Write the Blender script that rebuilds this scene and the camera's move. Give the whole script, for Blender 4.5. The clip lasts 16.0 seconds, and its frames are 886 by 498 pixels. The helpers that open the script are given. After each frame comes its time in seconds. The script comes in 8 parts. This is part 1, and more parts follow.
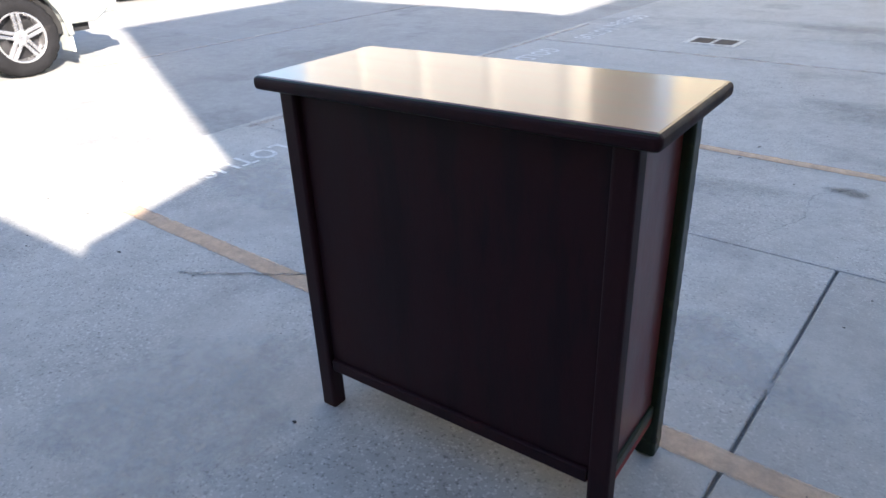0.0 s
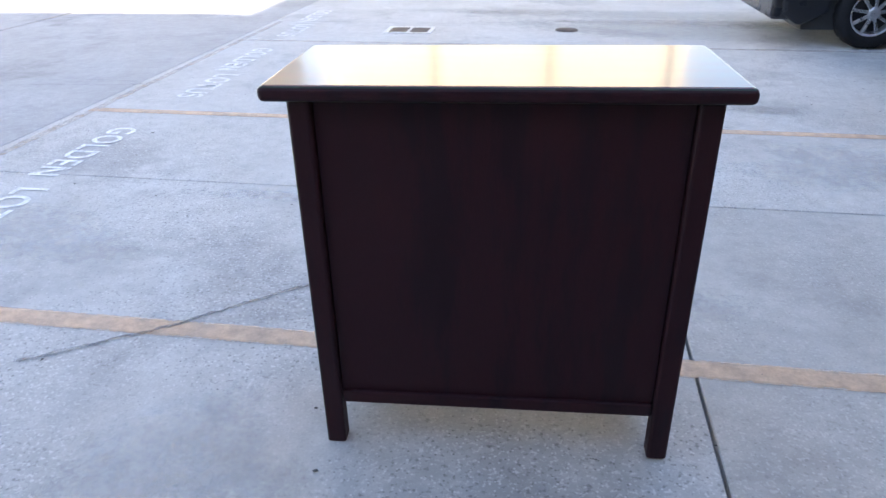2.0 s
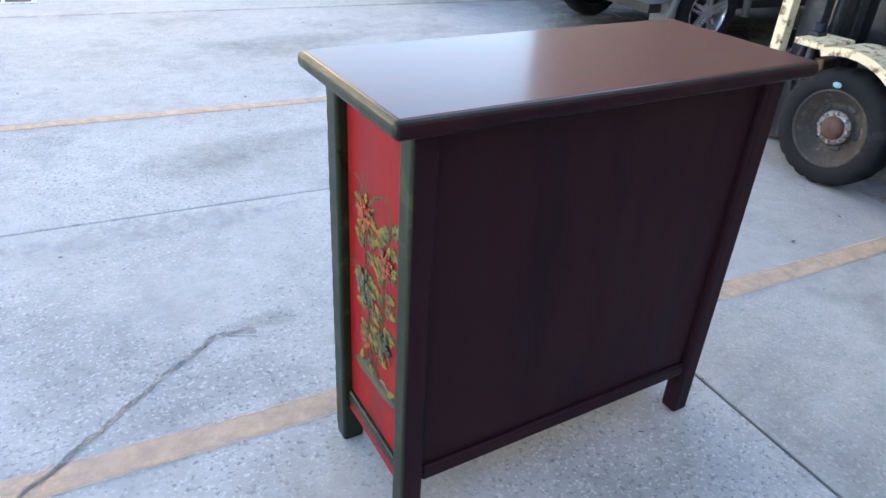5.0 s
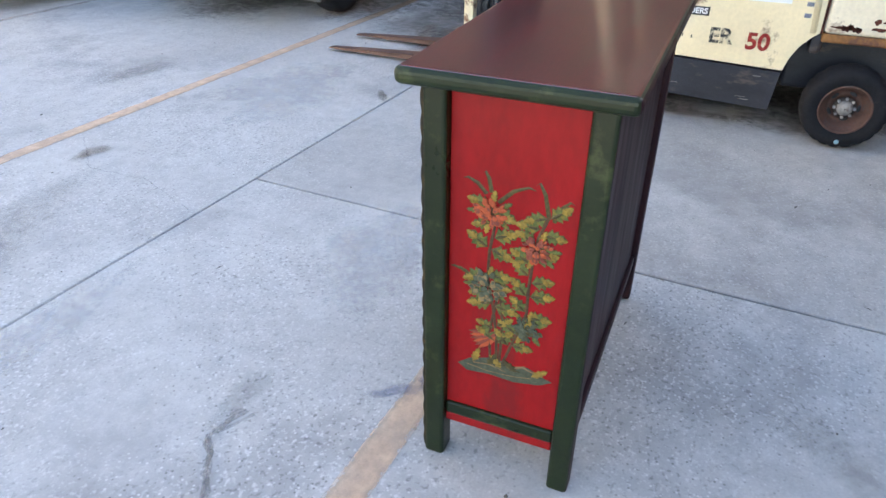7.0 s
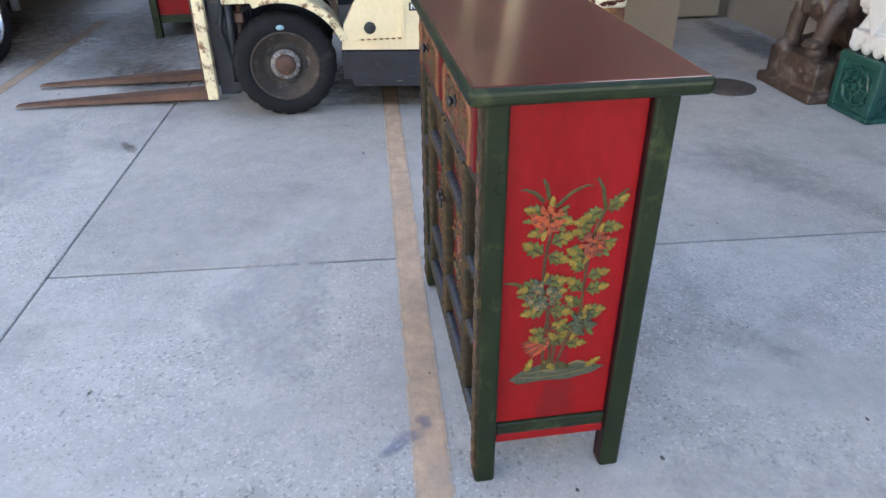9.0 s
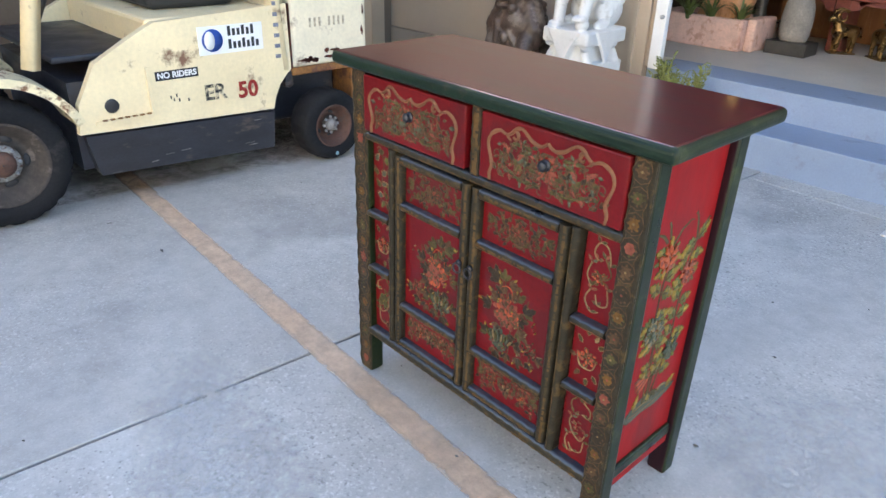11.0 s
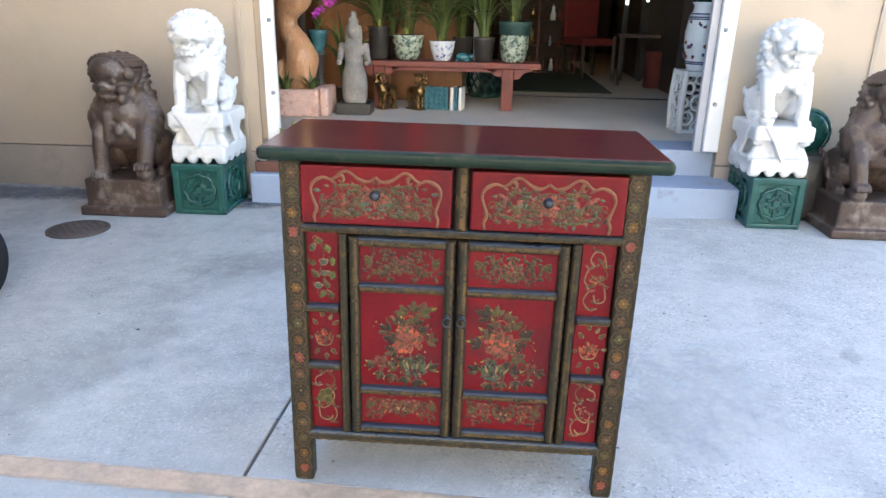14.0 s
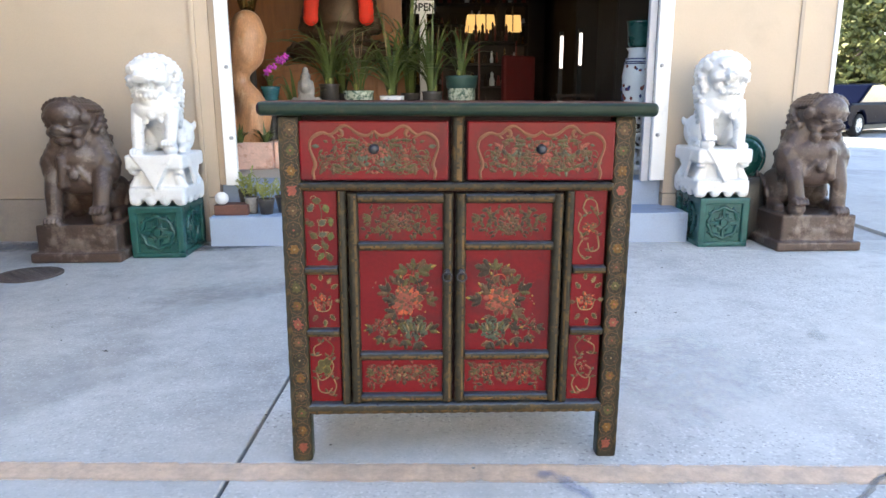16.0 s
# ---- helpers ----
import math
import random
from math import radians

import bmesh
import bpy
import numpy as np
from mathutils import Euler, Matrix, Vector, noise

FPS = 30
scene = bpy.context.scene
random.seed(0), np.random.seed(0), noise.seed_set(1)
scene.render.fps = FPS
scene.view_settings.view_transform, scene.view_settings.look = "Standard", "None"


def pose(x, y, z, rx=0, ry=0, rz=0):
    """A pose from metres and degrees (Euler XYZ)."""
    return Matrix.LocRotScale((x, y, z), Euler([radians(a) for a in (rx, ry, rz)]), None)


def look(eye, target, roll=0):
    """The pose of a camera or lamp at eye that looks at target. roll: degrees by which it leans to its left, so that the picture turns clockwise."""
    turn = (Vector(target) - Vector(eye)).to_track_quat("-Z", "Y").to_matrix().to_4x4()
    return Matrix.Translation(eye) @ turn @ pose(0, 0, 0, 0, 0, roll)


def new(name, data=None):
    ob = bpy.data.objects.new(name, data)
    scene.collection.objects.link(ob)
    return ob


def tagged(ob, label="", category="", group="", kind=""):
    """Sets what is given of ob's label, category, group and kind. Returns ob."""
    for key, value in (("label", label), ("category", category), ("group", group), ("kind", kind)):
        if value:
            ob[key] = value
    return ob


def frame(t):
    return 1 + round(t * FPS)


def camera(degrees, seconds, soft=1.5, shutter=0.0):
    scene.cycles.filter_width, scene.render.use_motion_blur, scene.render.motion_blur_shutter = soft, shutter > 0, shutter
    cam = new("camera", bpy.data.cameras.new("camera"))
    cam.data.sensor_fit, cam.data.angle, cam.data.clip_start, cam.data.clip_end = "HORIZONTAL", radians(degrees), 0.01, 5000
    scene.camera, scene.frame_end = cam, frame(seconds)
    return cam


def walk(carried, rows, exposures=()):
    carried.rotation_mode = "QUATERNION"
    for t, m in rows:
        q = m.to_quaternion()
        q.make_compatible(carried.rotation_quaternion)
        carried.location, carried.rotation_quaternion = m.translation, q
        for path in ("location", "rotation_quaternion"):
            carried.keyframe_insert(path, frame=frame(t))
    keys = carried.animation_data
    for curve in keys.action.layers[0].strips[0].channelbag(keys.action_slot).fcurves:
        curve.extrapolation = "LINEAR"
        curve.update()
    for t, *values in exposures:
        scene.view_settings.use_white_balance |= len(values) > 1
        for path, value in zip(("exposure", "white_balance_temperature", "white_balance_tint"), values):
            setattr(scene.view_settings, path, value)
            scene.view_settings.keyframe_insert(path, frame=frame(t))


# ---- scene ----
cam = camera(65.5, 16.0)
# seconds, eye x y z in metres, yaw, pitch and roll in degrees
ROWS = [
    (0, 0.885, -1.355, 1.407, 36.35, -26.79, -1.97),
    (0.5, 0.633, -1.452, 1.408, 28.09, -26.38, -3.47),
    (1, 0.425, -1.548, 1.412, 20.25, -26.60, -0.57),
    (1.5, 0.199, -1.688, 1.417, 11.83, -26.81, -0.78),
    (2, 0.023, -1.651, 1.400, 5.82, -27.50, -0.66),
    (2.5, -0.119, -1.584, 1.401, 0.34, -29.35, 1.17),
    (3, -0.327, -1.584, 1.398, -8.32, -28.64, 0.83),
    (3.5, -0.553, -1.540, 1.414, -12.12, -28.04, 0.96),
    (4, -0.722, -1.369, 1.419, -18.68, -28.79, -0.07),
    (4.2, -0.771, -1.327, 1.406, -20.24, -29.23, 1.00),
    (6.3, -1.459, -0.621, 1.394, -58.65, -31.27, 1.42),
    (6.5, -1.550, -0.533, 1.407, -62.11, -31.56, 0.53),
    (7, -1.644, -0.341, 1.396, -67.57, -31.13, 0.73),
    (7.5, -1.666, -0.145, 1.404, -74.33, -31.13, 0.51),
    (8, -1.726, 0.023, 1.406, -85.23, -30.84, 0.80),
    (8.5, -1.779, 0.200, 1.407, -92.99, -30.56, 1.93),
    (9, -1.645, 0.438, 1.389, -98.38, -30.41, -0.50),
    (9.5, -1.530, 0.641, 1.398, -107.13, -30.69, 2.86),
    (10, -1.441, 0.914, 1.391, -117.30, -30.26, 0.91),
    (10.2, -1.383, 0.993, 1.409, -120.83, -29.38, 1.88),
    (12.3, -0.512, 1.592, 1.384, -152.73, -27.66, -2.79),
    (12.5, -0.431, 1.593, 1.389, -156.16, -27.90, -1.93),
    (13, -0.258, 1.637, 1.392, -167.00, -26.89, 1.29),
    (13.5, -0.110, 1.764, 1.395, -175.41, -24.39, 0.61),
    (14, -0.048, 1.910, 1.390, -176.83, -19.72, 1.14),
    (14.5, -0.002, 2.026, 1.387, -178.76, -16.25, 0.65),
    (15, 0.068, 2.041, 1.287, -180.07, -13.09, 0.04),
    (15.5, 0.092, 2.038, 1.145, -181.05, -13.49, 0.49),
    (16, 0.101, 2.041, 1.058, -181.79, -12.72, -0.28),
]
# seconds, stops, kelvin, tint
EXPOSURES = [(0.0, 1.87, 6700, 14), (1.0, 2.29, 6800, 16), (2.0, 2.57, 6900, 17), (3.0, 2.72, 6900, 16), (4.2, 2.8, 6950, 14), (6.5, 2.9, 7350, 16), (7.5, 2.71, 7450, 16), (8.5, 2.68, 7500, 17), (10.0, 2.69, 7400, 16), (12.5, 3.13, 7050, 13), (14.0, 3.2, 7000, 13), (16.0, 3.13, 7050, 14)]
walk(cam, [(t, pose(x, y, z, 90 + pitch, 0, yaw) @ pose(0, 0, 0, 0, 0, roll)) for t, x, y, z, yaw, pitch, roll in ROWS], EXPOSURES)

# ---- daylight: clear sky, the sun behind the shop, so that the yard lies in its shade ----
SUN_EL, SUN_AZ = radians(28), (0.896, -0.443)
world = bpy.data.worlds.new("sky")
scene.world = world
world.use_nodes = True
sky = world.node_tree.nodes.new("ShaderNodeTexSky")
sky.sky_type, sky.sun_disc = "NISHITA", False
sky.sun_elevation, sky.sun_rotation = SUN_EL, math.atan2(SUN_AZ[0], SUN_AZ[1])
sky.air_density, sky.dust_density, sky.ozone_density = 1.0, 0.4, 1.0
back = world.node_tree.nodes["Background"]
back.inputs["Strength"].default_value = 0.12
world.node_tree.links.new(sky.outputs[0], back.inputs["Color"])
sun = new("sun", bpy.data.lights.new("sun", "SUN"))
sun.data.energy, sun.data.angle, sun.data.color = 5.0, radians(0.55), (1.0, 0.93, 0.82)
sun.matrix_world = look((40 * SUN_AZ[0], 40 * SUN_AZ[1], 30), (40 * SUN_AZ[0] - SUN_AZ[0] * math.cos(SUN_EL), 40 * SUN_AZ[1] - SUN_AZ[1] * math.cos(SUN_EL), 30 - math.sin(SUN_EL)))

# ---- materials ----
def material(name, color, rough=0.6, metal=0.0, vary=0.15, scale=6.0, fine=90.0, bump=0.15, second=None, amount=0.0, spots=9.0, coat=0.0, stretch=(1, 1, 1), lump=0.0, spec=0.5, uneven=0.1):
    """A surface: base colour varied at two scales, a second colour in worn patches (amount 0 to 1), fine relief, gloss."""
    m = bpy.data.materials.new(name)
    m.use_nodes = True
    n, l = m.node_tree.nodes, m.node_tree.links
    b = n["Principled BSDF"]
    b.inputs["Metallic"].default_value, b.inputs["Specular IOR Level"].default_value = metal, spec
    if coat:
        b.inputs["Coat Weight"].default_value, b.inputs["Coat Roughness"].default_value = coat, 0.12
    tc, mp = n.new("ShaderNodeTexCoord"), n.new("ShaderNodeMapping")
    mp.inputs["Scale"].default_value = stretch
    l.new(tc.outputs["Object"], mp.inputs["Vector"])

    def noise_at(s, detail, rough_n=0.6):
        t = n.new("ShaderNodeTexNoise")
        t.inputs["Scale"].default_value, t.inputs["Detail"].default_value, t.inputs["Roughness"].default_value = s, detail, rough_n
        l.new(mp.outputs["Vector"], t.inputs["Vector"])
        return t.outputs["Fac"]

    def ranged(src, a, c, to0, to1):
        r = n.new("ShaderNodeMapRange")
        r.inputs["From Min"].default_value, r.inputs["From Max"].default_value = a, c
        r.inputs["To Min"].default_value, r.inputs["To Max"].default_value = to0, to1
        l.new(src, r.inputs["Value"])
        return r.outputs["Result"]

    big, small = noise_at(scale, 5), noise_at(fine, 3)
    hsv = n.new("ShaderNodeHueSaturation")
    hsv.inputs["Color"].default_value = (*color, 1)
    add = n.new("ShaderNodeMath")
    add.operation = "MULTIPLY"
    l.new(ranged(big, 0.3, 0.7, 1 - vary, 1 + vary), add.inputs[0])
    l.new(ranged(small, 0.3, 0.7, 1 - vary * 0.6, 1 + vary * 0.6), add.inputs[1])
    l.new(add.outputs[0], hsv.inputs["Value"])
    out = hsv.outputs["Color"]
    if second:
        mix = n.new("ShaderNodeMix")
        mix.data_type = "RGBA"
        mix.inputs["B"].default_value = (*second, 1)
        edge = 0.62 - 0.3 * amount
        l.new(ranged(noise_at(spots, 8, 0.68), edge, edge + 0.1, 0, 1), mix.inputs["Factor"])
        l.new(out, mix.inputs["A"])
        out = mix.outputs["Result"]
    l.new(out, b.inputs["Base Color"])
    l.new(ranged(big, 0.3, 0.7, max(rough - uneven, 0.02), min(rough + uneven, 1)), b.inputs["Roughness"])
    if bump:
        bp = n.new("ShaderNodeBump")
        bp.inputs["Strength"].default_value, bp.inputs["Distance"].default_value = bump, 0.004
        h = small
        if lump:
            ad = n.new("ShaderNodeMath")
            ad.operation = "MULTIPLY_ADD"
            l.new(big, ad.inputs[0])
            ad.inputs[1].default_value = lump
            l.new(small, ad.inputs[2])
            h = ad.outputs[0]
        l.new(h, bp.inputs["Height"])
        l.new(bp.outputs["Normal"], b.inputs["Normal"])
    return m


def glowing(name, color, strength):
    m = bpy.data.materials.new(name)
    m.use_nodes = True
    b = m.node_tree.nodes["Principled BSDF"]
    b.inputs["Base Color"].default_value = (*color, 1)
    b.inputs["Emission Color"].default_value, b.inputs["Emission Strength"].default_value = (*color, 1), strength
    return m


def worn_paint(name, color, wear, soft=0.09, most=1.0, fade=0.0):
    """Road paint, worn through in spots."""
    m = material(name, color, 0.8, vary=0.12, scale=14, fine=160, bump=0.2)
    n, l = m.node_tree.nodes, m.node_tree.links
    tc, t, r = n.new("ShaderNodeTexCoord"), n.new("ShaderNodeTexNoise"), n.new("ShaderNodeMapRange")
    t.inputs["Scale"].default_value, t.inputs["Detail"].default_value, t.inputs["Roughness"].default_value = 16, 9, 0.75
    l.new(tc.outputs["Object"], t.inputs["Vector"])
    r.inputs["From Min"].default_value, r.inputs["From Max"].default_value = wear - soft, wear + soft
    r.inputs["To Max"].default_value = most
    fac = t.outputs["Fac"]
    if fade:
        # thins out towards the rim, which carries 0 in the mesh's "edge" layer
        at, cut = n.new("ShaderNodeAttribute"), n.new("ShaderNodeMath")
        at.attribute_name = "edge"
        cut.operation = "MULTIPLY_ADD"
        l.new(at.outputs["Fac"], cut.inputs[0])
        cut.inputs[1].default_value = fade
        sub = n.new("ShaderNodeMath")
        sub.operation = "SUBTRACT"
        sub.inputs[1].default_value = fade
        l.new(fac, sub.inputs[0])
        l.new(sub.outputs[0], cut.inputs[2])
        fac = cut.outputs[0]
    l.new(fac, r.inputs["Value"])
    clear, mix = n.new("ShaderNodeBsdfTransparent"), n.new("ShaderNodeMixShader")
    l.new(r.outputs["Result"], mix.inputs[0])
    l.new(clear.outputs[0], mix.inputs[1])
    l.new(n["Principled BSDF"].outputs[0], mix.inputs[2])
    l.new(mix.outputs[0], n["Material Output"].inputs["Surface"])
    return m


def concrete_ground(name, color, dark, pebbles):
    """Old poured concrete: broad stains, tyre grime, exposed pale and dark grains of gravel."""
    m = material(name, color, 0.82, vary=0.12, scale=1.1, fine=150, bump=0.13, second=dark, amount=0.35, spots=0.9)
    n, l = m.node_tree.nodes, m.node_tree.links
    b = n["Principled BSDF"]
    src = b.inputs["Base Color"].links[0].from_socket
    tc = n.new("ShaderNodeTexCoord")
    # mottling a few centimetres across
    mot, mr, mh = n.new("ShaderNodeTexNoise"), n.new("ShaderNodeMapRange"), n.new("ShaderNodeHueSaturation")
    mot.inputs["Scale"].default_value, mot.inputs["Detail"].default_value, mot.inputs["Roughness"].default_value = 13, 4, 0.6
    l.new(tc.outputs["Object"], mot.inputs["Vector"])
    mr.inputs["From Min"].default_value, mr.inputs["From Max"].default_value = 0.3, 0.7
    mr.inputs["To Min"].default_value, mr.inputs["To Max"].default_value = 0.9, 1.1
    l.new(mot.outputs["Fac"], mr.inputs["Value"])
    l.new(mr.outputs["Result"], mh.inputs["Value"])
    l.new(src, mh.inputs["Color"])
    src = mh.outputs["Color"]
    for scale, lo, hi, tone, strength, kind in ((75, 0.56, 0.70, (0.66, 0.65, 0.63), 0.7 * pebbles, "grain"), (62, 0.43, 0.29, (0.17, 0.165, 0.16), 0.7 * pebbles, "grain"), (44, 0.2, 0.1, (0.68, 0.67, 0.65), 0.75 * pebbles, "stone"), (38, 0.17, 0.07, (0.14, 0.135, 0.13), 0.75 * pebbles, "stone")):
        v = n.new("ShaderNodeTexNoise" if kind == "grain" else "ShaderNodeTexVoronoi")
        v.inputs["Scale"].default_value = scale
        if kind == "grain":
            v.inputs["Detail"].default_value = 2.5
        l.new(tc.outputs["Object"], v.inputs["Vector"])
        r = n.new("ShaderNodeMapRange")
        r.inputs["From Min"].default_value, r.inputs["From Max"].default_value = lo, hi
        l.new(v.outputs["Fac" if kind == "grain" else "Distance"], r.inputs["Value"])
        area, ar = n.new("ShaderNodeTexNoise"), n.new("ShaderNodeMapRange")
        area.inputs["Scale"].default_value, area.inputs["Detail"].default_value = 0.8 + 0.01 * scale, 6
        l.new(tc.outputs["Object"], area.inputs["Vector"])
        ar.inputs["From Min"].default_value, ar.inputs["From Max"].default_value, ar.inputs["To Max"].default_value = 0.36, 0.56, strength
        l.new(area.outputs["Fac"], ar.inputs["Value"])
        mul, mix = n.new("ShaderNodeMath"), n.new("ShaderNodeMix")
        mul.operation = "MULTIPLY"
        l.new(r.outputs["Result"], mul.inputs[0])
        l.new(ar.outputs["Result"], mul.inputs[1])
        mix.data_type = "RGBA"
        l.new(mul.outputs[0], mix.inputs["Factor"])
        l.new(src, mix.inputs["A"])
        mix.inputs["B"].default_value = (*tone, 1)
        src = mix.outputs["Result"]
    l.new(src, b.inputs["Base Color"])
    return m


CONCRETE = concrete_ground("yard_concrete", (0.455, 0.446, 0.425), (0.355, 0.347, 0.335), 1.0)
CONCRETE_OLD = concrete_ground("smooth_grey_concrete", (0.41, 0.40, 0.378), (0.335, 0.325, 0.31), 0.5)
LANE = concrete_ground("lane_asphalt", (0.34, 0.338, 0.335), (0.27, 0.268, 0.265), 0.5)
GAP = material("joint_dirt", (0.1, 0.095, 0.09), 0.95, fine=120)
ORANGE_LINE = worn_paint("orange_line_paint", (0.74, 0.50, 0.33), 0.32, 0.4, 0.85, 0.3)
FAINT_LINE = worn_paint("faded_orange_paint", (0.62, 0.46, 0.34), 0.48, 0.18, 0.5, 0.3)
BLUE_SPILL = worn_paint("blue_paint_spill", (0.2, 0.23, 0.34), 0.4, 0.22, 0.6, 0.42)
STAIN_AND_SHADE = worn_paint("oil_and_shade", (0.24, 0.225, 0.205), 0.44, 0.25, 0.3, 0.45)
CRACK = worn_paint("crack_dirt", (0.2, 0.19, 0.185), 0.42, 0.22, 0.4, 0.3)
HAIRLINE = worn_paint("hairline_crack", (0.2, 0.19, 0.18), 0.46, 0.2, 0.25, 0.3)
OIL_AND_SHADE = worn_paint("old_oil_and_shade", (0.15, 0.112, 0.08), 0.38, 0.25, 0.6, 0.45)
RUST_STAIN = worn_paint("rust_stain", (0.33, 0.19, 0.1), 0.4, 0.25, 0.5, 0.45)
WALL_BASE_BLUE = worn_paint("dark_bluish_concrete", (0.19, 0.2, 0.22), 0.36, 0.25, 0.75, 0.45)
PALE_STAIN = worn_paint("pale_cement_stain", (0.55, 0.54, 0.53), 0.42, 0.22, 0.5, 0.45)

STUCCO = material("beige_stucco", (0.48, 0.385, 0.29), 0.85, vary=0.06, scale=1.2, fine=140, bump=0.35, second=(0.45, 0.36, 0.27), amount=0.1, spots=1.5)
STUCCO_LOW = material("beige_plinth_stucco", (0.41, 0.34, 0.27), 0.88, vary=0.1, scale=2, fine=110, bump=0.4, second=(0.36, 0.31, 0.26), amount=0.3, spots=3)
FAR_WALL = material("cream_far_wall", (0.86, 0.77, 0.58), 0.85, vary=0.05, scale=0.5, fine=30, bump=0.1)
FAR_WHITE = material("pale_far_wall", (0.8, 0.76, 0.68), 0.85, vary=0.05, scale=0.5, fine=30, bump=0.1)
ROOF = material("flat_roof", (0.3, 0.27, 0.24), 0.9, scale=2)
WHITE_PAINT = material("white_gloss_paint", (0.8, 0.79, 0.77), 0.35, vary=0.04, scale=4, bump=0.06)
DIRTY_WHITE = material("dirty_white_paint", (0.62, 0.61, 0.58), 0.6, vary=0.2, scale=12, second=(0.3, 0.28, 0.25), amount=0.3, spots=14)
GREY_PAINT = material("grey_post_paint", (0.45, 0.45, 0.47), 0.5, vary=0.06)
BLUE_STEP = material("blue_grey_step_paint", (0.27, 0.335, 0.44), 0.6, vary=0.08, scale=3, bump=0.2, second=(0.22, 0.25, 0.31), amount=0.12, spots=5)
FLOOR_IN = material("shop_floor_concrete", (0.62, 0.55, 0.47), 0.7, vary=0.1, scale=2, fine=60)
DARK_FLOOR = material("dark_floor", (0.1, 0.09, 0.08), 0.5, scale=3)
CARPET = material("dark_green_carpet", (0.035, 0.055, 0.04), 0.95, fine=200)
BROWN_SIDING = material("brown_siding", (0.165, 0.125, 0.092), 0.85, vary=0.1, scale=1.5, fine=40, bump=0.2)
DARK_WALL = material("dark_brown_wall", (0.06, 0.042, 0.032), 0.7, scale=3)
WARM_WOOD_WALL = material("orange_brown_wood", (0.29, 0.12, 0.045), 0.45, scale=3, stretch=(6, 6, 0.6), vary=0.2)
# the cabinet
RED = material("red_lacquer", (0.255, 0.006, 0.007), 0.45, vary=0.16, scale=5, fine=60, bump=0.08, second=(0.19, 0.01, 0.01), amount=0.2, spots=6, coat=0.05, stretch=(1, 1, 0.4), spec=0.18)
RED_IN_GLARE = material("glare_dulled_red_lacquer", (0.11, 0.018, 0.02), 0.36, vary=0.25, scale=4, fine=60, bump=0.1, second=(0.13, 0.012, 0.012), amount=0.25, spots=4, coat=0.3, stretch=(1, 1, 0.4), spec=0.4)
RED_FRONT = material("dull_red_lacquer", (0.135, 0.004, 0.006), 0.4, vary=0.14, scale=7, fine=90, bump=0.1, second=(0.095, 0.006, 0.008), amount=0.35, spots=9, spec=0.2, coat=0.12)
GREEN = material("dark_green_lacquer", (0.011, 0.019, 0.0065), 0.36, vary=0.22, scale=9, fine=70, bump=0.12, second=(0.04, 0.05, 0.018), amount=0.2, spots=12, coat=0.04, spec=0.28)
OLIVE = material("olive_brown_paint", (0.028, 0.023, 0.014), 0.5, vary=0.25, scale=20, fine=120, bump=0.25, second=(0.085, 0.052, 0.02), amount=0.28, spots=26, spec=0.2)
GOLD = material("gold_brown_paint", (0.095, 0.052, 0.018), 0.5, vary=0.25, scale=25, fine=140, bump=0.25, second=(0.05, 0.036, 0.018), amount=0.35, spots=30, spec=0.2)
# Sky reflection on the rails' upper edge, put into a dark bluish colour.
EDGE_SHEEN = material("blue_edge_sheen", (0.03, 0.037, 0.05), 0.36, vary=0.2, scale=18, fine=120, bump=0.15, second=(0.045, 0.045, 0.04), amount=0.2, spots=18, spec=0.5, coat=0.4)
MAROON = material("dark_maroon_lacquer", (0.025, 0.006, 0.009), 0.55, vary=0.14, scale=4, fine=60, bump=0.1, second=(0.016, 0.005, 0.008), amount=0.4, spots=3, stretch=(3, 3, 0.5), spec=0.2)
DARK_EDGE = material("blackish_green_edge", (0.008, 0.020, 0.012), 0.4, vary=0.25, scale=10, fine=90, bump=0.12, second=(0.03, 0.03, 0.018), amount=0.2, spots=20, spec=0.22)
TOP_WOOD = material("mahogany_top_varnish", (0.085, 0.011, 0.011), 0.3, vary=0.28, scale=3.5, fine=60, bump=0.012, second=(0.06, 0.009, 0.010), amount=0.12, spots=2.2, coat=0.5, stretch=(0.7, 5, 1), spec=0.2, uneven=0.02)
P_GREEN = material("painted_leaf_green", (0.06, 0.05, 0.016), 0.5, vary=0.35, scale=40, fine=160, bump=0.2, spec=0.22, coat=0.12)
P_LIME = material("painted_leaf_yellow", (0.22, 0.145, 0.026), 0.5, vary=0.3, scale=40, fine=160, bump=0.2, spec=0.22, coat=0.12)
P_ORANGE = material("painted_petal_orange", (0.36, 0.07, 0.025), 0.5, vary=0.25, scale=40, fine=160, bump=0.2, spec=0.22, coat=0.12)
P_CORAL = material("painted_petal_coral", (0.19, 0.048, 0.03), 0.5, vary=0.25, scale=40, fine=160, bump=0.2, spec=0.22, coat=0.12)
P_TEAL = material("painted_petal_teal", (0.062, 0.072, 0.045), 0.5, vary=0.3, scale=40, fine=160, bump=0.2, spec=0.22, coat=0.12)
P_CREAM = material("painted_petal_cream", (0.185, 0.125, 0.058), 0.5, vary=0.25, scale=40, fine=160, bump=0.2, spec=0.22, coat=0.12)
P_GILT = material("gold_outline_paint", (0.092, 0.054, 0.021), 0.5, vary=0.25, scale=40, fine=160, bump=0.2, spec=0.22, coat=0.12)
P_BLUE = material("porcelain_blue_paint", (0.04, 0.05, 0.17), 0.3, vary=0.2, scale=30)
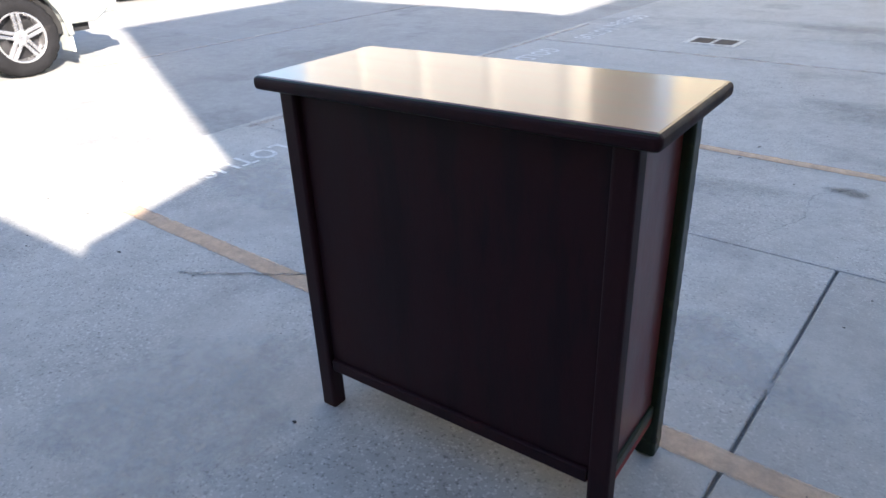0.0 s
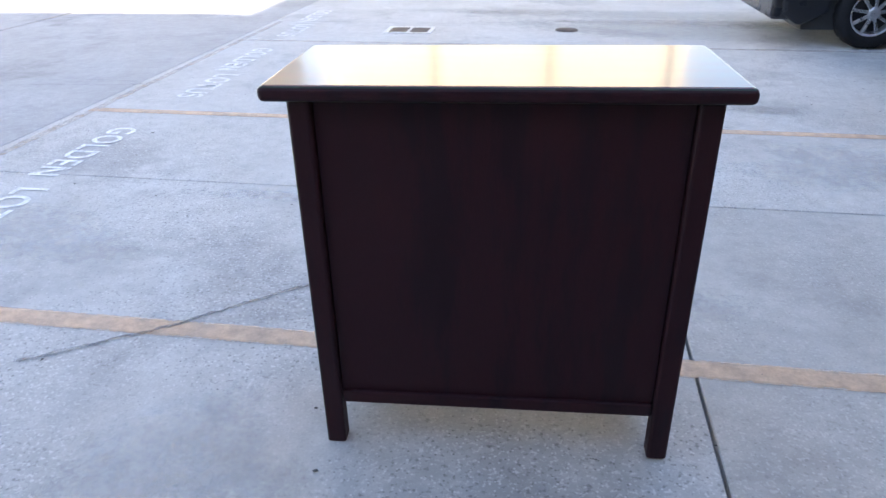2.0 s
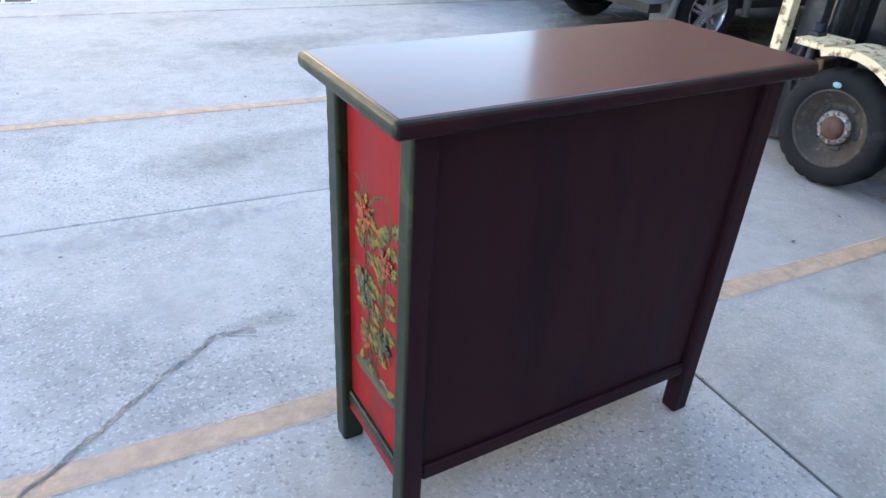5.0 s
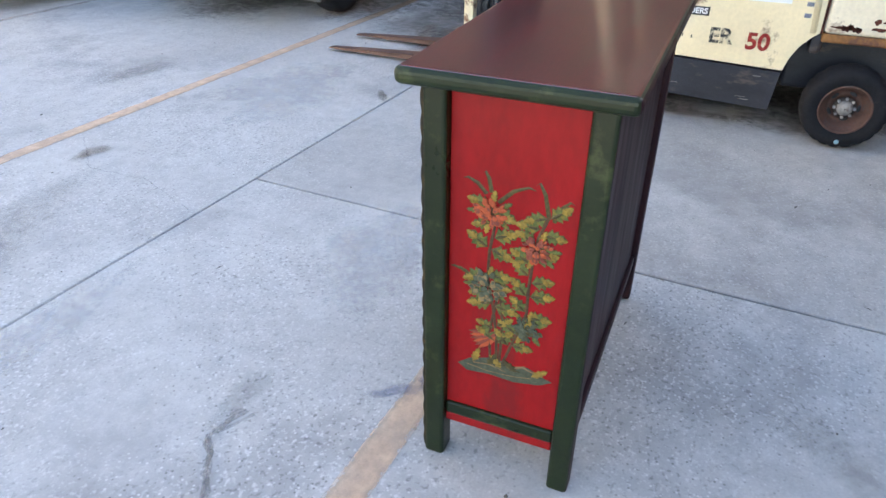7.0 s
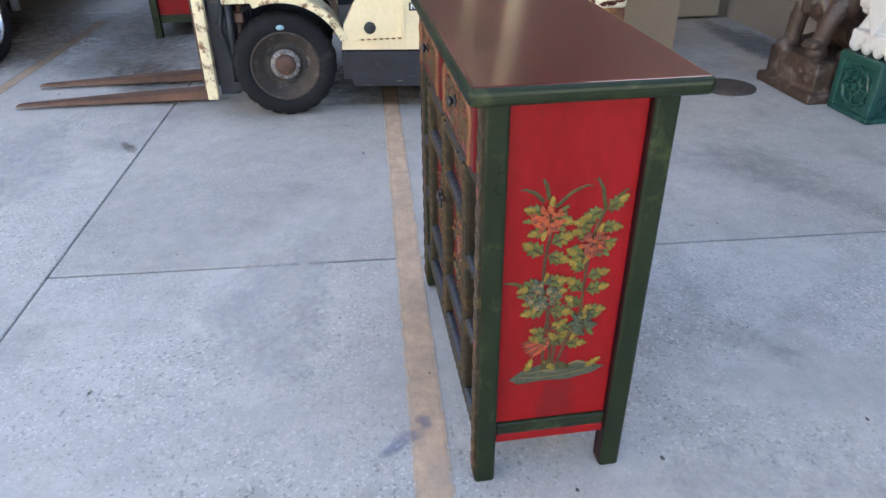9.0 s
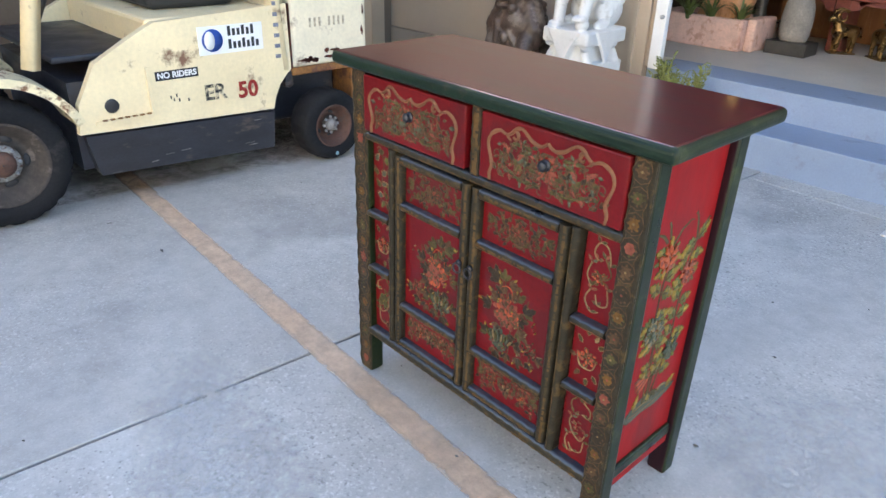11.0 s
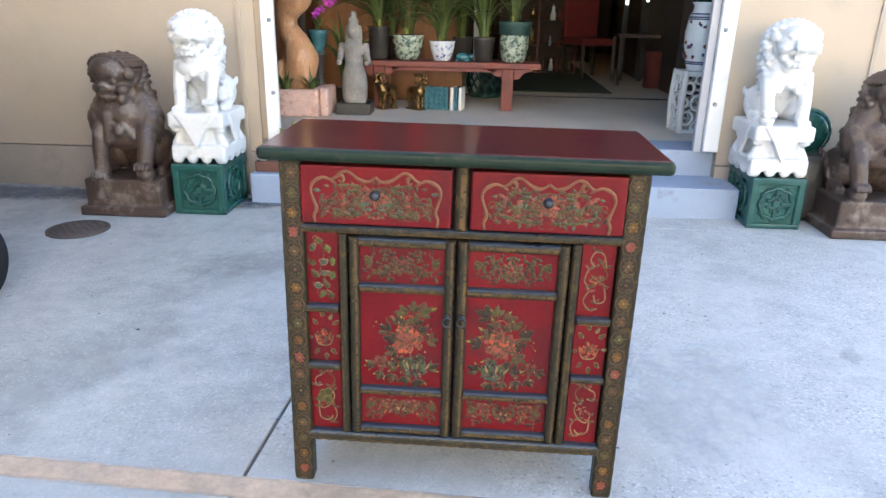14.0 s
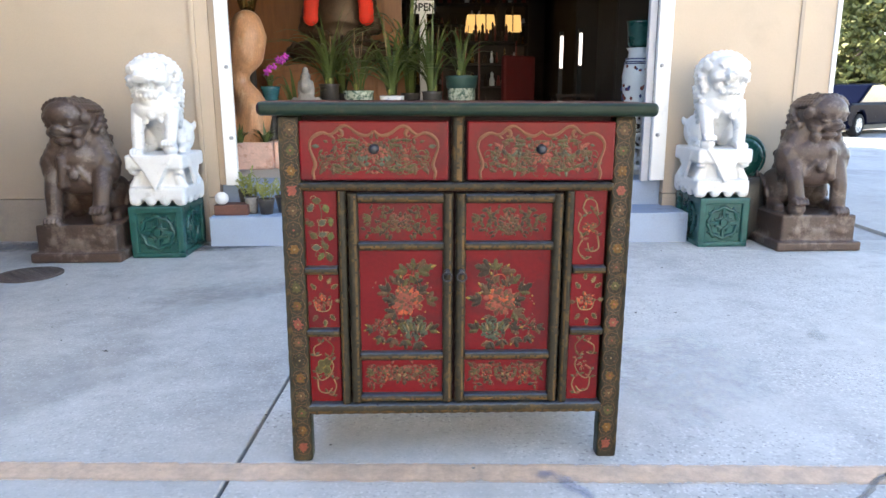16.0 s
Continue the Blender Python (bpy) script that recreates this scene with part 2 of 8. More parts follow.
P_DARK = material("painted_dark_ground", (0.028, 0.02, 0.011), 0.5, vary=0.3, scale=40, fine=160, bump=0.2, spec=0.22, coat=0.12)
P_BROWN = material("painted_stem_brown", (0.078, 0.042, 0.019), 0.5, vary=0.3, scale=40, fine=160, bump=0.2, spec=0.22, coat=0.12)
P_OLIVE = material("painted_leaf_olive", (0.085, 0.105, 0.03), 0.5, vary=0.35, scale=50, fine=160, bump=0.2, spec=0.2, second=(0.2, 0.135, 0.026), amount=0.36, spots=55)
P_AMBER = material("painted_amber", (0.125, 0.058, 0.012), 0.5, vary=0.3, scale=40, fine=160, bump=0.2, spec=0.22, coat=0.12, second=(0.06, 0.03, 0.012), amount=0.3, spots=50)
PAINTS = [P_GREEN, P_LIME, P_ORANGE, P_CORAL, P_TEAL, P_CREAM, P_BROWN, P_GILT, P_DARK, P_OLIVE, P_AMBER]
LEAF, LIME, ORANGE, CORAL, TEAL, CREAM, BROWN, GILT, DARK, MOSSY, AMBER = range(11)
TAN_CARVING = material("tan_carved_border_paint", (0.165, 0.072, 0.036), 0.5, vary=0.2, scale=20, fine=120, bump=0.2, spec=0.25)
IRON = material("dark_iron", (0.05, 0.05, 0.055), 0.4, 0.7, scale=20)
# stone, vehicles, pots
WHITE_STONE = material("white_marble", (0.68, 0.67, 0.655), 0.6, vary=0.05, scale=8, fine=70, bump=0.35, second=(0.5, 0.485, 0.45), amount=0.15, spots=7)
BROWN_STONE = material("dark_brown_stone", (0.07, 0.043, 0.032), 0.46, vary=0.3, scale=7, fine=60, bump=0.5, second=(0.17, 0.13, 0.105), amount=0.32, spots=6)
GREEN_GLAZE = material("dark_green_glaze", (0.009, 0.07, 0.058), 0.3, vary=0.2, scale=6, fine=50, bump=0.12, second=(0.02, 0.11, 0.09), amount=0.2, spots=10, coat=0.15)
TYRE = material("black_rubber", (0.013, 0.013, 0.015), 0.8, vary=0.3, scale=8, fine=80, bump=0.4, second=(0.035, 0.033, 0.032), amount=0.12, spots=6, spec=0.2)
RIM_RUST = material("rusty_steel_rim", (0.055, 0.043, 0.036), 0.7, 0.2, vary=0.35, scale=14, fine=60, bump=0.4, second=(0.16, 0.13, 0.11), amount=0.18, spots=12)
HUB = material("pale_worn_hub", (0.3, 0.28, 0.26), 0.6, 0.3, vary=0.3, scale=30, bump=0.3, second=(0.12, 0.06, 0.04), amount=0.35, spots=30)
RIM_RED = material("rust_red_rim", (0.1, 0.048, 0.034), 0.7, 0.1, vary=0.3, scale=20, bump=0.3, second=(0.09, 0.06, 0.05), amount=0.3, spots=16)
PALE_CYAN = material("pale_blue_paint", (0.25, 0.42, 0.47), 0.6)
STEEL = material("bare_steel", (0.4, 0.4, 0.4), 0.4, 0.8, vary=0.2, scale=12)
ALLOY = material("silver_alloy", (0.62, 0.62, 0.64), 0.3, 0.85, vary=0.08, scale=8)
CREAM_PAINT = material("cream_truck_paint", (0.8, 0.655, 0.41), 0.45, vary=0.08, scale=3, fine=50, bump=0.15, second=(0.20, 0.09, 0.05), amount=0.05, spots=5)
RUST_FLAKE = material("dark_red_rust", (0.1, 0.03, 0.02), 0.85, vary=0.35, scale=25, fine=120, bump=0.5, second=(0.045, 0.02, 0.016), amount=0.4, spots=30, spec=0.15)
EMBLEM_BLUE = material("emblem_blue", (0.015, 0.07, 0.3), 0.5, vary=0.1)
WORN_BLACK = material("worn_black_stencil", (0.03, 0.03, 0.032), 0.7, vary=0.3, scale=40, second=(0.6, 0.5, 0.34), amount=0.5, spots=35, spec=0.2)
RED_STENCIL = material("faded_red_stencil", (0.3, 0.03, 0.025), 0.7, vary=0.3, scale=40, second=(0.5, 0.25, 0.16), amount=0.2, spots=40, spec=0.2)
WORN_STENCIL = material("worn_grey_stencil", (0.42, 0.34, 0.24), 0.7, vary=0.3, scale=40, second=(0.62, 0.52, 0.37), amount=0.35, spots=45, spec=0.2)
DIM_BLUE_STENCIL = material("blue_grey_stencil", (0.2, 0.21, 0.26), 0.7, vary=0.3, scale=40, second=(0.45, 0.43, 0.4), amount=0.25, spots=45, spec=0.2)
CREAM_RUST = material("chipped_cream_paint", (0.78, 0.68, 0.5), 0.55, vary=0.1, scale=4, fine=50, bump=0.3, second=(0.17, 0.065, 0.04), amount=0.14, spots=4)
RUSTY_CREAM = material("rusty_cream_paint", (0.78, 0.66, 0.42), 0.6, vary=0.12, scale=5, fine=50, bump=0.4, second=(0.2, 0.085, 0.04), amount=0.34, spots=18)
RUST = material("rusty_orange_metal", (0.30, 0.13, 0.04), 0.75, 0.1, vary=0.35, scale=7, fine=60, bump=0.4, second=(0.14, 0.06, 0.04), amount=0.4, spots=6)
TRUCK_DARK = material("worn_dark_blue_steel", (0.02, 0.021, 0.028), 0.42, 0.1, vary=0.3, scale=6, fine=60, bump=0.3, second=(0.09, 0.065, 0.055), amount=0.14, spots=4, stretch=(1, 1, 2.5))
FORK = material("rusty_fork_steel", (0.16, 0.085, 0.06), 0.65, 0.3, vary=0.3, scale=5, fine=70, bump=0.3, second=(0.07, 0.05, 0.045), amount=0.35, spots=4)
BLACK = material("black_plastic", (0.02, 0.02, 0.022), 0.55, vary=0.2, scale=10)
SUV_SILVER = material("silver_car_paint", (0.26, 0.27, 0.28), 0.3, 0.5, vary=0.04, scale=2, bump=0.0, coat=0.6)
SUV_LOWER = material("grey_bumper_plastic", (0.13, 0.13, 0.128), 0.55, vary=0.12, scale=5, bump=0.05)
CAR_BLACK = material("black_car_paint", (0.012, 0.012, 0.015), 0.3, 0.0, vary=0.1, scale=2, bump=0.0, coat=0.15, spec=0.35)
CAR_BLUE = material("dark_blue_car_paint", (0.002, 0.003, 0.010), 0.2, 0.0, vary=0.1, scale=2, bump=0.0, coat=0.0, spec=0.02)
CAR_WHITE = material("white_car_paint", (0.5, 0.53, 0.51), 0.3, vary=0.03, scale=2, bump=0.0, coat=0.6)
CAR_GLASS = material("tinted_car_glass", (0.02, 0.024, 0.026), 0.08, vary=0.05, bump=0.0, coat=0.8)
CARDBOARD = material("brown_cardboard", (0.37, 0.255, 0.165), 0.85, vary=0.07, scale=3, fine=70)
TAN_DOOR = material("tan_door_paint", (0.42, 0.33, 0.24), 0.6, vary=0.06, scale=3)
TERRACOTTA = material("terracotta", (0.32, 0.11, 0.06), 0.8, vary=0.15, scale=12)
DARK_CLAY = material("dark_brown_clay", (0.12, 0.05, 0.035), 0.8, vary=0.2, scale=12)
PINK_STONE = material("pink_marble", (0.72, 0.47, 0.38), 0.65, vary=0.15, scale=7, fine=50, bump=0.35, second=(0.55, 0.3, 0.22), amount=0.3, spots=9)
ROOT_WOOD = material("polished_root_wood", (0.55, 0.28, 0.14), 0.35, vary=0.25, scale=4, fine=40, bump=0.2, second=(0.62, 0.38, 0.22), amount=0.3, spots=5, stretch=(2, 2, 0.7))
BENCH_RED = material("dark_red_wood", (0.19, 0.045, 0.032), 0.5, vary=0.25, scale=6, fine=60, bump=0.2, stretch=(0.6, 5, 1))
GREY_STONE = material("grey_carved_stone", (0.25, 0.23, 0.21), 0.85, vary=0.2, scale=9, fine=70, bump=0.45, second=(0.36, 0.32, 0.27), amount=0.2, spots=9)
BRASS = material("polished_brass", (0.22, 0.13, 0.05), 0.3, 0.9, vary=0.2, scale=15)
POLISHED = material("bright_polished_brass", (0.72, 0.52, 0.2), 0.2, 0.95, vary=0.08, scale=6, bump=0.03)
ROBE_RED = material("bright_red_cloth", (0.75, 0.035, 0.015), 0.7, vary=0.15, scale=8)
BRONZE = material("dark_bronze", (0.085, 0.055, 0.035), 0.5, 0.5, vary=0.3, scale=10)
POT_BLUE = material("blue_and_white_porcelain", (0.72, 0.74, 0.76), 0.2, vary=0.05, scale=9, bump=0.02, second=(0.03, 0.06, 0.30), amount=0.33, spots=19, coat=0.4)
POT_GREEN = material("green_and_white_porcelain", (0.42, 0.46, 0.36), 0.25, vary=0.08, scale=9, bump=0.05, second=(0.06, 0.11, 0.075), amount=0.55, spots=28, coat=0.3)
POT_DARK = material("dark_glazed_pot", (0.05, 0.045, 0.04), 0.4, vary=0.25, scale=9)
VASE = material("painted_white_porcelain", (0.70, 0.73, 0.74), 0.2, vary=0.05, scale=7, bump=0.02, second=(0.08, 0.10, 0.22), amount=0.02, spots=14, coat=0.4)
BLADE = material("orchid_leaf_green", (0.085, 0.12, 0.03), 0.45, vary=0.35, scale=6, fine=40, bump=0.05, second=(0.3, 0.31, 0.08), amount=0.25, spots=4)
SUCCULENT = material("yellow_green_succulent", (0.24, 0.25, 0.06), 0.5, vary=0.35, scale=12)
STEM = material("bamboo_stake", (0.25, 0.18, 0.09), 0.7, vary=0.2)
SOIL = material("potting_soil", (0.035, 0.026, 0.02), 0.95, fine=120, bump=0.6)
MAGENTA = material("magenta_petal", (0.48, 0.04, 0.42), 0.55, vary=0.15)
DULL_GREEN = material("dull_green_plastic", (0.028, 0.07, 0.058), 0.5, vary=0.15, scale=10)
TEAL_GLAZE = material("teal_glaze", (0.03, 0.13, 0.15), 0.25, vary=0.25, scale=10, coat=0.4)
FOLIAGE = material("sunlit_foliage", (0.085, 0.1, 0.025), 0.65, vary=0.4, scale=1.5, fine=20, second=(0.15, 0.14, 0.042), amount=0.3, spots=2)
BARK = material("grey_bark", (0.14, 0.11, 0.085), 0.9, vary=0.3, scale=6, bump=0.5)
RED_CHAIR = material("dark_red_upholstery", (0.16, 0.02, 0.018), 0.8, vary=0.15)
SHELF_GLOW = glowing("amber_shelf_glow", (1.0, 0.6, 0.2), 0.11)
TUBE_GLOW = glowing("white_light_strip", (1.0, 0.98, 0.92), 0.3)
CAST_IRON = material("cast_iron_cover", (0.11, 0.085, 0.075), 0.75, 0.3, vary=0.25, scale=9, fine=60, bump=0.4)


# ---- helpers for shapes ----
def part(name, bm, mat, parent=None, label="", smooth=False):
    """Links bm as one mesh object, under a thing or a part if one is given. mat: one material, or a list for its slots."""
    me = bpy.data.meshes.new(name)
    if smooth:
        for f in bm.faces:
            f.smooth = True
    bm.to_mesh(me)
    bm.free()
    for m in (mat if isinstance(mat, (list, tuple)) else [mat]):
        me.materials.append(m)
    ob = new(name, me)
    ob.parent = parent
    if label:
        ob["label"] = label
    return ob


def thing(name, label, category, group="", m=None):
    ob = new(name)
    ob.empty_display_size = 0.1
    if m is not None:
        ob.matrix_world = m
    return tagged(ob, label, category, group)


def box(bm, x0, x1, y0, y1, z0, z1, bevel=0.0, segments=2, slot=0):
    """A box, with rounded edges if asked."""
    new_bm = bmesh.new()
    bmesh.ops.create_cube(new_bm, size=1)
    for v in new_bm.verts:
        v.co = Vector(((x0 + x1) / 2 + v.co.x * (x1 - x0), (y0 + y1) / 2 + v.co.y * (y1 - y0), (z0 + z1) / 2 + v.co.z * (z1 - z0)))
    if bevel:
        bmesh.ops.bevel(new_bm, geom=new_bm.edges[:], offset=bevel, segments=segments, profile=0.5, affect="EDGES")
    pour(new_bm, bm, None, slot)
    return bm


def pour(src, dst, m=None, slot=0):
    """Adds the faces of src to dst, through the matrix m."""
    made = {}
    for v in src.verts:
        made[v] = dst.verts.new(m @ v.co if m is not None else v.co)
    for f in src.faces:
        try:
            g = dst.faces.new([made[v] for v in f.verts])
        except ValueError:
            continue
        g.material_index, g.smooth = max(slot, f.material_index), f.smooth
    src.free()
    return dst


def lathe(bm, profile, segments=24, m=None, slot=0, closed=True):
    """A turned body from (radius, height) pairs, round z."""
    s = bmesh.new()
    rings = [[s.verts.new((r * math.cos(2 * math.pi * i / segments), r * math.sin(2 * math.pi * i / segments), z)) for i in range(segments)] for r, z in profile]
    for a, b in zip(rings, rings[1:]):
        for i in range(segments):
            f = s.faces.new((a[i], a[(i + 1) % segments], b[(i + 1) % segments], b[i]))
            f.smooth = True
    if closed:
        s.faces.new(rings[0][::-1])
        s.faces.new(rings[-1])
    return pour(s, bm, m, slot)


def tube(bm, points, radius, sides=8, slot=0, flat=1.0):
    """A round bar along points; radius may be one number or one for each point."""
    pts = [Vector(p) for p in points]
    radii = radius if isinstance(radius, (list, tuple)) else [radius] * len(pts)
    s = bmesh.new()
    rings, side = [], None
    for i, p in enumerate(pts):
        way = (pts[min(i + 1, len(pts) - 1)] - pts[max(i - 1, 0)]).normalized()
        if side is None:
            side = way.cross(Vector((0, 0, 1)) if abs(way.z) < 0.9 else Vector((0, 1, 0))).normalized()
        side = (side - way * side.dot(way)).normalized()
        up = way.cross(side)
        rings.append([s.verts.new(p + radii[i] * (side * math.cos(2 * math.pi * k / sides) + up * flat * math.sin(2 * math.pi * k / sides))) for k in range(sides)])
    for a, b in zip(rings, rings[1:]):
        for k in range(sides):
            f = s.faces.new((a[k], a[(k + 1) % sides], b[(k + 1) % sides], b[k]))
            f.smooth = True
    s.faces.new(rings[0][::-1])
    s.faces.new(rings[-1])
    return pour(s, bm, None, slot)


def ball(bm, c, r, turn=(0, 0, 0), sub=2, slot=0):
    """An ellipsoid of radii r, turned by degrees."""
    s = bmesh.new()
    bmesh.ops.create_icosphere(s, subdivisions=sub, radius=1)
    for f in s.faces:
        f.smooth = True
    r = r if isinstance(r, (list, tuple)) else (r, r, r)
    return pour(s, bm, pose(*c, *turn) @ Matrix.Diagonal((*r, 1)), slot)


def limb(bm, p, q, a, b, steps=5):
    """A tapering row of overlapping balls from p to q."""
    p, q = Vector(p), Vector(q)
    for i in range(steps):
        k = i / (steps - 1)
        ball(bm, p.lerp(q, k), a + (b - a) * k, sub=2)


def prism(bm, outline, y0, y1, slot=0, m=None):
    """A plate: an outline in x and z, from y0 to y1."""
    s = bmesh.new()
    a = [s.verts.new((x, y0, z)) for x, z in outline]
    b = [s.verts.new((x, y1, z)) for x, z in outline]
    n = len(outline)
    s.faces.new(a)
    s.faces.new(b[::-1])
    for i in range(n):
        s.faces.new((a[i], b[i], b[(i + 1) % n], a[(i + 1) % n]))
    bmesh.ops.recalc_face_normals(s, faces=s.faces[:])
    return pour(s, bm, m, slot)


def fused(ob, voxel, smooth=2):
    """Melts the overlapping lumps of a carved thing into one skin."""
    r = ob.modifiers.new("skin", "REMESH")
    r.mode, r.voxel_size, r.use_smooth_shade = "VOXEL", voxel, True
    s = ob.modifiers.new("soft", "SMOOTH")
    s.iterations, s.factor = smooth, 0.5
    return ob

# ---- the ground: a yard of concrete slabs beside an asphalt lane, turned 3 degrees to the cabinet ----
bm = bmesh.new()
bmesh.ops.create_grid(bm, x_segments=8, y_segments=8, size=140)
ground = part("ground", bm, LANE)
ground.matrix_world = pose(0, 0, -0.03, 0, 0, -3.15)
tagged(ground, "dark dirt and asphalt under the slabs of the yard", "ground", kind="structure")


def slab(u0, u1, v0, v1, mat, z=0.03):
    s = bmesh.new()
    g, gu = 0.004, 0.0062
    box(s, u0 + gu, u1 - gu, v0 + g, v1 - g, -0.06, z, 0.004, 1)
    ob = part("slab", s, mat, ground)
    return ob


for u0, u1, v0, v1 in ((-3.28, 0.64, -2.6, 1.63), (0.64, 5.5, -2.9, 1.63), (-3.28, 5.6, 1.63, 6.75), (-3.28, 10.6, 6.75, 16.0), (-3.28, 0.64, -2.95, -2.6), (5.6, 10.6, 0.6, 6.75)):
    slab(u0, u1, v0, v1, CONCRETE_OLD if u0 > 0.6 and v1 < 2 else CONCRETE)
slab(-40, -3.272, -40, 3.72, LANE, 0.0285)
slab(-40, -3.272, 3.72, 60, LANE, 0.0285)


def strip(name, points, width, mat, z=0.0335, jag=0.0, seed=1, parent=None, label=""):
    """A thin painted or cut strip on the ground along points."""
    rnd = random.Random(seed)
    s = bmesh.new()
    lay = s.verts.layers.float.new("edge")
    pts = []
    for (a, b), (c, d) in zip(points, points[1:]):
        n = max(1, int(math.hypot(c - a, d - b) / 0.03)) if jag else 1
        pts += [(a + (c - a) * i / n, b + (d - b) * i / n) for i in range(n)]
    pts.append(points[-1])
    rows = []
    for i, (x, y) in enumerate(pts):
        a, b = pts[max(i - 1, 0)], pts[min(i + 1, len(pts) - 1)]
        ln = math.hypot(b[0] - a[0], b[1] - a[1])
        nx, ny = -(b[1] - a[1]) / ln, (b[0] - a[0]) / ln
        j = rnd.uniform(-jag, jag)
        w = width * (rnd.uniform(0.5, 1.2) if jag else 1) / 2
        row = []
        for q, e in ((1.12, 0.0), (0.72, 1.0), (-0.72, 1.0), (-1.12, 0.0)):
            vert = s.verts.new((x + nx * (w * q + j), y + ny * (w * q + j), z))
            vert[lay] = e
            row.append(vert)
        rows.append(row)
    for a, b in zip(rows, rows[1:]):
        for k in range(3):
            s.faces.new((a[k], a[k + 1], b[k + 1], b[k]))
    bmesh.ops.recalc_face_normals(s, faces=s.faces[:])
    ob = part(name, s, mat, parent or ground, label)
    return ob


strip("painted_line", [(-2.46, 0.255), (4.9, 0.295)], 0.092, ORANGE_LINE, label="worn orange parking line")
strip("painted_line", [(-3.2, 2.86), (5.2, 2.86)], 0.085, ORANGE_LINE, label="worn orange parking line")
strip("painted_line", [(-3.2, 5.52), (5.2, 5.52)], 0.085, FAINT_LINE, label="faded orange parking line")
strip("painted_line", [(-3.17, 1.55), (-3.17, 6.7)], 0.075, FAINT_LINE, label="faded orange line along the lane")
strip("painted_line", [(-6.3, 2.0), (-6.2, 12.0)], 0.09, FAINT_LINE, z=0.032, label="faded orange lane line")
for k in range(3):
    strip("crack", [(-1.62 + 0.01 * k, 0.0), (-1.2, 0.27), (-0.9, 0.54), (-0.7, 0.7), (-0.58, 0.69 - 0.02 * k)], 0.017, CRACK, z=0.0345 + 0.0001 * k, jag=0.008, seed=5 + k)
strip("crack", [(0.25, 1.68), (0.4, 2.1), (0.36, 2.4), (0.62, 2.75)], 0.008, HAIRLINE, z=0.0345, jag=0.008, seed=8)
strip("crack", [(-4.5, 3.4), (-4.0, 3.5), (-3.6, 3.53), (-3.2, 3.6)], 0.02, HAIRLINE, z=0.0344, jag=0.01, seed=4)
strip("crack", [(-3.3, 3.58), (-3.1, 3.66)], 0.025, CRACK, z=0.0345, jag=0.02, seed=3)


def blot(name, u, v, ru, rv, turn, mat, z, seed, label=""):
    """An uneven blot on the concrete, thinning out to its rim."""
    rnd = random.Random(seed)
    s = bmesh.new()
    lay = s.verts.layers.float.new("edge")
    n = 28
    ph = [rnd.uniform(0, 6.28) for _ in range(4)]
    rings = []
    for k, e in ((1.0, 0.0), (0.72, 0.6), (0.4, 1.0)):
        ring = []
        for i in range(n):
            a = 2 * math.pi * i / n
            q = k * (1 + 0.18 * math.sin(2 * a + ph[0]) + 0.13 * math.sin(3 * a + ph[1]) + 0.08 * math.sin(5 * a + ph[2]))
            x, y = ru * q * math.cos(a), rv * q * math.sin(a)
            c, d = math.cos(radians(turn)), math.sin(radians(turn))
            w = s.verts.new((u + c * x - d * y, v + d * x + c * y, z))
            w[lay] = e
            ring.append(w)
        rings.append(ring)
    for a, b in zip(rings, rings[1:]):
        for i in range(n):
            s.faces.new((a[i], a[(i + 1) % n], b[(i + 1) % n], b[i]))
    s.faces.new(rings[-1])
    bmesh.ops.recalc_face_normals(s, faces=s.faces[:])
    return part(name, s, mat, ground, label)


# Stains; the last two darken the far ground in place of building shade.
for k, (u, v, ru, rv, a) in enumerate(((-0.55, 0.72, 0.16, 0.07, 5), (0.0, -0.8, 0.2, 0.12, 35), (3.0, -0.2, 0.6, 1.3, 0), (3.1, 0.8, 0.5, 0.4, 0), (1.6, 3.4, 0.35, 0.14, 5), (4.3, 4.1, 1.3, 0.9, 0), (2.5, 7.0, 3.5, 0.3, 0), (-1.6, -0.9, 0.1, 0.05, 60), (1.2, -1.6, 0.6, 0.3, 20), (-0.3, 2.2, 0.7, 0.25, 10), (0.5, 4.2, 0.9, 0.4, 0), (1.2, 6.6, 2.2, 0.7, 0), (0.6, 7.6, 2.4, 0.5, 0))):
    blot("stain", u, v, ru, rv, a, STAIN_AND_SHADE, 0.0338 + 0.00003 * k, 13 + k)
for k, (u, v, ru, rv, a) in enumerate(((-0.9, 1.5, 0.9, 0.12, 0), (0.4, 0.75, 0.5, 0.3, 10), (-0.8, -0.5, 0.4, 0.6, 0), (1.8, 2.3, 0.8, 0.4, 0), (-2.2, 0.9, 0.5, 0.4, 0))):
    blot("pale_stain", u, v, ru, rv, a, PALE_STAIN, 0.0343 + 0.00003 * k, 43 + k)
# Oil spots; the broad ones also paint in shade by forklift and cars.
for k, (u, v, ru, rv, a) in enumerate(((4.7, 4.0, 1.7, 0.9, 0), (3.0, 0.1, 0.5, 1.3, 0), (3.3, -0.9, 0.6, 0.5, 0), (4.6, 6.4, 1.6, 0.7, 0), (3.2, 1.9, 0.5, 0.35, 20))):
    blot("oil_and_shade", u, v, ru, rv, a, OIL_AND_SHADE, 0.0348 + 0.00003 * k, 83 + k)
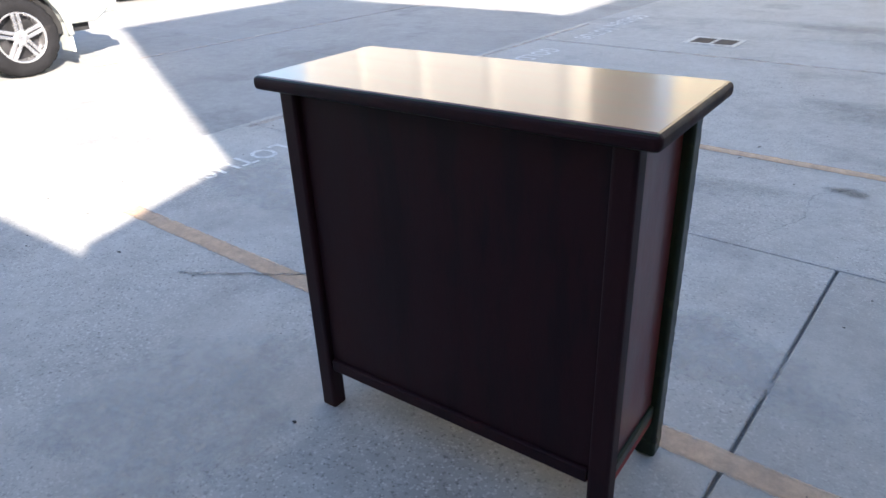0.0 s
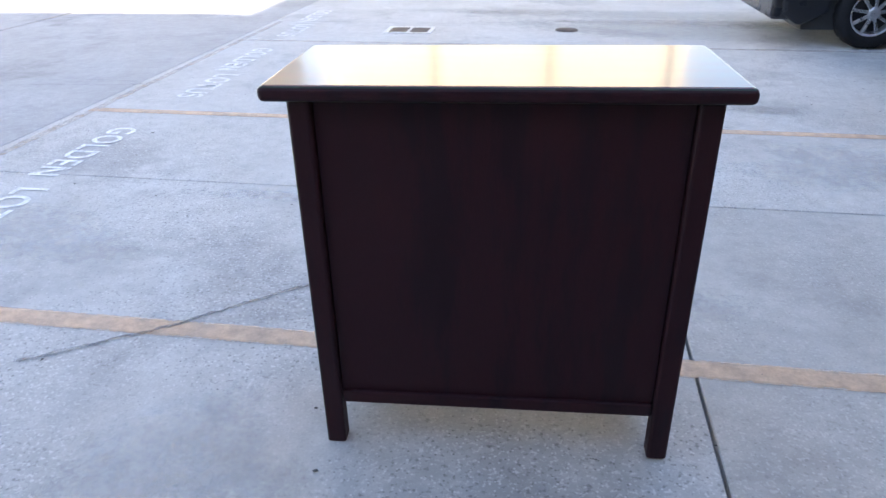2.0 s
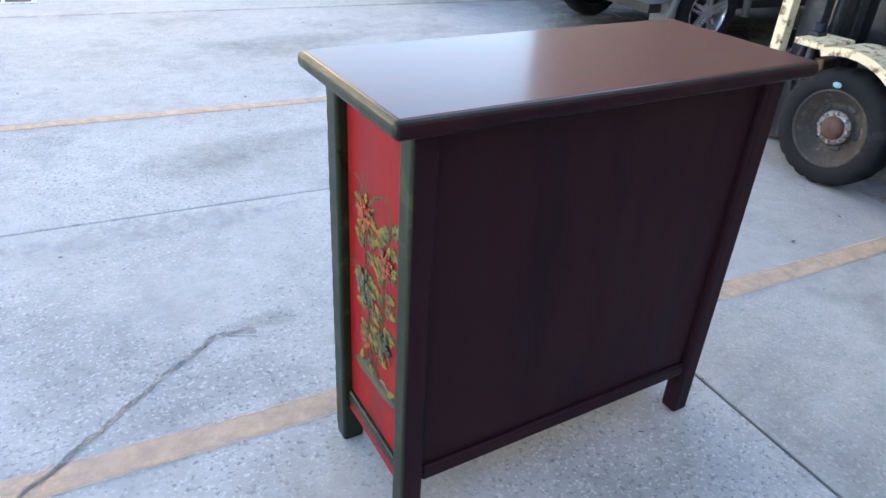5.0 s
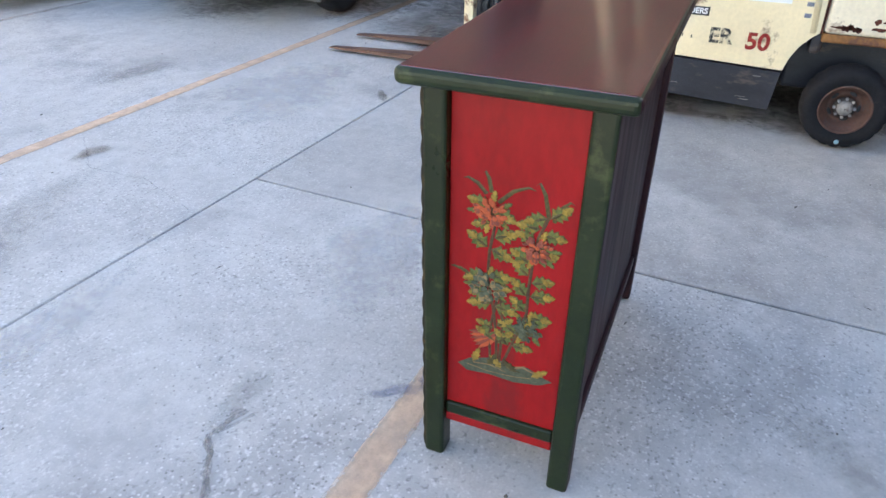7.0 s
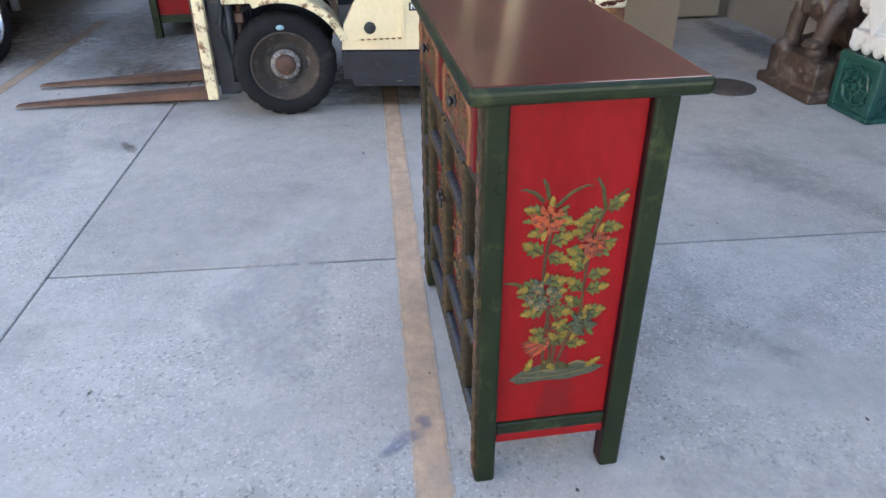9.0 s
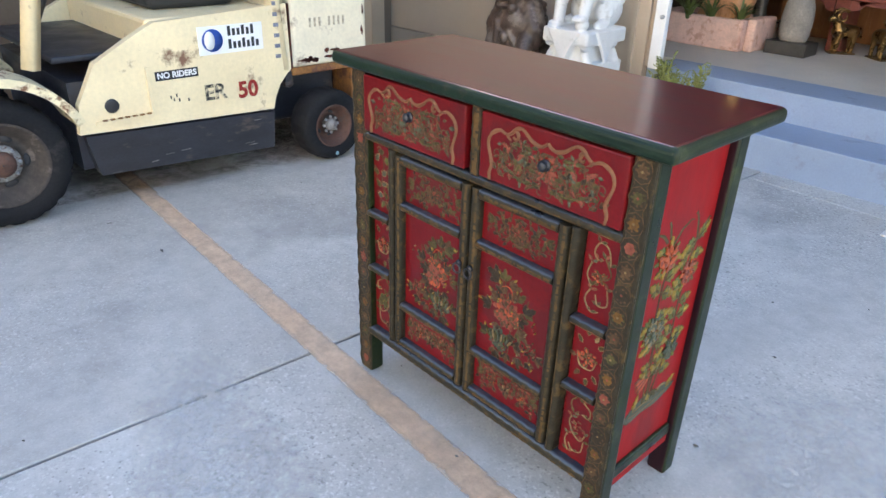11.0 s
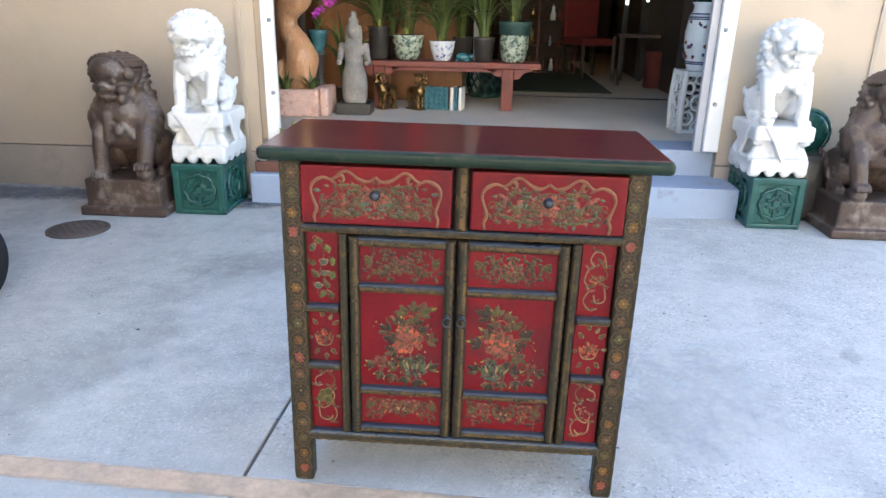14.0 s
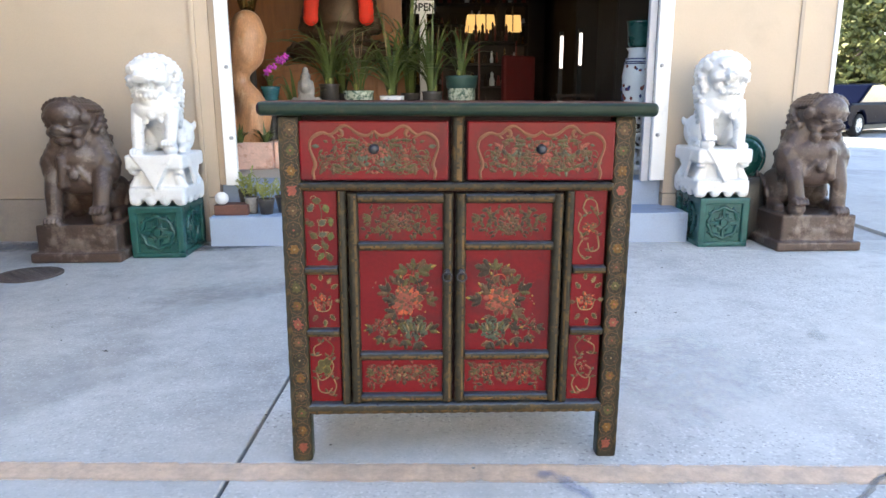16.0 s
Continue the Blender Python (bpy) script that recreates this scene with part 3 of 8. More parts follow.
for k, (u, v, ru, rv, a) in enumerate(((2.75, 1.75, 0.5, 0.14, 80), (3.3, 1.2, 0.35, 0.5, 0), (2.55, 0.2, 0.14, 0.5, 0), (4.2, 3.1, 0.9, 0.35, 0), (2.6, -0.6, 0.2, 0.5, 10))):
    blot("rust_stain", u, v, ru, rv, a, RUST_STAIN, 0.0352 + 0.00003 * k, 103 + k)
# More oil; the broad blots near the cars also stand for shade.
for k, (u, v, ru, rv, a) in enumerate(((3.9, 2.2, 0.8, 0.7, 0), (4.6, 3.2, 1.2, 0.6, 0), (5.0, 2.2, 1.2, 0.9, 0), (4.4, 5.0, 1.3, 0.7, 0), (2.3, -2.55, 0.7, 0.16, 0), (1.93, 1.7, 0.13, 0.035, 30), (0.5, 2.55, 0.13, 0.07, 10))):
    blot("oil_and_shade", u, v, ru, rv, a, OIL_AND_SHADE, 0.0356 + 0.00003 * k, 123 + k)
# Darker blue-grey blots along the foot of the left wall.
for k, (u, v, ru, rv) in enumerate(((3.4, -2.66, 1.3, 0.22), (2.2, -2.7, 0.9, 0.16), (1.6, -2.72, 0.4, 0.1))):
    blot("wall_base_blot", u, v, ru, rv, 0, WALL_BASE_BLUE, 0.0364 + 0.00003 * k, 143 + k)
blot("paint_spill", -0.325, 0.335, 0.085, 0.034, -50, BLUE_SPILL, 0.035, 71, "small blue paint spill")
blot("paint_spill", -0.255, 0.275, 0.035, 0.03, 0, BLUE_SPILL, 0.0351, 72, "small blue paint spill")

# words painted at the mouth of the stall
WORD_PAINT = worn_paint("white_word_paint", (0.82, 0.82, 0.8), 0.36, 0.14, 0.95)


def stall_word(text, x, y0, y1, height, mat):
    """One word on the ground, read towards -y, between y0 and y1."""
    cu = bpy.data.curves.new("words", "FONT")
    cu.body, cu.size, cu.space_character, cu.offset = text, 0.28, 1.12, 0.004
    tmp = new("lettering", cu)
    bpy.context.view_layer.update()
    me = bpy.data.meshes.new_from_object(tmp)
    bpy.data.objects.remove(tmp)
    us, vs = [v.co.x for v in me.vertices], [v.co.y for v in me.vertices]
    for v in me.vertices:
        v.co.x = (v.co.x - min(us)) / (max(us) - min(us)) * (y0 - y1)
        v.co.y = (v.co.y - min(vs)) / (max(vs) - min(vs)) * height
    me.materials.clear()
    me.materials.append(mat)
    ob = new("stall_lettering", me)
    ob.matrix_world = pose(x, y0, 0.0045, 0, 0, -93)
    tagged(ob, "white stencilled word painted on the concrete stall", "lettering", kind="structure")


stall_word("GOLDEN", -2.63, 2.62, 1.74, 0.19, WORD_PAINT)
stall_word("LOTUS", -2.60, 1.56, 0.9, 0.19, WORD_PAINT)
FAINT_WORD = worn_paint("faint_white_paint", (0.85, 0.85, 0.84), 0.35, 0.14, 0.85)
for y in (5.25, 7.75):
    stall_word("GOLDEN", -2.56, y, y - 0.95, 0.21, FAINT_WORD)
    stall_word("LOTUS", -2.53, y - 1.1, y - 1.85, 0.21, FAINT_WORD)

# small dark spots, chewing gum and grit
bm = bmesh.new()
rnd = random.Random(11)
for i in range(190):
    x, y = rnd.uniform(-3.1, 4.6), rnd.uniform(-2.6, 6.5)
    r = rnd.choice((0.003, 0.004, 0.005, 0.006, 0.008))
    n, turn = 7, rnd.uniform(0, 6)
    vs = [bm.verts.new((x + r * rnd.uniform(0.6, 1.3) * math.cos(turn + 2 * math.pi * k / n), y + 0.7 * r * rnd.uniform(0.6, 1.3) * math.sin(turn + 2 * math.pi * k / n), 0.004 + 0.0001 * (i % 7))) for k in range(n)]
    top = bm.verts.new((x, y, 0.008))
    for k in range(n):
        bm.faces.new((vs[k], vs[(k + 1) % n], top))
for i in range(46):
    x, y, a, l = rnd.uniform(-3.0, 4.4), rnd.uniform(-2.4, 5.5), rnd.uniform(0, 3.14), rnd.uniform(0.008, 0.022)
    c, d, w = math.cos(a), math.sin(a), l * rnd.uniform(0.18, 0.45)
    ends = [(-l, 0, 0.0045), (0, -w, 0.005), (l, 0, 0.0045), (0, w, 0.008)]
    bm.faces.new([bm.verts.new((x + c * p - d * q, y + d * p + c * q, z)) for p, q, z in ends])
tagged(part("grit", bm, GAP), "dark specks of grit and gum on the concrete", "grit", kind="stuff")


def cover(x, y, r):
    """A round cast iron cover with a rim and a raised pattern."""
    bm = bmesh.new()
    lathe(bm, [(r, -0.02), (r, 0.006), (r * 0.93, 0.008), (r * 0.92, 0.004), (r * 0.9, 0.004), (r * 0.89, 0.007), (0.02, 0.007)], 36)
    for a in range(-5, 6):
        for b in range(-5, 6):
            if math.hypot(a, b) < 5.2 and (a + b) % 2 == 0:
                box(bm, a * r * 0.15 - r * 0.05, a * r * 0.15 + r * 0.05, b * r * 0.15 - r * 0.05, b * r * 0.15 + r * 0.05, 0.006, 0.0095)
    ob = part("manhole_cover", bm, CAST_IRON)
    ob.matrix_world = pose(x, y, 0.002)
    tagged(ob, "round rusty cast iron cover set in the concrete", "manhole cover", "iron covers in the yard")


cover(2.47, -2.06, 0.185)
cover(0.62, 6.4, 0.125)


def grate(x, y, w, d, turn, frame_mat, label, e=0.05):
    t = thing("drain_grate", label, "drain", m=pose(x, y, 0.003, 0, 0, turn))
    bm = bmesh.new()
    for a, b, c, f in ((-w, w, -d, -d + e), (-w, w, d - e, d), (-w, -w + e, -d + e, d - e), (w - e, w, -d + e, d - e), (-0.015, 0.015, -d + e, d - e)):
        box(bm, a, b, c, f, -0.02, 0.006, 0.003, 1)
    part("frame", bm, frame_mat, t)
    bm = bmesh.new()
    box(bm, -w + e, w - e, -d + e, d - e, -0.03, -0.002)
    part("pit", bm, GAP, t, "dark pit under the bars")
    k = -w + e + 0.02
    while k < w - e:
        if abs(k) > 0.03:
            bm = bmesh.new()
            box(bm, k - 0.009, k + 0.009, -d + e, d - e, -0.002, 0.004)
            part("bar", bm, CAST_IRON, t)
        k += 0.034


grate(-1.14, 6.33, 0.27, 0.2, -3, DIRTY_WHITE, "street drain with white painted frame and iron bars")
grate(-0.45, -2.55, 0.14, 0.2, 0, DIRTY_WHITE, "small iron drain grate with a pale rim before the step", 0.022)

# ---- the shop front ----
FY, FZ = -3.12, 0.40


def wall(name, x0, x1, y0, y1, z0, z1, mat, label="", bevel=0.0):
    bm = bmesh.new()
    box(bm, x0, x1, y0, y1, z0, z1, bevel)
    return tagged(part(name, bm, mat), label, "wall", kind="structure")


# left and right walls, each with a plinth below a horizontal joint
for n, (x0, x1) in {"wall_front_left": (1.60, 4.45), "wall_front_right": (-2.945, -1.735)}.items():
    wall(n, x0, x1, FY - 0.2, FY, 0.312, 3.32, STUCCO, "smooth beige stucco shop wall")
    wall("plinth", x0, x1, FY - 0.2, FY + 0.006, -0.03, 0.304, STUCCO_LOW, "stained beige stucco plinth below a joint")
wall("wall_header", -1.735, 1.60, FY - 0.2, FY, 2.75, 3.32, STUCCO, "beige stucco above the shop opening")
wall("wall_side", -2.945, -2.7, -14, FY - 0.2, -0.03, 3.32, STUCCO, "beige stucco side wall of the shop")
wall("trim", -2.69, -2.665, FY, FY + 0.012, 0.31, 3.3, STUCCO_LOW, "narrow vertical joint strip in the stucco")
wall("trim", 1.69, 1.72, FY, FY + 0.02, 0.0, 3.3, STUCCO, "narrow stucco trim beside the opening")
wall("trim", -2.96, -2.93, FY - 0.19, FY + 0.016, -0.03, 3.3, WHITE_PAINT, "pale corner strip of the shop wall")
roof_bm = bmesh.new()
box(roof_bm, -3.05, 5.7, -14, -2.82, 3.2, 3.34)
tagged(part("roof", roof_bm, ROOF), "flat roof with a shallow eave over the shop", "roof", kind="structure")
# posts of the opening
for n, (x0, x1, g0, g1) in {"door_post_left": (1.455, 1.545, 1.545, 1.60), "door_post_right": (-1.73, -1.625, -1.625, -1.57)}.items():
    post = thing(n, "white painted post of the shop opening", "post")
    bm = bmesh.new()
    box(bm, x0, x1, FY - 0.02, FY + 0.03, 0.40 if x0 > 0 else 0.41, 2.75, 0.006)
    part("post_face", bm, WHITE_PAINT, post)
    bm = bmesh.new()
    box(bm, g0, g1, FY - 0.07, FY - 0.022, 0.40, 2.75, 0.004)
    part("post_jamb", bm, GREY_PAINT if x0 < 0 else STUCCO, post)
    for z in (0.75, 1.25):
        bm = bmesh.new()
        lathe(bm, [(0.014, 0), (0.014, 0.02), (0.006, 0.026)], 10, pose((x0 + x1) / 2 + (0.02 if x0 < 0 else -0.02), FY + 0.03, z, -90, 0, 0))
        part("bolt", bm, STEEL, post)
    post["kind"] = "structure"
# two steps and the floor of the alcove
bm = bmesh.new()
box(bm, -1.82, 1.60, -3.3, -2.79, -0.03, 0.215, 0.008)
tagged(part("step", bm, BLUE_STEP), "worn blue-grey painted concrete step before the shop", "step", kind="structure")
bm = bmesh.new()
box(bm, -1.735, 1.60, -3.56, -3.18, 0.0, 0.402, 0.008)
tagged(part("step", bm, BLUE_STEP), "worn blue-grey painted upper step at the shop floor", "step", kind="structure")
bm = bmesh.new()
box(bm, -2.7, 3.0, -6.05, -3.56, 0.0, FZ)
tagged(part("floor", bm, FLOOR_IN), "worn pale concrete floor of the shop alcove", "floor", kind="structure")
bm = bmesh.new()
box(bm, -2.7, 3.0, -13.8, -6.1, 0.0, FZ + 0.004)
tagged(part("floor", bm, FLOOR_IN), "pale concrete floor inside the dark shop", "floor", kind="structure")
bm = bmesh.new()
box(bm, -2.7, 3.0, -6.1, -6.05, 0.0, FZ + 0.012)
tagged(part("door_sill", bm, IRON), "dark metal sill across the floor", "sill", kind="structure")
bm = bmesh.new()
box(bm, -1.55, 0.05, -11, -6.5, FZ, FZ + 0.016, 0.004)
tagged(part("carpet", bm, CARPET), "long dark green carpet runner on the shop floor", "carpet")
wall("wall_left_inside", 2.8, 3.0, -13.8, FY - 0.2, 0, 3.2, DARK_WALL, "dark brown inner wall of the shop")
wall("wall_back", -2.7, 2.8, -14, -13.8, 0, 3.2, DARK_WALL, "dark brown back wall of the shop")
wall("wall_right_inside", -2.7, -2.66, -13.8, FY - 0.2, 0.4, 3.2, DARK_WALL, "dark brown inner wall of the shop")
wall("ceiling", -2.7, 2.8, -13.8, FY - 0.2, 3.1, 3.2, DARK_WALL, "dark shop ceiling")

# ---- the annex, unseen blocks added to shade the yard, and far buildings ----
wall("annex_wall", 4.45, 5.7, -14, 0.5, -0.03, 3.3, BROWN_SIDING, "brown stucco wall of the annex")
# Unseen canopy: its slanted edge shapes the sun patch and dims the corner.
canopy = bmesh.new()
outline = [(3.345, -2.75), (5.7, -2.75), (5.7, 0.5), (2.82, 0.5), (2.82, -0.9)]
low, high = [canopy.verts.new((x, y, 3.2)) for x, y in outline], [canopy.verts.new((x, y, 3.32)) for x, y in outline]
canopy.faces.new(low[::-1])
canopy.faces.new(high)
for i in range(5):
    canopy.faces.new((low[i], low[(i + 1) % 5], high[(i + 1) % 5], high[i]))
tagged(part("canopy", canopy, ROOF), "flat unseen canopy added to shade the corner beside the shop", "canopy", kind="structure")
# Tall block out of view, placed so that its shadow covers the yard.
wall("shade_block", 5.7, 10.4, -2.95, 0.5, -0.03, 8.35, BROWN_SIDING, "tall unseen brown stucco block added to shade the yard")
# Also out of view; keeps the low sun off the parked cars.
wall("east_wall", 10.67, 18, -2.83, 14, -0.03, 8.35, BROWN_SIDING, "long unseen brown stucco block beyond the parked cars")


def far_house(name, x0, x1, y0, y1, h, mat, bays):
    """A far building: walls, roof slab, a row of windows to each storey."""
    t = thing(name, "sunlit cream building across the yard", "building")
    bm = bmesh.new()
    box(bm, x0, x1, y0, y1, -0.03, h)
    part("wall", bm, mat, t)
    bm = bmesh.new()
    box(bm, x0 - 0.2, x1 + 0.2, y0 - 0.2, y1, h, h + 0.25)
    part("roof", bm, ROOF, t)
    for k in range(bays + 1):
        x = x0 + (x1 - x0) * k / bays
        bm = bmesh.new()
        box(bm, x - 0.18, x + 0.18, y0 - 0.12, y0 - 0.002, -0.03, h)
        part("pilaster", bm, mat, t)


far_house("far_building", -6.0, 5.2, 21, 30, 13, FAR_WALL, 3)
far_house("far_building", -23, -9.8, 21, 30, 12.5, FAR_WHITE, 4)

# ---- the painted cabinet ----
cabinet = thing("painted_cabinet", "red and green lacquered cabinet with carved flower panels on concrete", "cabinet", m=pose(0.009, 0, 0.0, 0, -0.5, 0))


def cpart(name, bm, mat, parent=None, label="", smooth=False):
    return part(name, bm, mat, parent or cabinet, label, smooth)


# top: planks in a frame, with a rounded green edge
top = bmesh.new()
box(top, -0.525, 0.525, -0.228, 0.228, 1.0, 1.036, 0.014, 4)
top_ob = cpart("top", top, [TOP_WOOD, GREEN, MAROON, DARK_EDGE], label="glossy mahogany top with rounded edge")
for f in top_ob.data.polygons:
    c = f.center
    f.use_smooth = False
    if f.normal.z < 0.97:
        f.material_index = 2 if (c.y < -0.222 or c.x > 0.517) else 3 if c.y > 0.222 else 1
for x0, x1, y0, y1 in ((-0.512, -0.44, -0.214, 0.214), (0.44, 0.512, -0.214, 0.214), (-0.44, 0.44, 0.16, 0.214), (-0.44, 0.44, -0.214, -0.16), (-0.44, 0.44, -0.16, -0.05), (-0.44, 0.44, -0.05, 0.056), (-0.44, 0.44, 0.056, 0.16)):
    bm = bmesh.new()
    box(bm, x0, x1, y0, y1, 1.030, 1.0365)
    cpart("plank", bm, TOP_WOOD)

# legs: square posts, slightly rounded, green outside, dark behind
for sx in (-1, 1):
    for sy in (-1, 1):
        bm = bmesh.new()
        x0, x1 = sorted((sx * 0.42, sx * (0.478 if sy > 0 else 0.474)))
        y0, y1 = sorted((sy * 0.138, sy * 0.19))
        box(bm, x0, x1, y0, y1, 0.0, 1.0, 0.009, 3)
        ob = cpart("leg", bm, [GREEN, MAROON, OLIVE], label="dark green painted leg")
        for f in ob.data.polygons:
            if sy < 0 and not (sx < 0 and f.normal.x < -0.7):
                f.material_index = 1
            elif f.normal.y > 0.7 and sy > 0:
                f.material_index = 2
            elif sx > 0 and f.normal.x > 0.7:
                f.material_index = 1 if sy < 0 else 0
# back: three boards and rails
for x0, x1 in ((-0.417, -0.1392), (-0.1392, 0.1428), (0.1428, 0.417)):
    bm = bmesh.new()
    box(bm, x0, x1, -0.172, -0.156, 0.18, 1.0)
    cpart("back_board", bm, MAROON, label="dark maroon back board")
bm = bmesh.new()
box(bm, -0.417, 0.417, -0.184, -0.15, 0.145, 0.184, 0.006, 2)
cpart("back_rail", bm, MAROON)
# sides: red boards with a green rail below
for sx in (-1, 1):
    x0, x1 = sorted((sx * 0.438, sx * 0.454))
    bm = bmesh.new()
    box(bm, x0, x1, -0.1375, 0.1375, 0.17, 1.0, 0.002, 1)
    # The +x panel's glancing glare is mixed into a darker, greyer red.
    cpart("side_panel", bm, RED if sx < 0 else RED_IN_GLARE, label="red lacquered side panel" if sx < 0 else "red side panel coloured darker and greyer for glancing glare")
    bm = bmesh.new()
    x0, x1 = sorted((sx * 0.44, sx * 0.464))
    box(bm, x0, x1, -0.1375, 0.1375, 0.145, 0.182, 0.007, 3)
    cpart("side_rail", bm, GREEN)
    bm = bmesh.new()
    x0, x1 = sorted((sx * 0.44, sx * 0.461))
    box(bm, x0, x1, -0.1375, 0.1375, 0.118, 0.1445, 0.003, 1)
    cpart("side_apron", bm, RED, label="red apron strip below the rail")
# inside: floor and drawer shelf
bm = bmesh.new()
box(bm, -0.43, 0.43, -0.155, 0.15, 0.165, 0.178)
cpart("bottom_board", bm, MAROON)
bm = bmesh.new()
box(bm, -0.43, 0.43, -0.155, 0.148, 0.80, 0.812)
cpart("shelf", bm, MAROON)
bm = bmesh.new()
box(bm, -0.418, 0.418, 0.146, 0.150, 0.18, 0.998)
cpart("carcass", bm, MAROON, label="dark carcass behind the doors")

FRONT = 0.19
wear = random.Random(19)


def rail(x0, x1, z0, z1, name="rail", parent=None, vertical=False, depth=0.03):
    """A half-round bar with a worn gold ridge; its blue-grey upper edge paints in sky sheen."""
    bm = bmesh.new()
    n = 7
    c, h = ((x0 + x1) / 2, (x1 - x0) / 2) if vertical else ((z0 + z1) / 2, (z1 - z0) / 2)
    base = FRONT - depth
    ring = [(-h, base)] + [(-h * math.cos(math.pi * k / n), FRONT - 0.010 + 0.012 * math.sin(math.pi * k / n)) for k in range(n + 1)] + [(h, base)]
    steps = max(2, int(((z1 - z0) if vertical else (x1 - x0)) / 0.006))
    rows = []
    for i in range(steps + 1):
        k = i / steps
        w = 1.0 + 0.05 * math.sin(i * 1.15)
        rows.append([bm.verts.new((c + a * w, y + 0.0011 * math.sin(i * 1.15 + a * 300), z0 + (z1 - z0) * k) if vertical else (x0 + (x1 - x0) * k, y + 0.0011 * math.sin(i * 1.15 + a * 300), c + a * w)) for a, y in ring])
    for a, b in zip(rows, rows[1:]):
        for k in range(len(ring) - 1):
            f = bm.faces.new((a[k], a[k + 1], b[k + 1], b[k]))
            f.smooth = True
            if vertical:
                f.material_index = 1 if (k in (3, 4, 5) and (i + 2 * k) % 7 < 4 and wear.random() < 0.8) else 0
            else:
                f.material_index = 2 if k >= 6 else (1 if (k in (2, 3, 4) and (i + 2 * k) % 9 < 5 and wear.random() < 0.72) else 0)
    bm.faces.new(rows[0])
    bm.faces.new(rows[-1][::-1])
    bmesh.ops.recalc_face_normals(bm, faces=bm.faces[:])
    return cpart(name, bm, [OLIVE, GOLD, EDGE_SHEEN], parent)


rail(-0.425, 0.43, 0.800, 0.824)
rail(-0.425, 0.43, 0.146, 0.180, "bottom_rail")
rail(-0.017, 0.017, 0.824, 1.0, "divider", vertical=True)
rail(0.305, 0.328, 0.182, 0.80, "stile", vertical=True)
rail(-0.322, -0.298, 0.182, 0.80, "stile", vertical=True)


def shape(bm, pts, lift=0.0022, rim=0.0006, slot=0, place=None, edge=None):
    """A carved and painted leaf or petal in low relief: an outline in u and v, its middle raised, its edge lined."""
    n = len(pts)
    cu, cv = sum(p[0] for p in pts) / n, sum(p[1] for p in pts) / n
    mid = bm.verts.new(place(cu, cv, lift))
    far = max(math.hypot(u - cu, v - cv) for u, v in pts)
    keep = 1 - min(0.3, 0.0024 / far) if edge is not None else 0.97
    inner = [bm.verts.new(place(cu + (u - cu) * keep, cv + (v - cv) * keep, rim + 0.3 * (lift - rim))) for u, v in pts]
    ring = [bm.verts.new(place(u, v, rim)) for u, v in pts]
    foot = [bm.verts.new(place(u, v, -0.001)) for u, v in pts]
    for i in range(n):
        j = (i + 1) % n
        bm.faces.new((inner[i], inner[j], mid)).material_index = slot
        bm.faces.new((ring[i], ring[j], inner[j], inner[i])).material_index = slot if edge is None else edge
        bm.faces.new((foot[i], foot[j], ring[j], ring[i])).material_index = slot if edge is None else edge


def leaf_pts(u, v, ang, length, width, jag=0):
    out = []
    c, s = math.cos(ang), math.sin(ang)
    prof = [(0, 0), (0.25, 0.75), (0.5, 1.0), (0.75, 0.62), (1, 0), (0.75, -0.62), (0.5, -1.0), (0.25, -0.75)]
    if jag:
        prof = [(0, 0), (0.18, 0.55), (0.3, 1.0), (0.38, 0.6), (0.56, 0.95), (0.62, 0.5), (0.8, 0.62), (1, 0), (0.8, -0.62), (0.62, -0.5), (0.56, -0.95), (0.38, -0.6), (0.3, -1.0), (0.18, -0.55)]
    for a, b in prof:
        x, y = a * length, b * width / 2
        out.append((u + c * x - s * y, v + s * x + c * y))
    return out


def ruffle(bm, u, v, r, colours, place, rnd, count, edge=GILT):
    """A full, ragged flower: many small petals heaped from the rim to the heart."""
    for k in range(count):
        q = 1 - k / count
        a = k * 2.39996 + rnd.uniform(-0.4, 0.4)
        d = r * math.sqrt(q) * 0.8
        l = r * rnd.uniform(0.3, 0.5)
        shape(bm, leaf_pts(u + d * math.cos(a) - 0.4 * l * math.cos(a), v + d * math.sin(a) - 0.4 * l * math.sin(a), a + rnd.uniform(-0.5, 0.5), l, l * rnd.uniform(0.6, 0.95), k % 2), 0.0018 + 0.0022 * (1 - q), 0.0008 + 0.002 * (1 - q), rnd.choice(colours), place, edge if rnd.random() < 0.6 else rnd.choice(colours))


def scroll(bm, u, v, ang, size, place, slot, turns=1.3, width=0.12, flip=1):
    """A curling tendril as a thin ribbon."""
    n = 13
    pts = []
    for i in range(n):
        k = i / (n - 1)
        a = ang + flip * k * turns * 2 * math.pi * 0.62
        r = size * (1 - 0.72 * k)
        pts.append((u + r * math.cos(a), v + r * math.sin(a), size * width * (1.1 - 0.6 * k)))
    ribbon(bm, pts, place, slot)


def ribbon(bm, pts, place, slot, lift=0.0018):
    ls, rs, cs = [], [], []
    for i, (u, v, w) in enumerate(pts):
        a, b = pts[max(i - 1, 0)], pts[min(i + 1, len(pts) - 1)]
        ln = math.hypot(b[0] - a[0], b[1] - a[1]) or 1
        nx, ny = -(b[1] - a[1]) / ln, (b[0] - a[0]) / ln
        ls.append(bm.verts.new(place(u + nx * w, v + ny * w, -0.0005)))
        cs.append(bm.verts.new(place(u, v, lift)))
        rs.append(bm.verts.new(place(u - nx * w, v - ny * w, -0.0005)))
    for i in range(len(pts) - 1):
        for a, b in ((ls, cs), (cs, rs)):
            f = bm.faces.new((a[i], a[i + 1], b[i + 1], b[i]))
            f.material_index = slot
            f.smooth = True


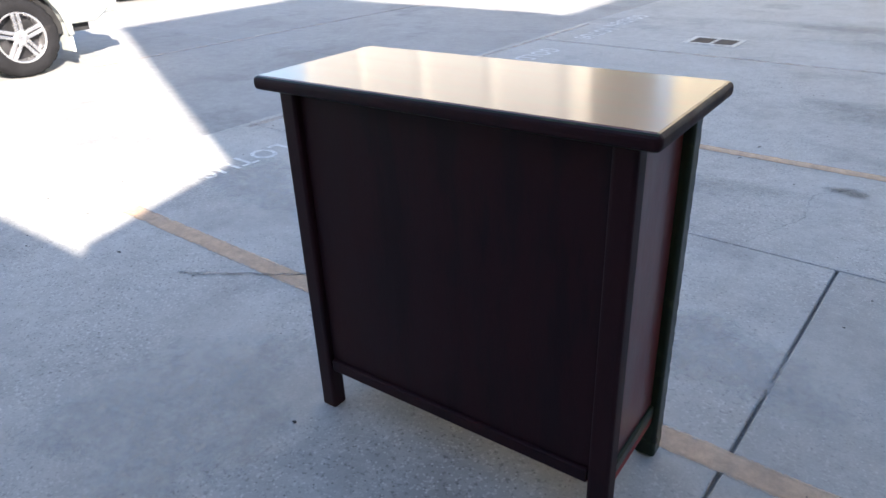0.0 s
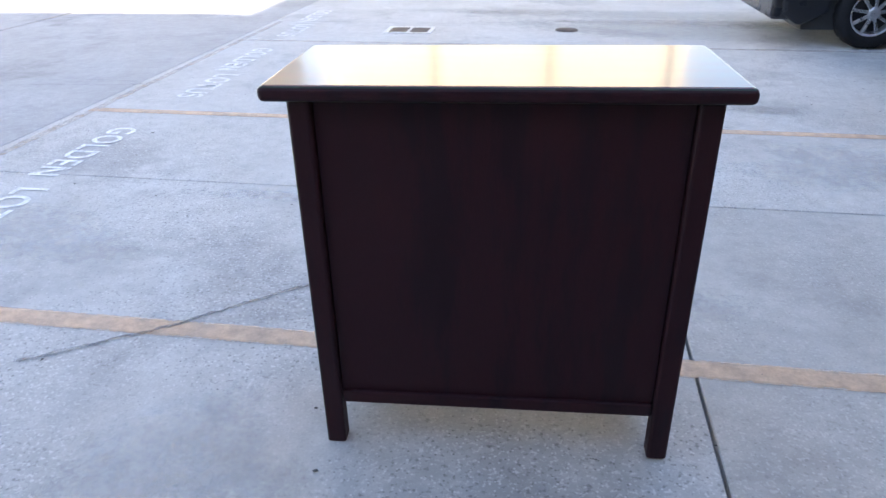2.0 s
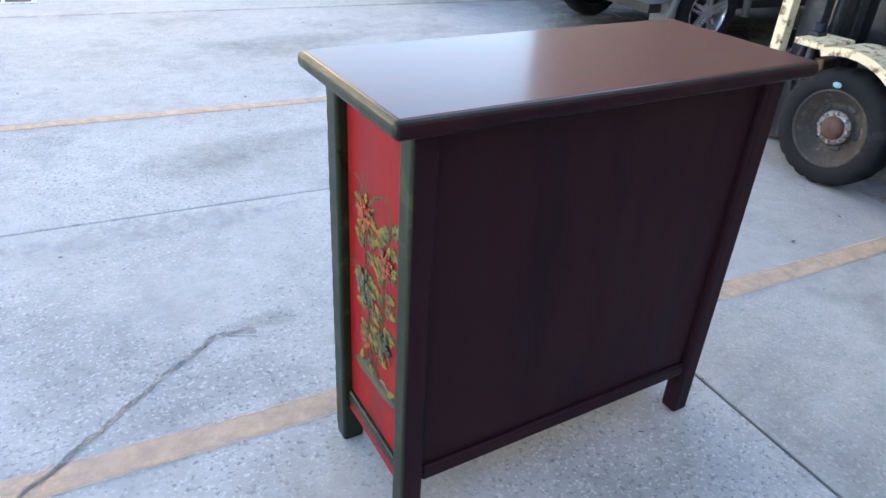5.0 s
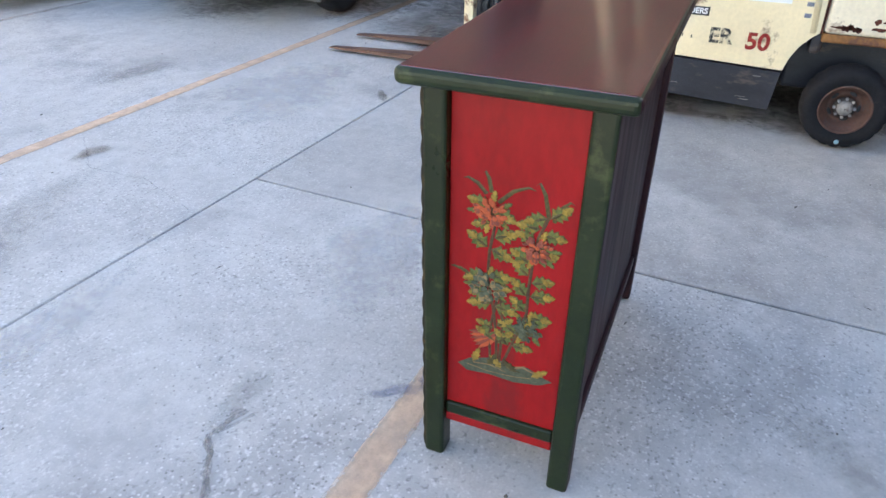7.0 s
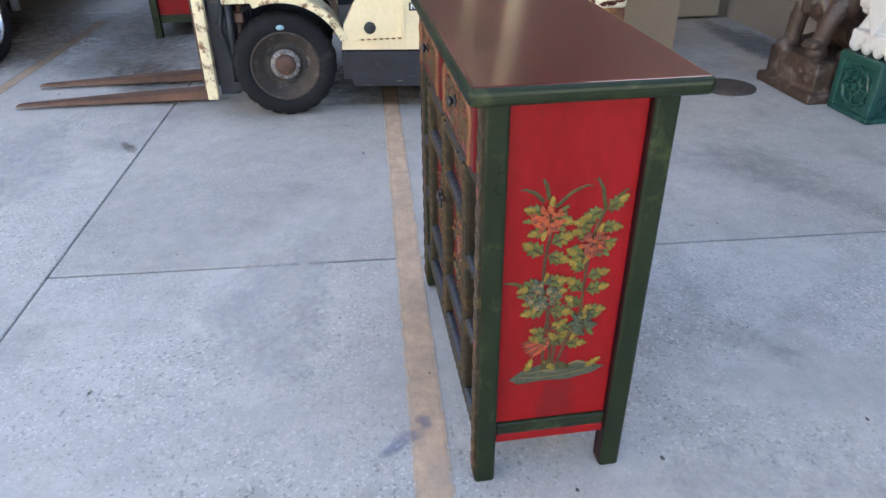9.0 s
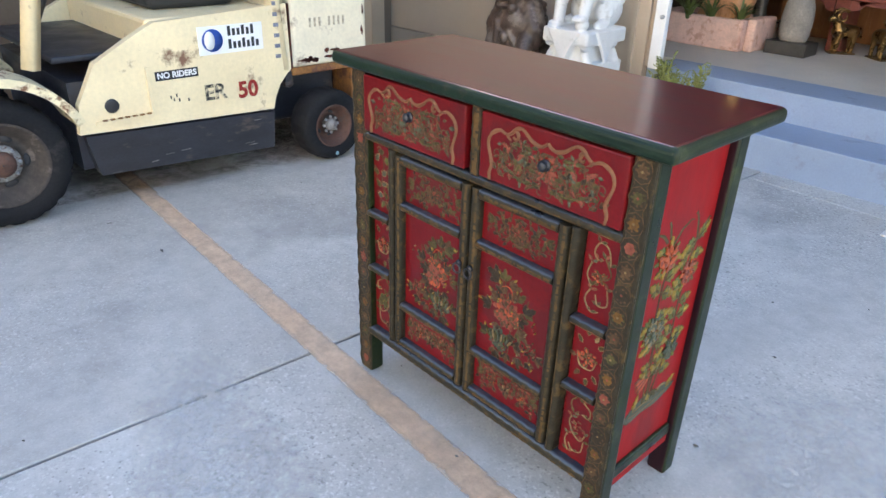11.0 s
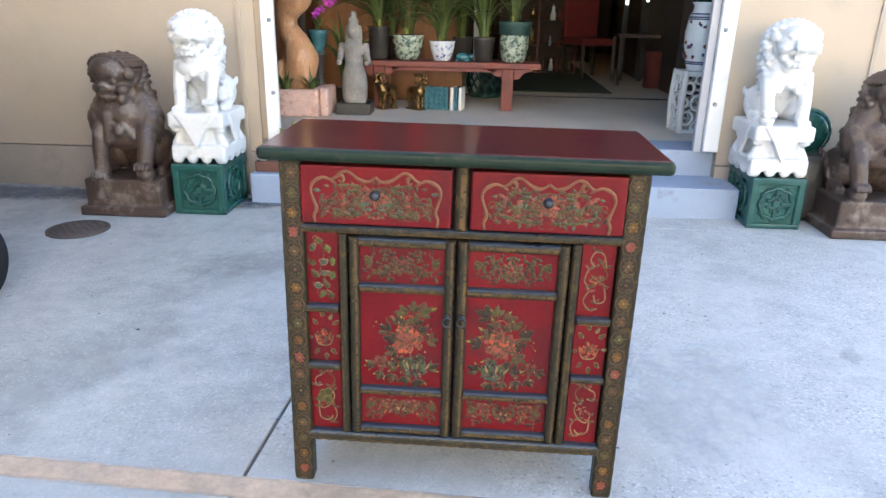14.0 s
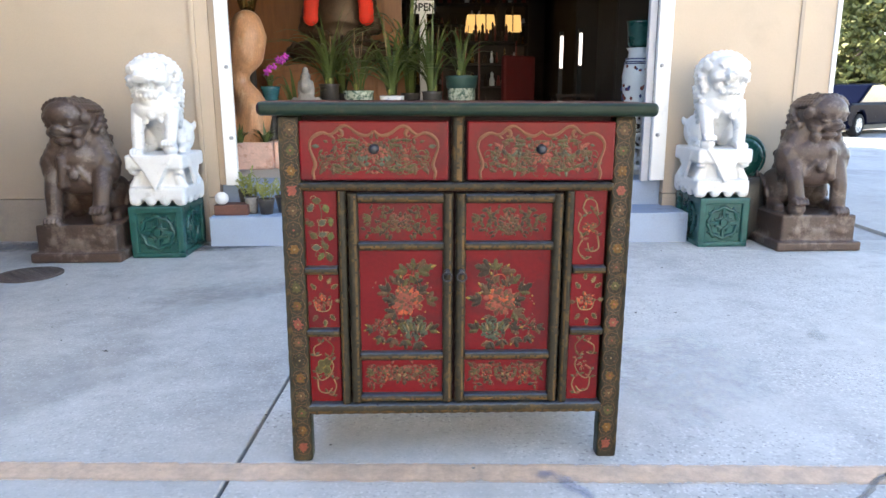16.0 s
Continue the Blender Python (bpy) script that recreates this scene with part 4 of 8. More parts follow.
def flowing(pts, n=4):
    """A smooth line through the given points."""
    out = []
    for i in range(len(pts) - 1):
        a, b, c, d = pts[max(i - 1, 0)], pts[i], pts[i + 1], pts[min(i + 2, len(pts) - 1)]
        for k in range(n):
            t = k / n
            out.append(tuple(0.5 * (2 * q + (r - o) * t + (2 * o - 5 * q + 4 * r - e) * t * t + (3 * q - o - 3 * r + e) * t ** 3) for o, q, r, e in zip(a, b, c, d)))
    return out + [tuple(pts[-1])]


def front_place(y):
    return lambda u, v, w: (u, y + w, v)


def painting(name, bm, parent, label):
    bmesh.ops.recalc_face_normals(bm, faces=bm.faces[:])
    return cpart(name, bm, PAINTS, parent, label)


def tangle(bm, x0, x1, z0, z1, place, rnd, count, colours, size, edge=GILT):
    """A loose filling of small leaves and tendrils, mirrored about the middle."""
    cx = (x0 + x1) / 2
    for _ in range(count):
        du, v = rnd.uniform(0.12, 1) * (x1 - x0) / 2, rnd.uniform(z0, z1)
        a, l, c, kind = rnd.uniform(0, 6.28), size * rnd.uniform(0.7, 1.3), rnd.choice(colours), rnd.random()
        for sx in (-1, 1):
            u, ang = cx + sx * du, a if sx > 0 else math.pi - a
            if kind < 0.3:
                scroll(bm, u, v, ang, l * 0.5, place, edge if kind < 0.15 else c, 1.3, 0.16, sx)
            else:
                shape(bm, leaf_pts(u, v, ang, l, l * 0.55, kind > 0.6), 0.002 + rnd.uniform(0, 0.0008), 0.0006, c, place, edge)


# drawers
for cx in (0.224, -0.222):
    rnd = random.Random(7 if cx > 0 else 9)
    drawer = bmesh.new()
    box(drawer, cx - 0.198, cx + 0.198, 0.155, 0.196, 0.83, 0.987, 0.005, 2)
    d = cpart("drawer", drawer, RED_FRONT, label="red drawer with carved scroll border and flowers")
    p = front_place(0.196)
    bm = bmesh.new()
    half = [(0.160, 0.833), (0.163, 0.852), (0.156, 0.872), (0.163, 0.895), (0.170, 0.918), (0.166, 0.937), (0.152, 0.950), (0.134, 0.956), (0.117, 0.951), (0.103, 0.957), (0.09, 0.969), (0.076, 0.974), (0.062, 0.968), (0.048, 0.957), (0.033, 0.950), (0.018, 0.949), (0.007, 0.955), (0.0, 0.961)]
    for sx in (-1, 1):
        ribbon(bm, flowing([(cx + sx * a, b, (0.0038, 0.0046, 0.0056, 0.0044)[i % 4]) for i, (a, b) in enumerate(half)]), p, 0, 0.007)
        # a curl that hooks under each arch
        ribbon(bm, flowing([(cx + sx * a, b, w) for a, b, w in ((0.096, 0.966, 0.004), (0.085, 0.960, 0.0056), (0.084, 0.949, 0.0048), (0.092, 0.946, 0.003), (0.095, 0.952, 0.0015))]), p, 0, 0.006)
        ribbon(bm, flowing([(cx + sx * a, b, w) for a, b, w in ((0.118, 0.953, 0.004), (0.110, 0.945, 0.0042), (0.102, 0.941, 0.001))]), p, 0, 0.005)
    bmesh.ops.recalc_face_normals(bm, faces=bm.faces[:])
    cpart("scroll_border", bm, TAN_CARVING, d, "raised tan scroll border")
    bm = bmesh.new()
    tangle(bm, cx - 0.145, cx + 0.145, 0.856, 0.932, p, rnd, 84, (LEAF, BROWN, TEAL, BROWN, BROWN, DARK, CORAL), 0.022, BROWN)
    tangle(bm, cx - 0.075, cx + 0.075, 0.85, 0.945, p, rnd, 36, (LEAF, BROWN, TEAL, CORAL), 0.018, BROWN)
    for sx in (-1, 1):
        # long feathered leaves to both sides of the knob and garlands below
        for a, b, ang, l in ((0.04, 0.934, 0.12, 0.034), (0.07, 0.938, -0.05, 0.03), (0.045, 0.925, -0.15, 0.03), (0.035, 0.862, -0.2, 0.03), (0.06, 0.856, 0.25, 0.03), (0.085, 0.864, 0.35, 0.03)):
            shape(bm, leaf_pts(cx + sx * a, b, ang if sx > 0 else math.pi - ang, l, 0.013, 1), 0.0035, 0.001, LEAF, p, BROWN)
        for k in range(6):
            scroll(bm, cx + sx * (0.045 + 0.016 * k), 0.884 + 0.02 * math.sin(1.7 * k), 0.6 * k, 0.012, p, GILT if k % 2 else LEAF, 1.5, 0.2, sx)
    ruffle(bm, cx, 0.905, 0.036, (CORAL, BROWN, CORAL, CORAL), p, rnd, 34, BROWN)
    painting("flower_carving", bm, d, "carved peony with green scrolling leaves")
    bm = bmesh.new()
    lathe(bm, [(0.014, 0), (0.013, 0.003), (0.006, 0.004), (0.006, 0.007), (0.0115, 0.01), (0.0125, 0.014), (0.008, 0.018), (0.002, 0.019)], 12, pose(cx, 0.199, 0.914, -90, 0, 0))
    cpart("knob", bm, IRON, d, "small dark iron knob")

# small panels at the sides
for sx, xs in ((1, (0.331, 0.424)), (-1, (-0.417, -0.325))):
    for i, (z0, z1) in enumerate(((0.590, 0.795), (0.405, 0.565), (0.185, 0.385))):
        x0, x1 = xs
        bm = bmesh.new()
        box(bm, x0, x1, 0.150, 0.165, z0 - 0.012, z1 + 0.008, 0.002, 1)
        pn = cpart("small_panel", bm, RED_FRONT, label="narrow red panel with painted flowers")
        p = front_place(0.165)
        rnd = random.Random(31 + i + 5 * sx)
        cx, cz, h = (x0 + x1) / 2, (z0 + z1) / 2, z1 - z0
        bm = bmesh.new()
        def at(a, b):
            """A place on the panel: a from -1 to 1 across, b from 0 at the top to 1."""
            return cx - a * 0.5 * (x1 - x0), z1 - b * h

        def oval(a, b, r, fill, line, slant=0.0):
            u, v = at(a, b)
            shape(bm, [(u + r * math.cos(t) + slant * r * math.sin(t), v + 1.15 * r * math.sin(t)) for t in [k * math.pi / 6 for k in range(12)]], 0.0022, 0.0007, fill, p, line)

        if i == 1:
            for a, b, g, c2 in ((-0.1, 0.14, 1.6, LEAF), (0.3, 0.2, 1.1, CREAM), (0.5, 0.28, 0.6, LEAF), (-0.4, 0.3, 2.2, LEAF), (0.7, 0.5, 0.0, CREAM), (0.4, 0.75, -0.9, LEAF), (-0.35, 0.76, -2.2, BROWN), (0.1, 0.84, -1.6, LEAF), (-0.65, 0.55, 3.1, BROWN)):
                u, v = at(a, b)
                shape(bm, leaf_pts(u, v, math.pi - g, 0.024, 0.015, 1), 0.002, 0.0006, c2, p, CREAM if c2 == LEAF else GILT)
            u, v = at(-0.02, 0.52)
            ruffle(bm, u, v, 0.03, (ORANGE, CORAL, BROWN), p, rnd, 26, GILT)
            ribbon(bm, flowing([(u - 0.026, v + 0.006, 0.0014), (u - 0.018, v - 0.022, 0.002), (u, v - 0.028, 0.002), (u + 0.018, v - 0.022, 0.002), (u + 0.026, v + 0.006, 0.0014)]), p, CREAM, 0.004)
        elif i == 0 and sx > 0:
            # rounded green leaves with a pale line round them
            ribbon(bm, flowing([(*at(a, b), 0.002) for a, b in ((-0.1, 0.12), (0.1, 0.3), (-0.1, 0.5), (0.15, 0.68), (0.3, 0.9))]), p, BROWN, 0.002)
            for k, (a, b) in enumerate(((-0.15, 0.12), (-0.55, 0.22), (0.35, 0.22), (-0.6, 0.43), (0.1, 0.42), (0.62, 0.4), (-0.4, 0.6), (0.1, 0.58), (0.6, 0.6), (0.25, 0.74), (-0.3, 0.76), (0.0, 0.88), (0.5, 0.9))):
                u, v = at(a, b)
                t = 2.2 * k
                shape(bm, leaf_pts(u - 0.013 * math.cos(t), v - 0.013 * math.sin(t), t, 0.029, 0.021, k % 2), 0.0022, 0.0007, (LEAF, TEAL, MOSSY)[k % 3], p, CREAM if k % 3 == 1 else GILT)
                scroll(bm, u + 0.008, v + 0.006, t, 0.009, p, CREAM if k % 4 == 0 else BROWN, 1.4, 0.18, 1)
        else:
            # pale scrolls about a small bloom
            arcs = (((-0.5, 0.32), (-0.3, 0.14), (0.2, 0.1), (0.45, 0.22), (0.2, 0.3)), ((-0.2, 0.26), (-0.6, 0.42), (-0.2, 0.5), (0.2, 0.42)), ((0.5, 0.34), (0.7, 0.5), (0.4, 0.62)), ((-0.5, 0.6), (-0.6, 0.78), (-0.1, 0.82), (0.1, 0.7)), ((0.4, 0.66), (0.65, 0.8), (0.25, 0.93), (-0.2, 0.9)))
            if i == 2:
                arcs = (((-0.2, 0.13), (-0.65, 0.2), (-0.6, 0.32), (-0.2, 0.3)), ((0.2, 0.1), (0.55, 0.2), (0.3, 0.34), (0.0, 0.28)), ((-0.55, 0.58), (-0.3, 0.7), (0.2, 0.64), (0.5, 0.5), (0.4, 0.4)), ((-0.5, 0.68), (-0.4, 0.86), (0.1, 0.9), (0.4, 0.82)), ((0.5, 0.68), (0.65, 0.8), (0.4, 0.94)))
            for k, q in enumerate(arcs):
                ribbon(bm, flowing([(*at(a if sx > 0 else -a, b), 0.0026 - 0.0004 * (n % 2)) for n, (a, b) in enumerate(q)]), p, CREAM if k != 1 else GILT, 0.003)
                for a, b in q[::2]:
                    a = a if sx > 0 else -a
                    for g in (0.8, 2.6):
                        u, v = at(a, b)
                        shape(bm, leaf_pts(u, v, g + rnd.uniform(-0.5, 0.5), rnd.uniform(0.014, 0.02), 0.009), 0.002, 0.0006, rnd.choice((BROWN, LEAF, TEAL, CORAL)), p, GILT)
            u, v = at(0.0, 0.5)
            if i == 0:
                ruffle(bm, u, v, 0.022, (AMBER, ORANGE, BROWN), p, rnd, 18, GILT)
            elif sx > 0:
                for a, b in ((-0.2, 0.45), (0.15, 0.42), (-0.35, 0.53), (0.1, 0.54)):
                    oval(a, b, 0.012, LEAF, MOSSY)
            else:
                ruffle(bm, u, v, 0.018, (CORAL, BROWN), p, rnd, 14, CREAM)
        painting("flower_painting", bm, pn, "painted blossoms and tendrils")
    x0, x1 = xs
    for z in (0.566, 0.384):
        rail(x0, x1, z, z + 0.022, "small_rail")

# doors
for sx, xs in ((1, (0.012, 0.300)), (-1, (-0.292, 0.004))):
    x0, x1 = xs
    door = bmesh.new()
    box(door, x0 + 0.006, x1 - 0.006, 0.151, 0.159, 0.187, 0.79)
    d = cpart("door", door, MAROON, label="door of three carved red flower panels in an olive frame")
    rail(x0, x0 + 0.028, 0.185, 0.793, "door_stile", d, True)
    rail(x1 - 0.028, x1, 0.185, 0.793, "door_stile", d, True)
    for z0, z1 in ((0.766, 0.793), (0.634, 0.659), (0.312, 0.337), (0.185, 0.208)):
        rail(x0 + 0.026, x1 - 0.026, z0, z1, "door_rail", d)
    a, b = x0 + 0.03, x1 - 0.03
    cx = (a + b) / 2
    for i, (z0, z1) in enumerate(((0.661, 0.764), (0.339, 0.632), (0.210, 0.310))):
        bm = bmesh.new()
        box(bm, a - 0.002, b + 0.002, 0.158, 0.169, z0 - 0.002, z1 + 0.002)
        pn = cpart("door_panel", bm, RED_FRONT, d, "red panel with carved flowers")
        pn.parent = d
        p = front_place(0.169)
        rnd = random.Random(51 + i + 7 * sx)
        bm = bmesh.new()
        if i == 1:
            hw, hh = (b - a) / 2, z1 - z0

            def spot(f, g):
                """A place on the panel: f from -1 at the hinge to 1 at the meeting edge, g from 0 at the top to 1."""
                return cx - sx * f * hw, z1 - g * hh

            def spray(f, g, way, size, n=3, spread=0.75, tips=True):
                u, v = spot(f, g)
                for k in range(n):
                    t = way + (k - (n - 1) / 2) * spread
                    t = math.pi - t if sx > 0 else t
                    l = 1.1 * size * (1.0 if k == n // 2 else 0.82) * rnd.uniform(0.9, 1.1)
                    shape(bm, leaf_pts(u, v, t, l, l * 0.6, 1), 0.0026 + rnd.uniform(0, 0.001), 0.0008, rnd.choice((LEAF, DARK, BROWN, DARK)), p, GILT if rnd.random() < 0.22 else BROWN)
                    if tips and rnd.random() < 0.22:
                        shape(bm, leaf_pts(u + 0.72 * l * math.cos(t), v + 0.72 * l * math.sin(t), t, l * 0.36, l * 0.16), 0.0042, 0.003, LIME, p)

            for st in (((0.1, 0.95), (0.02, 0.75), (0.1, 0.5), (0.28, 0.2)), ((0.0, 0.8), (-0.25, 0.5), (-0.4, 0.27)), ((0.1, 0.45), (0.35, 0.3), (0.3, 0.16))):
                ribbon(bm, flowing([(*spot(f, g), 0.0022) for f, g in st]), p, BROWN, 0.0022)
            ribbon(bm, flowing([(*spot(f, g), 0.0013) for f, g in ((0.0, 0.36), (0.06, 0.27), (0.2, 0.24), (0.38, 0.28), (0.45, 0.38))]), p, ORANGE, 0.003)
            for f, g, way, size, n in ((0.3, 0.2, 1.6, 0.032, 3), (0.42, 0.2, 0.3, 0.042, 3), (0.15, 0.22, 2.7, 0.036, 2), (-0.3, 0.42, 2.5, 0.038, 3), (-0.1, 0.34, 1.9, 0.034, 2), (0.62, 0.5, 0.2, 0.036, 3), (0.68, 0.8, 0.5, 0.032, 3), (-0.15, 0.62, 3.6, 0.036, 3), (-0.1, 0.8, 2.9, 0.036, 3), (-0.72, 0.78, 3.4, 0.026, 3), (-0.5, 0.86, 4.2, 0.026, 3), (-0.2, 0.88, 4.4, 0.03, 3), (0.1, 0.9, 4.7, 0.03, 3), (0.4, 0.92, 5.0, 0.032, 3), (0.1, 0.7, 4.0, 0.03, 3), (0.36, 0.66, 5.6, 0.03, 2), (-0.12, 0.5, 3.0, 0.036, 3), (0.42, 0.42, 0.7, 0.036, 3), (0.3, 0.33, 1.2, 0.034, 3), (0.05, 0.36, 1.8, 0.03, 3)):
                spray(f, g, way, size, n)
            u, v = spot(0.15, 0.5)
            ruffle(bm, u, v, 0.05, (CORAL, ORANGE, CORAL, BROWN, BROWN), p, rnd, 62, CORAL)
            u, v = spot(0.32, 0.79)
            ruffle(bm, u, v, 0.04, (TEAL, LEAF, TEAL, DARK), p, rnd, 40, TEAL)
            for k in range(9):
                shape(bm, leaf_pts(u + (k - 4) * 0.0075, v - 0.006, math.pi / 2 + (4 - k) * 0.16, 0.026, 0.007), 0.0066, 0.005, (CREAM, TEAL, LEAF)[k % 3], p)
            u, v = spot(-0.52, 0.76)
            ruffle(bm, u, v, 0.028, (BROWN, DARK, CORAL), p, rnd, 26, BROWN)
            for _ in range(40):
                f, g = rnd.uniform(-0.7, 0.75), rnd.uniform(0.3, 0.92)
                u, v = spot(f, g)
                shape(bm, [(u + 0.0022 * math.cos(t), v + 0.0022 * math.sin(t)) for t in [k * math.pi / 3 for k in range(6)]], 0.0065, 0.005, rnd.choice((CREAM, GILT, LIME, CORAL)), p)
        else:
            cz = (z0 + z1) / 2
            tangle(bm, a + 0.014, b - 0.014, z0 + 0.016, z1 - 0.016, p, rnd, 62, (LEAF, BROWN, DARK, LEAF, DARK) if i == 0 else (BROWN, CORAL, LEAF, BROWN, DARK), 0.017, BROWN)
            ruffle(bm, cx, cz, 0.032, (CORAL, BROWN, BROWN, DARK), p, rnd, 34, BROWN)
            for q in (-1, 1):
                if i == 2:
                    ruffle(bm, cx + q * 0.052, cz, 0.02, (ORANGE, BROWN, BROWN), p, rnd, 16, BROWN)
                    shape(bm, leaf_pts(cx + q * 0.004, cz - 0.004, 1.57 - q * 0.6, 0.014, 0.007), 0.006, 0.004, CREAM, p)
                for k in range(3):
                    t = (0.5, 0.0, -0.5)[k]
                    shape(bm, leaf_pts(cx + q * 0.08, cz + 0.01, t if q > 0 else math.pi - t, 0.026, 0.013, 1), 0.003, 0.001, LEAF, p, GILT)
        painting("flower_carving", bm, pn, "carved peony and leaves")
    # iron ring pull near the meeting edge
    hx = 0.028 if sx > 0 else -0.012
    bm = bmesh.new()
    lathe(bm, [(0.004, 0), (0.010, 0.002), (0.009, 0.006), (0.005, 0.009)], 12, pose(hx, 0.192, 0.575, -90, 0, 0))
    tube(bm, [(hx + 0.013 * math.sin(k * math.pi / 8), 0.203, 0.563 + 0.013 * math.cos(k * math.pi / 8)) for k in range(17)], 0.0028, 6)
    cpart("ring_pull", bm, IRON, d, "small iron ring pull")

# carved chain of rosettes down the front legs
for sx in (-1, 1):
    rnd = random.Random(70 + sx)
    bm = bmesh.new()
    c = sx * 0.445 if sx < 0 else 0.446
    n = 36
    step = 0.97 / n
    edge = []
    for i in range(n * 6 + 1):
        z = 0.02 + 0.97 * i / (n * 6)
        edge.append((0.0165 + 0.0065 * abs(math.sin(math.pi * (z - 0.02) / (2 * step))), z))
    outline = [(c + e, z) for e, z in edge] + [(c - e, z) for e, z in reversed(edge)]
    ls = [(bm.verts.new((c - e, 0.188, z)), bm.verts.new((c - e * 0.8, 0.1908, z)), bm.verts.new((c + e * 0.8, 0.1908, z)), bm.verts.new((c + e, 0.188, z))) for e, z in edge]
    for a, b in zip(ls, ls[1:]):
        for k in range(3):
            bm.faces.new((a[k], a[k + 1], b[k + 1], b[k])).material_index = 0 if k == 1 else 1
    bmesh.ops.recalc_face_normals(bm, faces=bm.faces[:])
    strip_ob = cpart("leg_carving", bm, [OLIVE, GOLD], label="gold-brown carved chain of rosettes")
    # the carving wraps round the corner with a scalloped edge
    bm = bmesh.new()
    rows = []
    for i in range(n * 6 + 1):
        z = 0.02 + 0.97 * i / (n * 6)
        q = abs(math.sin(math.pi * (z - 0.02) / (2 * step)))
        rows.append([bm.verts.new((sx * x, y, z)) for x, y in ((0.4752, 0.186), (0.4758 + 0.001 * q, 0.1905), (0.4735 + 0.001 * q, 0.1912 + 0.003 * q), (0.467, 0.1908 + 0.002 * q))])
    for a, b in zip(rows, rows[1:]):
        for k in range(3):
            bm.faces.new((a[k], a[k + 1], b[k + 1], b[k])).material_index = 0 if k else 1
    bmesh.ops.recalc_face_normals(bm, faces=bm.faces[:])
    cpart("corner_carving", bm, [OLIVE, OLIVE], label="dark olive scalloped carving round the corner of the leg")
    p = lambda u, v, w: (u, 0.1904 + 0.55 * w, v)
    for i in range(18):
        z = 0.02 + step * (2 * i + 1)
        bm = bmesh.new()
        disc_at = lambda q, r, n: [(c + q * (1 + r * math.cos(n * t)) * math.cos(t), z + 1.1 * q * (1 + r * math.cos(n * t)) * math.sin(t)) for t in [k * math.pi / 12 for k in range(24)]]
        tone = (CORAL, AMBER, LEAF, BROWN, AMBER, DARK, BROWN)[i % 7]
        shape(bm, disc_at(0.0226, 0.05, 8), 0.0018, 0.0009, DARK, p, BROWN)
        for k in range(8):
            t = (k + rnd.uniform(-0.2, 0.2)) * math.pi / 4
            shape(bm, leaf_pts(c + 0.009 * math.cos(t), z + 0.01 * math.sin(t), t, 0.0105 * rnd.uniform(0.8, 1.1), 0.0095), 0.003, 0.0018, rnd.choice((BROWN, BROWN, DARK, LEAF, tone)), p, DARK)
        shape(bm, disc_at(0.0118, 0.1, 6), 0.0036, 0.0026, tone, p, tone)
        shape(bm, [(c + 0.0032 * math.cos(t), z + 0.0032 * math.sin(t)) for t in [k * math.pi / 3 for k in range(6)]], 0.005, 0.0038, CREAM if i % 2 else CORAL, p)
        bmesh.ops.recalc_face_normals(bm, faces=bm.faces[:])
        part("rosette", bm, PAINTS, strip_ob)

